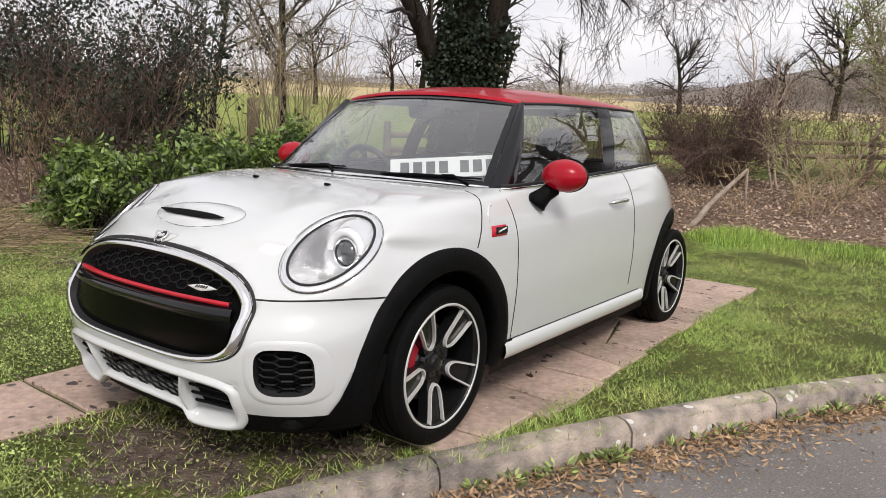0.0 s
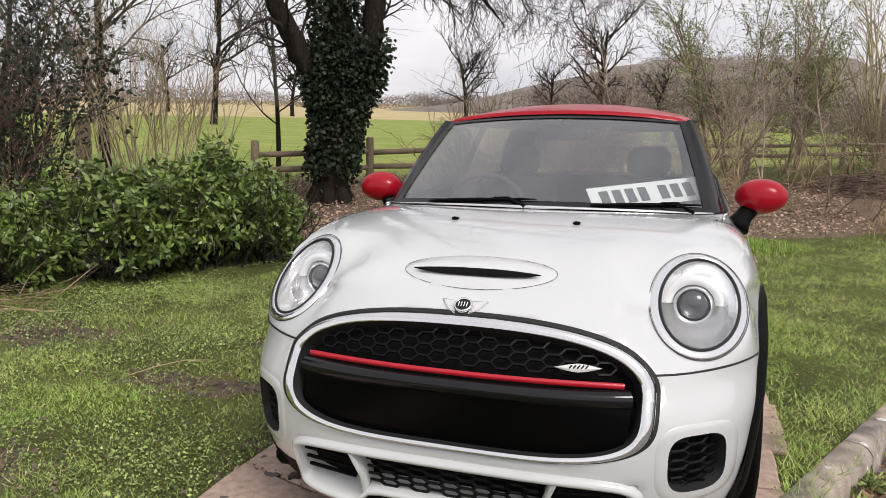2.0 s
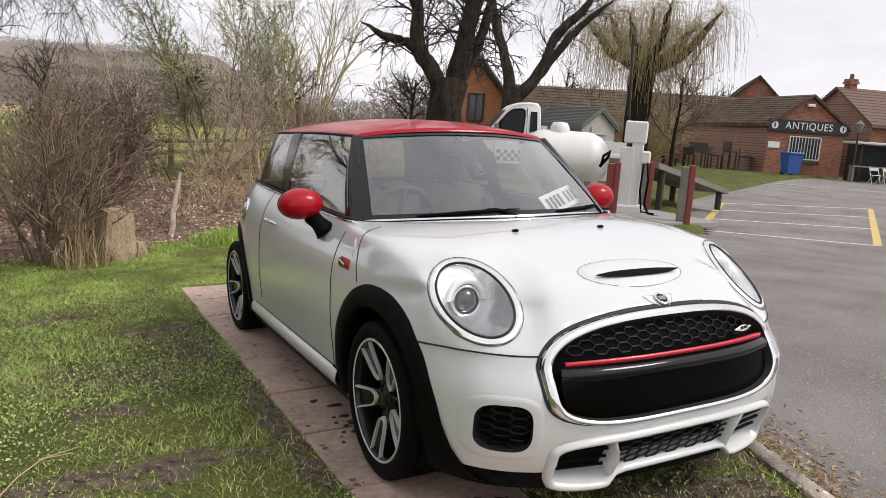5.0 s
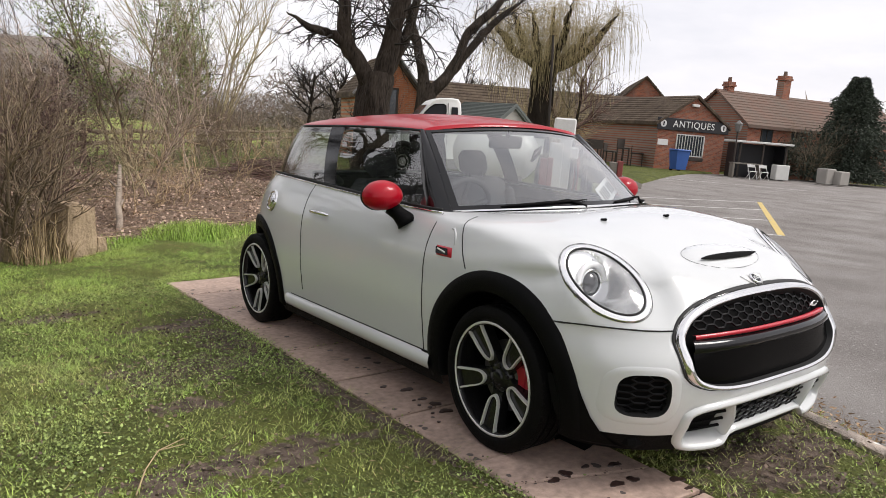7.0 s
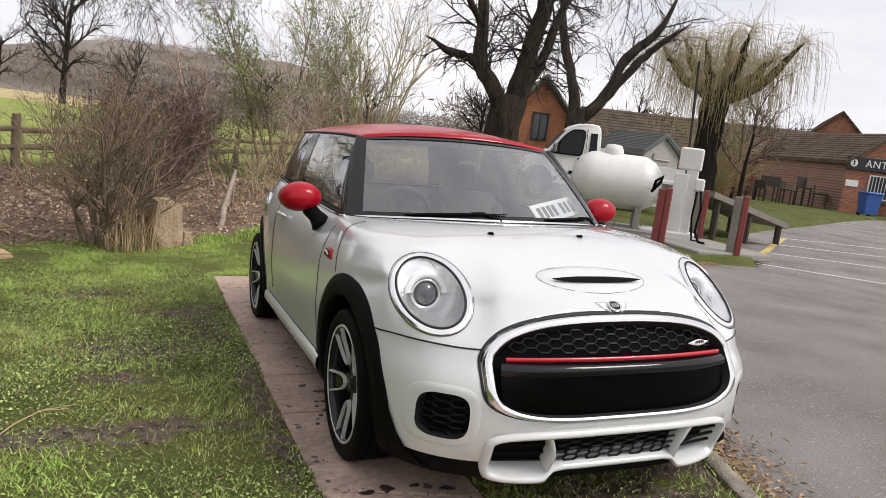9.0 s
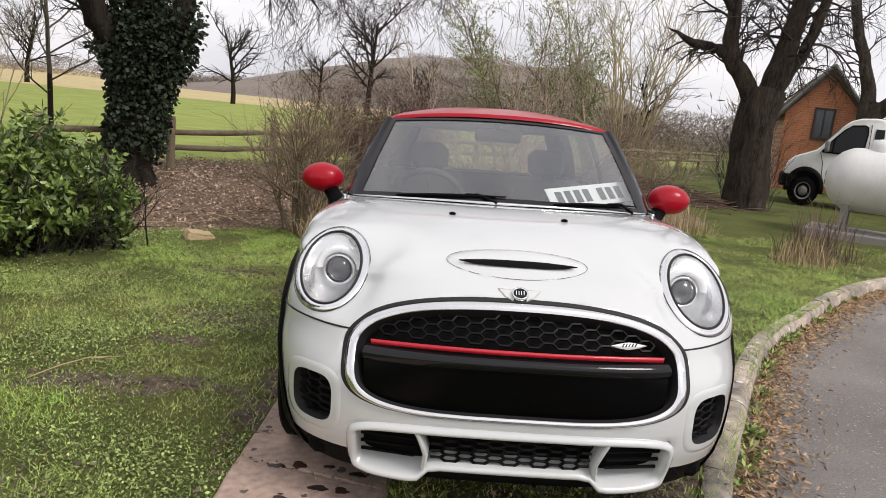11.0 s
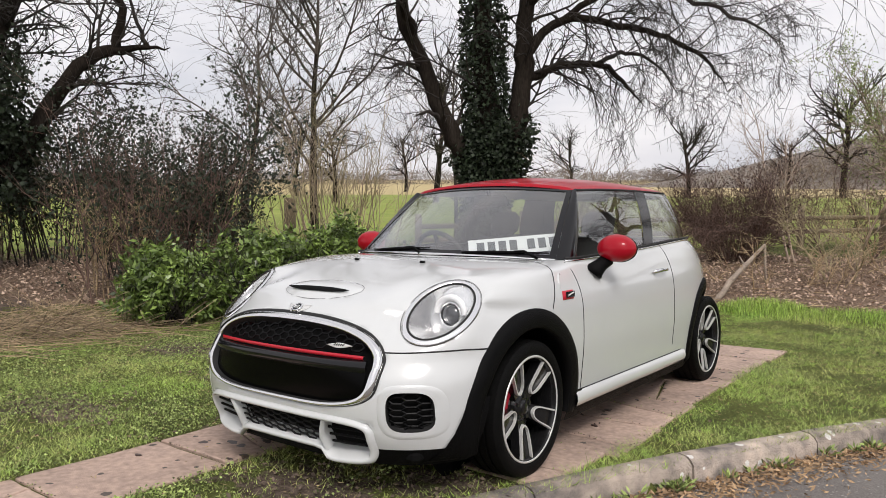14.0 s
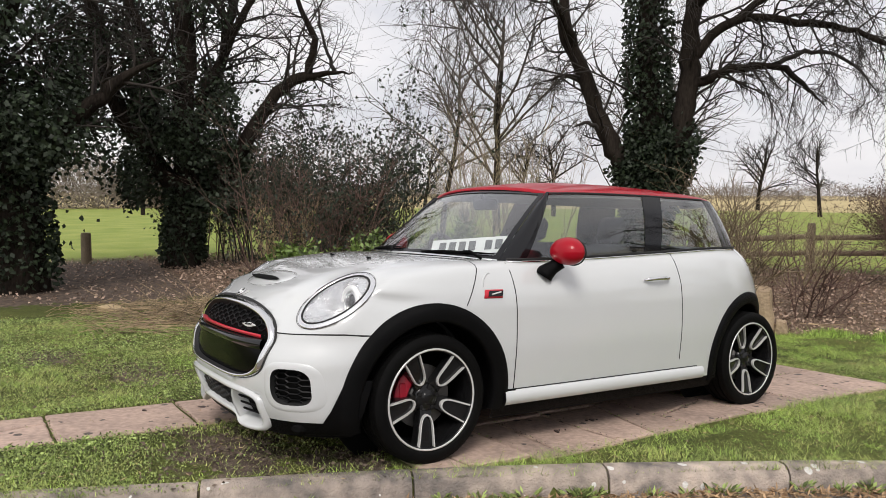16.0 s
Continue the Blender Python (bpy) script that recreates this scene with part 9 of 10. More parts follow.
    for x in (0.62, 4.0):
        for y, o in ((0.06, -1), (w - 0.06, 1)):
            wh = Build().lathe([(-0.11, 0.22), (-0.11, 0.33), (-0.08, 0.36), (0.08, 0.36), (0.11, 0.33), (0.11, 0.22)], "y", (x, y, 0.36), 28)
            wo = part("wheel", wh.mesh("wheel", M["rubber"], True), t)
            part("rim", Build().lathe([(o * 0.108, 0.225), (o * 0.09, 0.20), (o * 0.05, 0.17), (o * 0.09, 0.09), (o * 0.12, 0.07), (o * 0.125, 0.001)], "y", (x, y, 0.36), 20).mesh("rim", M["barge"]), wo)
    part("flat_bed", Build().box((4.1, w / 2, 0.92), (2.9, w + 0.1, 0.12), bevel=0.02).box((4.1, 0.0, 1.15), (2.9, 0.05, 0.35)).box((4.1, w, 1.15), (2.9, 0.05, 0.35)).box((2.75, w / 2, 1.3), (0.06, w, 0.7)).mesh("flat_bed", M["white_metal"]), t)


M["cab_glass"] = material("dark_cab_glass", (0.006, 0.007, 0.008), 0.2, 0.0, (0.012, 0.013, 0.014), 3, 30, spec=0.25)


def build_tank():
    c = Vector((6.95, 9.24, 0.84))
    t = thing("gas_tank", "large white horizontal gas tank on a plinth", "tank")
    t.matrix_world = pose(c.x, c.y, c.z, 0, 0, math.degrees(math.atan2(-1.01, 1.57))) @ Matrix.Diagonal((0.86, 0.945, 0.945, 1))
    prof = [(-1.02, 0.001), (-1.0, 0.15), (-0.93, 0.32), (-0.80, 0.46), (-0.62, 0.545), (-0.5, 0.56), (0.5, 0.56), (0.62, 0.545), (0.80, 0.46), (0.93, 0.32), (1.0, 0.15), (1.02, 0.001)]
    part("shell", Build().lathe(prof, "x", (0, 0, 0), 40).mesh("shell", M["white_metal"], True), t)
    part("valve_hood", Build().lathe([(0.45, 0.22), (0.60, 0.22), (0.70, 0.16), (0.72, 0.001)], "z", (-0.15, 0, 0.02), 24).mesh("valve_hood", M["white_metal"], True), t)
    for x in (-0.55, 0.55):
        part("leg", Build().box((x, 0, -0.72), (0.14, 0.7, 0.62), bevel=0.02).mesh("leg", M["concrete"]), t)
    part("plinth", Build().box((0.1, 0.1, -1.02), (2.6, 1.2, 0.22), bevel=0.02).mesh("plinth", M["concrete"]), t)
    part("red_label", Build().box((0.62, -0.50, 0.05), (0.12, 0.03, 0.05)).mesh("red_label", M["red_stripe"]), t)
    pipe = Build().tube([(0.75, -0.55, -0.1), (0.90, -0.62, 0.10), (0.95, -0.62, 0.22), (0.80, -0.62, 0.12), (0.78, -0.58, -0.05)], 0.035, 6)
    part("hose", pipe.mesh("hose", M["black_plastic"], True), t)


def build_pump():
    x, y = 7.86, 8.30
    zz = ground_z(x, y)
    t = thing("air_pump", "tall white forecourt air pump with black hose", "pump")
    t.matrix_world = pose(x, y, zz, 0, 0, -42)
    part("base", Build().box((-0.2, 0, 0.10), (1.0, 0.42, 0.20), bevel=0.03).mesh("base", M["white_metal"]), t)
    part("cabinet", Build().box((-0.10, 0, 0.72), (0.26, 0.30, 1.16), bevel=0.02).mesh("cabinet", M["white_metal"]), t)
    part("column", Build().box((0.08, 0, 0.9), (0.22, 0.26, 1.6), bevel=0.02).mesh("column", M["white_metal"]), t)
    part("head", Build().box((0.02, 0, 1.58), (0.42, 0.30, 0.42), bevel=0.03).mesh("head", M["white_metal"]), t)
    part("meter", Build().box((0.24, -0.06, 1.12), (0.18, 0.22, 0.24), bevel=0.03).mesh("meter", M["white_metal"]), t)
    hose = Build().tube([(0.28, -0.14, 1.05), (0.33, -0.18, 0.7), (0.30, -0.2, 0.25), (0.40, -0.25, 0.06), (0.60, -0.3, 0.04), (0.45, -0.35, 0.05)], 0.022, 7)
    hose.tube([(0.22, -0.16, 1.0), (0.20, -0.18, 0.5), (0.26, -0.2, 0.1), (0.5, -0.26, 0.08)], 0.02, 7)
    part("hose", hose.mesh("hose", M["black_plastic"], True), t)


def red_post(x, y, h):
    zz = ground_z(x, y)
    t = thing("red_post", "faded red square timber post", "post", "red posts round the pump")
    t.matrix_world = pose(x, y, zz, 0, 0, -42)
    part("front_board", Build().box((0.06, 0, h / 2 - 0.05), (0.10, 0.22, h + 0.1), bevel=0.012).mesh("front_board", M["red_post"]), t)
    part("back_board", Build().box((-0.06, 0, h / 2 - 0.06), (0.13, 0.20, h + 0.06), bevel=0.012).mesh("back_board", M["red_post"] if x < 7.5 else M["grey_board"]), t)


def build_yard():
    for x, y, h in ((7.10, 7.90, 1.02), (8.72, 8.74, 1.02), (8.0, 6.98, 1.06)):
        red_post(x, y, h)
    thing("concrete_pad", "grey concrete pad under the pump", "paving", kind="structure", data=Build().box((8.0, 7.75, ground_z(8.0, 7.75)), (1.7, 1.7, 0.12), bevel=0.02).mesh("concrete_pad", M["concrete"]))
    # timber ramp on the grass
    t = thing("timber_ramp", "weathered grey timber ramp on short legs", "ramp")
    a, b = Vector((9.0, 8.75, 0.86)), Vector((12.0, 9.5, 0.28))
    d = (b - a).normalized()
    side = Vector((-d.y, d.x, 0)).normalized()
    for k in range(5):
        o = side * (0.28 * k)
        part("board", Build().add([a + o, a + o + side * 0.27, b + o + side * 0.27, b + o] + [p - Vector((0, 0, 0.12)) for p in (a + o, a + o + side * 0.27, b + o + side * 0.27, b + o)], [(0, 1, 2, 3), (7, 6, 5, 4), (0, 4, 5, 1), (1, 5, 6, 2), (2, 6, 7, 3), (3, 7, 4, 0)]).mesh("board", M["grey_board"]), t)
    for f, o in ((0.1, 0.1), (0.1, 1.3), (0.5, 0.1), (0.5, 1.3), (0.92, 0.1), (0.92, 1.3)):
        p = a + (b - a) * f + side * o
        part("leg", Build().tube([(p.x, p.y, -0.2), (p.x, p.y, p.z - 0.1)], 0.07, 6).mesh("leg", M["timber_dark"]), t)
    # blue bin
    x, y = 33.4, 24.0
    t = thing("wheelie_bin", "blue plastic wheelie bin by the shop", "bin")
    t.matrix_world = pose(x, y, -0.15, 0, 0, -20)
    part("body", Build().add([(-0.32, -0.32, 0.1), (0.32, -0.32, 0.1), (0.32, 0.32, 0.1), (-0.32, 0.32, 0.1), (-0.42, -0.42, 1.15), (0.42, -0.42, 1.15), (0.42, 0.42, 1.15), (-0.42, 0.42, 1.15)], [(3, 2, 1, 0), (4, 5, 6, 7), (0, 1, 5, 4), (1, 2, 6, 5), (2, 3, 7, 6), (3, 0, 4, 7)]).mesh("body", M["blue_plastic"]), t)
    part("lid", Build().box((0, -0.02, 1.2), (0.90, 0.94, 0.12), bevel=0.04).mesh("lid", M["blue_plastic"]), t)
    for k in (-1, 1):
        part("wheel", Build().lathe([(-0.05, 0.09), (-0.05, 0.12), (0.05, 0.12), (0.05, 0.09)], "x", (k * 0.27, 0.28, 0.12), 14).mesh("wheel", M["rubber"]), t)
    # folding chairs
    def chair(x, y, rot):
        c = thing("folding_chair", "white folding garden chair on the tarmac", "chair", "white garden chairs")
        c.matrix_world = pose(x, y, road_z(x, y), 0, 0, rot)
        for k in (-1, 1):
            part("leg", Build().tube([(k * 0.22, -0.25, 0), (k * 0.22, 0.22, 0.85)], 0.016, 6).mesh("leg", M["white_metal"]), c)
            part("leg", Build().tube([(k * 0.20, 0.28, 0), (k * 0.20, -0.22, 0.47)], 0.016, 6).mesh("leg", M["white_metal"]), c)
        part("seat", Build().box((0, -0.02, 0.46), (0.42, 0.40, 0.03), bevel=0.01).mesh("seat", M["white_metal"]), c)
        part("backrest", Build().box((0, 0.18, 0.76), (0.42, 0.03, 0.16), bevel=0.01).mesh("backrest", M["white_metal"]), c)
    chair(36.0, 20.9, -30)
    chair(36.5, 20.5, -30)
    # open kiosk beside the house
    t = thing("kiosk", "dark open-fronted kiosk with a white-edged flat roof", "kiosk")
    t.matrix_world = pose(36.6, 22.4, -0.25, 0, 0, -32)
    part("shelter_wall", Build().box((1.5, 1.2, 1.0), (3.0, 0.08, 2.0)).box((0.04, 0.6, 1.0), (0.08, 1.2, 2.0)).box((2.96, 0.6, 1.0), (0.08, 1.2, 2.0)).mesh("shelter_wall", M["sign_black"]), t)
    part("roof", Build().box((1.5, 0.5, 2.1), (3.5, 1.7, 0.12), bevel=0.02).mesh("roof", M["frame_white"]), t)
    for x in (0.1, 1.5, 2.9):
        part("post", Build().box((x, -0.2, 1.03), (0.09, 0.09, 2.06)).mesh("post", M["timber_dark"]), t)
    part("counter", Build().box((0.2, -0.9, 0.85), (1.8, 0.5, 0.07)).mesh("counter", M["grey_board"]), t)
    for x in (-0.6, 1.0):
        part("trestle", Build().box((x, -0.9, 0.4), (0.1, 0.45, 0.85)).mesh("trestle", M["grey_board"]), t)
    part("white_box", Build().box((2.3, -0.9, 0.5), (0.8, 0.6, 0.85), bevel=0.03).mesh("white_box", M["frame_white"]), t)
    for x, y, s in ((39.8, 18.6, 0.9), (40.6, 18.2, 0.8)):
        pl = thing("stone_planter", "pale stone planter at the car park's edge", "planter", data=Build().box((x, y, -0.2 + s / 2), (1.1, 0.6, s), bevel=0.05).mesh("stone_planter", M["concrete"]))
    # lamp post before the house
    x, y = 35.6, 21.9
    t = thing("street_lamp", "old-fashioned lantern on a dark post", "lamp")
    t.location = (x, y, -0.2)
    part("pole", Build().tube([(0, 0, 0), (0, 0, 2.55)], [0.06, 0.045], 8).mesh("pole", M["timber_dark"]), t)
    part("lantern", Build().lathe([(2.55, 0.10), (2.6, 0.14), (2.95, 0.22), (3.0, 0.24), (3.15, 0.06), (3.22, 0.001)], "z", (0, 0, 0), 6).mesh("lantern", M["barge"]), t)
    # cable pole by the pump
    zz = ground_z(10.4, 11.2)
    thing("cable_pole", "thin dark metal pole", "pole", data=Build().tube([(10.4, 11.2, zz), (10.15, 11.25, 3.7)], 0.03, 8).mesh("cable_pole", M["timber_dark"]))
    # low brick wall left of the shop with clutter
    lw = Build().box((31.6, 32.2, 0.4), (0.3, 12.0, 1.3), m=Matrix.Translation((31.6, 32.2, 0)) @ Matrix.Rotation(radians(-38), 4, "Z") @ Matrix.Translation((-31.6, -32.2, 0)))
    thing("garden_wall", "low old brick wall beside the shop", "wall", data=lw.mesh("garden_wall", M["brick"]))
    rng = random.Random(77)
    for k in range(9):
        x, y = 27.5 + k * 0.75 + rng.uniform(-0.3, 0.3), 30.5 - k * 0.45 + rng.uniform(-0.4, 0.4)
        s = (rng.uniform(0.5, 1.1), rng.uniform(0.4, 0.8), rng.uniform(0.5, 1.1))
        b = Build().box((0, 0, s[2] - 0.04), (s[0], s[1], 0.08), bevel=0.02)
        for i in (-1, 1):
            for j in (-1, 1):
                b.box((i * s[0] * 0.44, j * s[1] * 0.42, s[2] / 2 - 0.04), (0.06, 0.06, s[2] - 0.08))
        b.box((0, s[1] * 0.45, s[2] * 1.25), (s[0], 0.05, s[2] * 0.5))
        o = thing("garden_bench", "dark old garden furniture outside the shop", "bench", "old furniture outside", data=b.mesh("garden_bench", M["timber_dark"]))
        o.matrix_world = pose(x, y, -0.15, 0, 0, rng.uniform(0, 180))


build_truck()
build_tank()
build_pump()
build_yard()


# ---------------------------------------------------------------- trees of the yard
M["old_bark"] = material("furrowed_brown_bark", (0.018, 0.014, 0.012), 0.95, 0.0, (0.085, 0.068, 0.054), 6, 30, 0.95, spec=0.1, bump=1.0, bump_scale=14, stretch=(1, 1, 0.22))
M["yew_leaf"] = material("dusty_dark_evergreen", (0.050, 0.064, 0.044), 0.8, 0.0, (0.045, 0.060, 0.042), 0.8, 8, vary=0.5, island=True)


def build_yard_trees():
    rng = random.Random(301)
    bx, by = 6.25, 12.9
    z0 = ground_z(bx, by) - 0.1
    rt, fw = Vector((0.90, -0.43, 0)), Vector((0.43, 0.90, 0))
    at = lambda r, f, zz: Vector((bx, by, z0)) + rt * r + fw * f + Vector((0, 0, zz))
    w = Wood()
    limb(w, [at(0, 0, 0), at(-0.05, 0, 0.9), at(-0.05, 0, 1.7), at(0.0, 0, 2.6)], 0.46, 0.38, rng, wig=0.02)
    limb(w, [at(-0.1, 0, 2.2), at(-0.42, 0, 2.75), at(-0.78, 0, 3.3), at(-0.86, 0, 4.2), at(-1.0, 0.2, 5.6), at(-0.9, 0.3, 7.4)], 0.23, 0.10, rng, SHOOT, 18, 0.06, 1.5)
    limb(w, [at(-0.72, 0, 3.2), at(-1.15, -0.05, 3.40), at(-1.6, -0.1, 3.50), at(-2.15, -0.15, 3.75)], 0.13, 0.06, rng, SHOOT, 5, 0.04, 0.8)
    limb(w, [at(0.05, 0, 2.3), at(0.22, 0, 3.1), at(0.38, 0, 4.0), at(0.55, 0, 5.2), at(0.9, 0, 7.2)], 0.29, 0.12, rng, DROOP, 22, 0.06, 1.6)
    limb(w, [at(0.15, 0.1, 2.6), at(0.6, 0.2, 3.4), at(0.9, 0.2, 4.6), at(1.6, 0.3, 6.0)], 0.16, 0.06, rng, DROOP, 16, 0.05, 1.6)
    limb(w, [at(0.6, 0, 5.2), at(1.4, -0.5, 5.8), at(2.4, -1.0, 5.7), at(3.2, -1.3, 5.2)], 0.10, 0.03, rng, DROOP, 18, 0.05, 1.6)
    limb(w, [at(-1.2, 0.1, 5.2), at(-2.0, -0.3, 5.8), at(-3.0, -0.7, 5.9), at(-4.0, -1.0, 5.5)], 0.10, 0.03, rng, DROOP, 20, 0.05, 1.6)
    limb(w, [at(-0.9, 0, 4.2), at(-1.6, -1.0, 5.2), at(-2.4, -2.2, 5.6), at(-2.6, -3.2, 5.4)], 0.09, 0.02, rng, DROOP, 20, 0.05, 1.6)
    for k in range(60):
        a = rng.uniform(0, 6.28)
        p = at(0.5 * math.cos(a), 0.5 * math.sin(a), rng.uniform(0.0, 1.6))
        grow(w, rng, p, Vector((math.cos(a) * 0.3, math.sin(a) * 0.3, 1)).normalized(), rng.uniform(0.5, 1.3), 0.006, FINE_STEM[1:])
    put_tree("old_bare_tree", "old gnarled bare tree with a thick forked trunk", (bx, by, z0), w, M["old_bark"], M["dark_twig"])
    # forked tree behind
    bx, by = 12.36, 19.7
    z0 = ground_z(bx, by) - 0.1
    w = Wood()
    limb(w, [at(0, 0, 0) + Vector((0, 0, 0)), at(0, 0, 3.0)], 0.38, 0.34, rng, wig=0.02)
    limb(w, [at(0, 0, 2.6), at(-0.35, 0, 4.0), at(-0.9, 0, 5.6), at(-1.2, 0, 8.0)], 0.24, 0.10, rng, SHOOT, 12, 0.06, 1.4)
    limb(w, [at(0.1, 0, 2.6), at(0.9, 0, 3.6), at(1.4, 0, 4.9), at(2.4, 0, 6.0), at(3.0, 0, 7.8)], 0.24, 0.10, rng, SHOOT, 12, 0.06, 1.4)
    limb(w, [at(0.9, 0, 3.5), at(1.9, 0, 4.9), at(2.6, 0, 5.6), at(3.4, 0, 6.3)], 0.16, 0.07, rng, SHOOT, 8, 0.05, 1.2)
    put_tree("old_bare_tree", "bare tree with wide forked limbs behind the shed", (bx, by, z0), w, M["old_bark"], M["dark_twig"])
    # weeping willow
    bx, by = 23.95, 25.95
    z0 = ground_z(bx, by) - 0.1
    rt2 = Vector((0.69, -0.72, 0))
    at2 = lambda r, f, zz: Vector((bx, by, z0)) + rt2 * r + Vector((0.72, 0.69, 0)) * f + Vector((0, 0, zz))
    w = Wood()
    limb(w, [at2(0, 0, 0), at2(-0.05, 0, 1.8), at2(0.0, 0, 3.6), at2(0.1, 0, 5.2)], 0.62, 0.60, rng, wig=0.02)
    tips = []
    for r, f, h in ((-1.9, 0, 6.4), (2.2, 0, 5.6), (0.2, 1.4, 6.8), (-0.8, -1.2, 6.0), (1.1, -1.1, 6.6), (3.4, 0.3, 6.5), (-3.0, 0.4, 5.8)):
        path = limb(w, [at2(0.05, 0, 4.8), at2(r * 0.5, f * 0.5, 5.6), at2(r * 0.8, f * 0.9, (5.6 + h + 1.4) / 2 + 0.1), at2(r, f, h + 1.4)], 0.34, 0.10, rng, wig=0.16)
        tips += path[5:]
    wt = Wood()
    for _ in range(2000):
        p, _r = tips[rng.randrange(len(tips))]
        d = Vector((rng.gauss(0, 1), rng.gauss(0, 1), rng.uniform(0.1, 1.4))).normalized()
        q = Vector(p)
        out = rng.uniform(0.3, 1.8)
        n, fall = 9, rng.uniform(0.5, 2.2) ** 1.5
        for i in range(n):
            if i < 4:
                e = q + d * out / 4
                d = (d + Vector((0, 0, -0.30)) + rand_dir(rng) * 0.15).normalized()
            else:
                e = q + Vector((d.x * 0.05, d.y * 0.05, -fall / 5)) + rand_dir(rng) * 0.05
            if e.z < 0.6:
                break
            wt.seg(q, e, 0.0065, 0.0055)
            q = e
    t = put_tree("weeping_willow", "pollarded willow with hanging yellow twigs", (bx, by, z0), w, M["bark"], M["willow_twig"])
    me = wt.mesh("hanging_twigwork", M["willow_twig"])
    me.transform(Matrix.Translation(-Vector((bx, by, z0))))
    tagged(part("hanging_twigwork", me, t, "yellow hanging willow twigs"), "yellow hanging willow twigs", kind="stuff")
    # small weeping shrub before the low range
    thicket("weeping_shrub", 26.2, 27.5, 3.4, 1.4, 60, 331, M["willow_twig"], "arching bare yellow-brown shrub", FINE_STEM, 1.1, 0.02, 0.15, category="shrub")
    thicket("bare_shrub", 42.6, 21.3, 3.0, 1.6, 18, 341, M["brown_twig"], "bare bush in front of the long house", FINE_STEM, 0.7, 0.02, 0.3, category="shrub")
    bare_tree(25.2, 24.6, 4.6, 0.12, 342, BARE_FAR, M["bark"], M["red_twig"], "small bare tree in front of the low brick range")
    bare_tree(27.6, 27.6, 4.2, 0.10, 343, BARE_FAR, M["bark"], M["field_twig"], "small bare tree in front of the low brick range")
    # dark conifer by the car park
    nr = np.random.RandomState(340)
    cx, cy = 45.0, 20.0
    ps, ds = [], []
    w = Wood()
    limb(w, [Vector((cx, cy, -0.3)), Vector((cx, cy, 4)), Vector((cx, cy, 6.4))], 0.3, 0.05, rng, wig=0.02)
    for k in range(30000):
        h = 0.2 + 6.3 * nr.rand() ** 1.2
        rad = (0.4 + 3.0 * (1 - (h / 6.8) ** 1.8)) * (0.75 + 0.35 * noise.noise(Vector((h * 1.1, nr.randint(3) * 2.0, 0.0))))
        a = nr.uniform(0, 2 * np.pi)
        rad *= 0.8 + 0.35 * noise.noise(Vector((math.cos(a) * 2, math.sin(a) * 2, h * 0.9)))
        q = rad * nr.rand() ** 0.4
        ps.append(np.array([cx + math.cos(a) * q, cy + math.sin(a) * q, h - 0.2]))
        ds.append(np.array([math.cos(a), math.sin(a), -0.2]) + nr.normal(size=3) * 0.5)
    for ox, oy, s in ((3.2, -2.4, 0.7), (-1.8, 2.2, 0.5)):
        for k in range(3500):
            d = nr.normal(size=3)
            d /= np.linalg.norm(d)
            q = nr.rand() ** 0.3 * (0.8 + 0.4 * noise.noise(Vector(d * 2)))
            ps.append(np.array([cx + ox + d[0] * 2.4 * q, cy + oy + d[1] * 2.4 * q, abs(d[2]) * 6.5 * s * q]))
            ds.append(d + nr.normal(size=3) * 0.5)
    lv = leaves_mesh("foliage", ps, ds, 0.22, 0.085, M["yew_leaf"], nr)
    put_tree("conifer", "dark green evergreen beside the car park", (cx, cy, -0.3), w, M["bark"], M["dark_twig"], lv)


build_yard_trees()


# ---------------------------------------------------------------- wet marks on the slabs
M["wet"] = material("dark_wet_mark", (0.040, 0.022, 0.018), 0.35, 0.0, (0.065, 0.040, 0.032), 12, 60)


def build_wet_marks():
    rng = random.Random(77)
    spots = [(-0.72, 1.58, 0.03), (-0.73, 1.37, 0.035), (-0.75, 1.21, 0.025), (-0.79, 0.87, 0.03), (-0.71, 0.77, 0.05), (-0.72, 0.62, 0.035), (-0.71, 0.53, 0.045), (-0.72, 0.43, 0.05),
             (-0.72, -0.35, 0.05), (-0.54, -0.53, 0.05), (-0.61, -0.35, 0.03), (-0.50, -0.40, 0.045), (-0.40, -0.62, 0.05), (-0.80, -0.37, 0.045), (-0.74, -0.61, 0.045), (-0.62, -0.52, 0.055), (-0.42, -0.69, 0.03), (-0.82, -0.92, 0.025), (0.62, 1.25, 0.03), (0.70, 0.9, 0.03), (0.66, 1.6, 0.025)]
    b = Build()
    for x, y, r in spots:
        for k in range(rng.randint(1, 3)):
            cx, cy, rr = x + (rng.gauss(0, r * 0.9) if k else 0), y + (rng.gauss(0, r * 0.9) if k else 0), r * 0.55 * (1.0 if k == 0 else rng.uniform(0.2, 0.5))
            z = float(height(cx, cy)) + 0.0125
            n, ph = 16, rng.uniform(0, 6.3)
            lobe = [1 + 0.22 * math.sin(2 * t + ph) + 0.16 * math.sin(3 * t - ph) + rng.uniform(-0.1, 0.1) for t in [2 * math.pi * i / n for i in range(n)]]
            ring = [(cx + rr * l * 1.15 * math.cos(2 * math.pi * i / n), cy + rr * l * 0.8 * math.sin(2 * math.pi * i / n), z - 0.006) for i, l in enumerate(lobe)]
            top = [(cx + (p[0] - cx) * 0.9, cy + (p[1] - cy) * 0.9, z) for p in ring]
            b.add(ring + top, [(i, (i + 1) % n, n + (i + 1) % n, n + i) for i in range(n)] + [tuple(range(n, 2 * n))])
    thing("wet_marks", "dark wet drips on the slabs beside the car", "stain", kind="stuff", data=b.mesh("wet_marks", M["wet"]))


build_wet_marks()


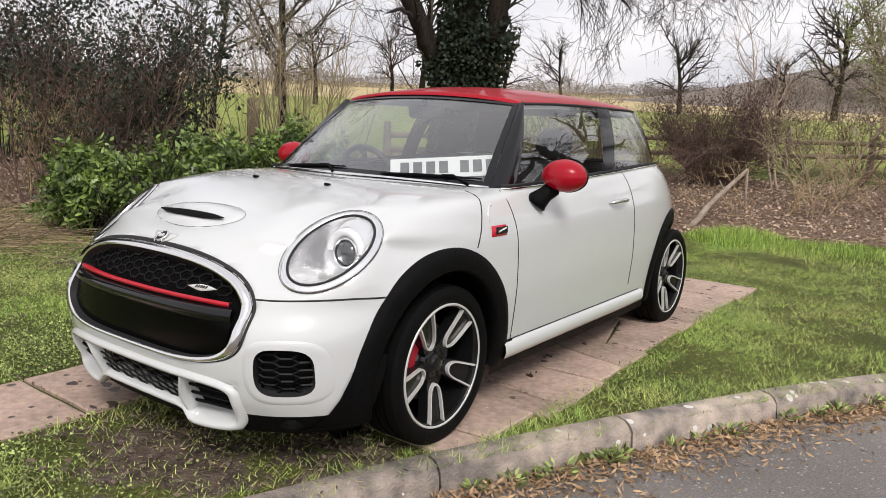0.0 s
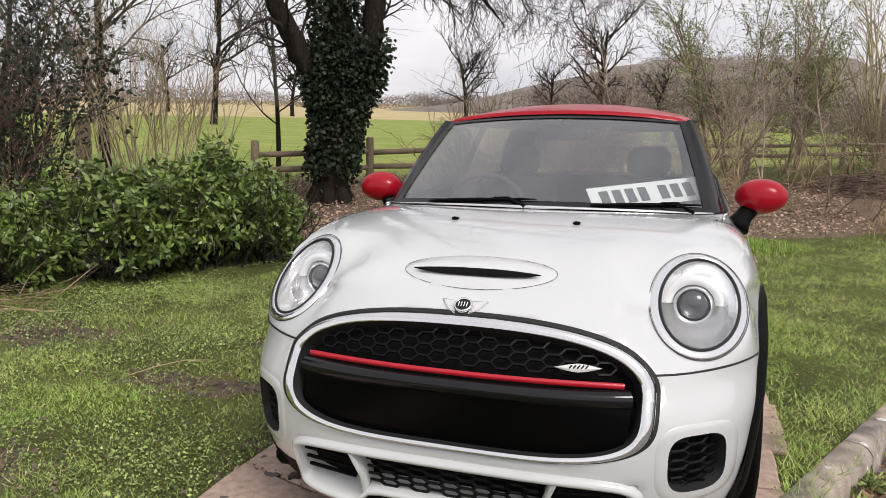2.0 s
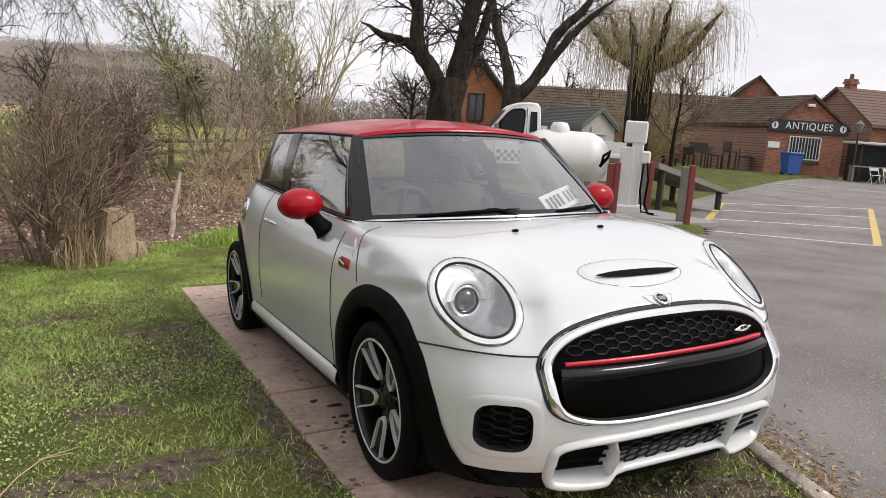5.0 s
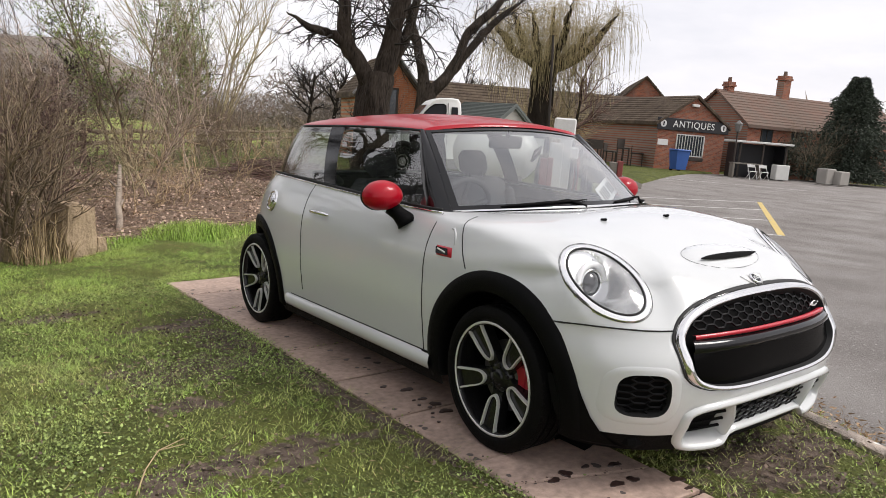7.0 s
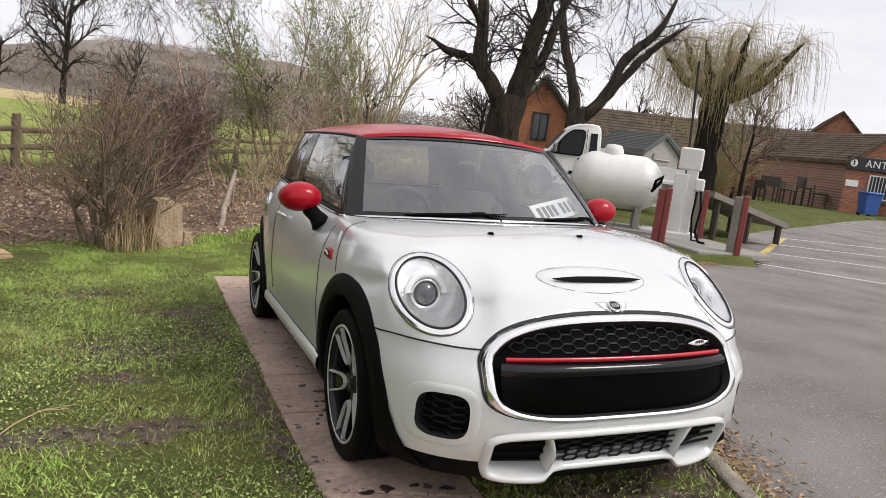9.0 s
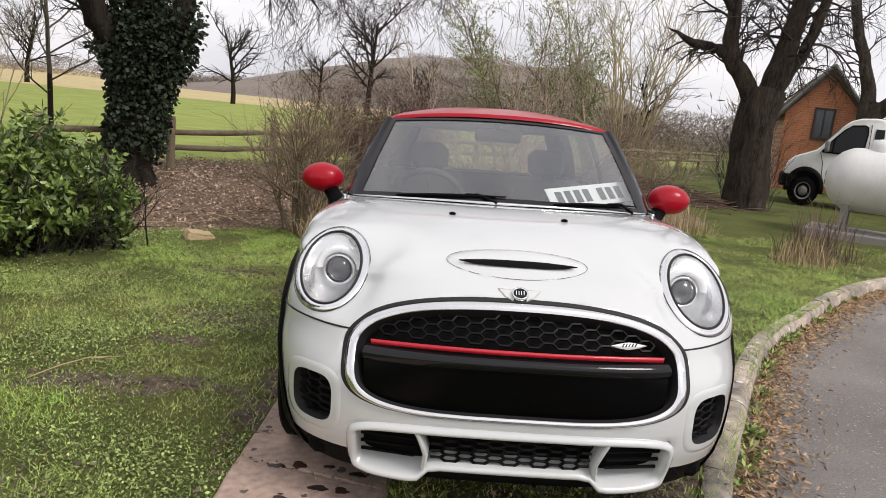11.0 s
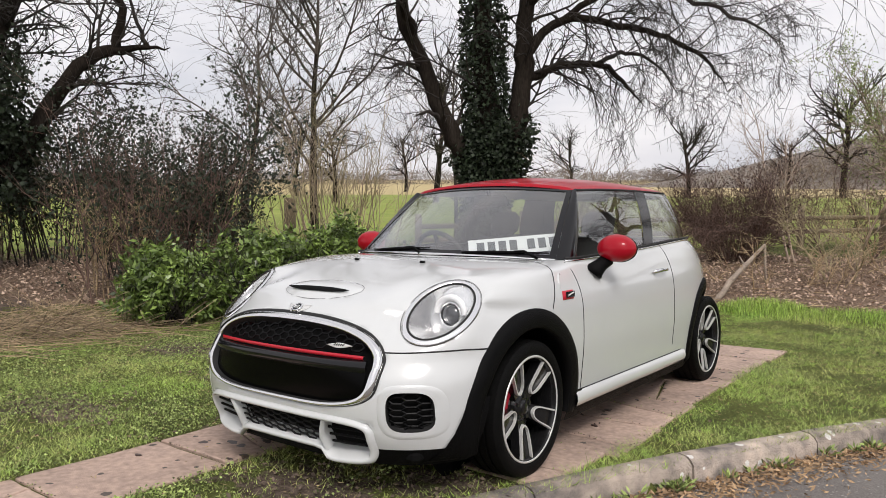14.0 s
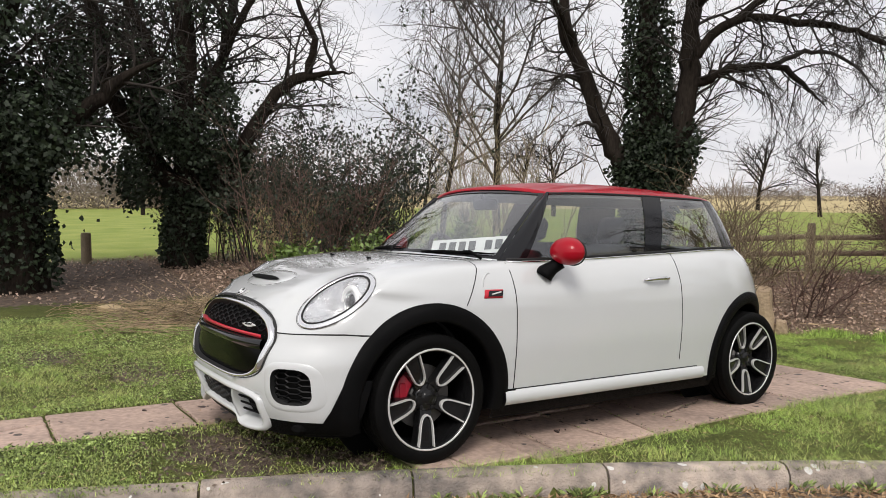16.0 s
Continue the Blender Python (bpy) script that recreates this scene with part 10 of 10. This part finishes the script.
# ---------------------------------------------------------------- kerb stones and slabs, piece by piece
def build_kerb():
    kerb = thing("kerb", "weathered concrete kerb stones along the road", "kerb", kind="structure")
    rng = random.Random(5)
    line = resample(KERB, 0.05)
    per = 18
    start = 7
    for s in range(0, (len(line) - start) // per):
        seg = line[start + s * per: start + (s + 1) * per + 1]
        if len(seg) < 5:
            continue
        up, tilt = rng.uniform(-0.008, 0.006), rng.uniform(-0.01, 0.01)
        m = len(seg) - 1
        rows = []
        for j in range(0, m + 1, 3):
            p = seg[j]
            d = (seg[min(j + 1, m)] - seg[max(j - 1, 0)]).normalized()
            if j == 0:
                p = p + d * 0.006
            if j == m:
                p = p - d * 0.006
            nrm = Vector((d.y, -d.x))
            z = float(height(p.x, p.y)) + 0.012 + up + tilt * (j / m - 0.5)
            chip = rng.uniform(-0.004, 0.004)
            rows.append([Vector((*(p + nrm * o), z + h)) for o, h in ((0.0, -0.20), (0.0, -0.008), (0.010, 0.0), (0.070, 0.002), (0.092 + chip, -0.010), (0.112 + chip, -0.034), (0.130, -0.20))])
        b = Build().grid(rows)
        for row, rev in ((rows[0], False), (rows[-1], True)):
            b.add(row, [tuple(range(7))[::-1] if rev else tuple(range(7))])
        ob = part("kerb_stone", b.mesh("kerb_stone", M["kerb_stone"], crisp=38), kerb)
    return kerb


def build_slabs():
    """The paved strip: rows of concrete slabs, some cracked."""
    path = thing("pavement", "strip of pinkish concrete slabs in the grass", "paving", kind="structure")
    rng = random.Random(11)
    bits = []
    rows_y = [4.12, 3.52, 2.92, 2.30, 1.70, 1.08, 0.50, -0.08]
    for y1, y0 in zip(rows_y, rows_y[1:]):
        cols = [-0.965, -0.34 + rng.uniform(-0.02, 0.02), 0.32 + rng.uniform(-0.05, 0.05), 0.975 + rng.uniform(-0.03, 0.05)]
        for x0, x1 in zip(cols, cols[1:]):
            bits.append([(x0, y0), (x1, y0), (x1, y1), (x0, y1)])
    for y1, y0 in zip((-0.08, -0.72, -1.42, -2.1, -2.8, -3.4), (-0.72, -1.42, -2.1, -2.8, -3.4, -4.0)):
        bits.append([(-0.965, y0), (-0.36 + rng.uniform(-0.03, 0.03), y0), (-0.36 + rng.uniform(-0.03, 0.03), y1), (-0.965, y1)])
    pieces, seams = [], []
    for q in bits:
        cx, cy = sum(p[0] for p in q) / 4, sum(p[1] for p in q) / 4
        if cx > 0.4 and cy < 2.8 or rng.random() < 0.2:
            t0, t1 = rng.uniform(0.25, 0.75), rng.uniform(0.25, 0.75)
            a, b, c, d = [Vector(p) for p in q]
            if rng.random() < 0.6:
                e, f = a + (d - a) * t0, b + (c - b) * t1
                pieces += [[a, b, f, e], [e, f, c, d]]
            else:
                e, f = a + (b - a) * t0, d + (c - d) * t1
                pieces += [[a, e, f, d], [e, b, c, f]]
        else:
            pieces.append([Vector(p) for p in q])
    for q in pieces:
        seams += [(q[i], q[(i + 1) % 4]) for i in range(4)]
        c = sum(q, Vector((0, 0))) / 4
        lift, ta, tb = rng.uniform(-0.004, 0.006), rng.uniform(-0.006, 0.006), rng.uniform(-0.006, 0.006)
        edge = []
        for i in range(4):
            a, b = q[i], q[(i + 1) % 4]
            for k in range(3):
                p = a + (b - a) * k / 3
                p = p + (c - p).normalized() * rng.uniform(0.004, 0.013)
                edge.append(p)
        def lay(p, dz, sh=0.0):
            p = p + (c - p).normalized() * sh
            return Vector((p.x, p.y, float(height(p.x, p.y)) + 0.006 + lift + ta * (p.x - c.x) + tb * (p.y - c.y) + dz))
        top, mid, bot = [lay(p, 0.0, 0.010) for p in edge], [lay(p, -0.006) for p in edge], [lay(p, -0.05) for p in edge]
        n = len(edge)
        faces = [tuple(range(n))]
        for r in range(2):
            faces += [(r * n + (i + 1) % n, r * n + i, (r + 1) * n + i, (r + 1) * n + (i + 1) % n) for i in range(n)]
        part("slab", mesh_of("slab", top + mid + bot, faces, M["slab_stone"]), path)
    # moss, crumbs and dead leaf caught in the joints
    nr = np.random.RandomState(19)
    for name, label, mat, per, size in (("joint_moss", "moss and weeds in the slab joints", M["weed_leaf"], 16, (0.013, 0.008)), ("joint_dirt", "dark crumbs and leaf bits along the slab joints", M["brown_bud"], 24, (0.012, 0.007))):
        ps = []
        for a, b in seams:
            for _ in range(int(per * (b - a).length * (0.2 + 1.6 * nr.rand() ** 2))):
                p = a + (b - a) * nr.rand()
                off = abs(nr.normal()) * 0.012
                x, y = p.x + nr.normal() * off, p.y + nr.normal() * off
                ps.append((x, y, float(height(x, y)) + 0.008 + 0.006 * nr.rand()))
        ds = nr.normal(size=(len(ps), 3)) * np.array([1, 1, 0.35])
        thing(name, label, "moss" if name == "joint_moss" else "debris", kind="stuff", data=leaves_mesh(name, ps, ds, size[0], size[1], mat, nr))
    return path


kerb = build_kerb()
pavement = build_slabs()
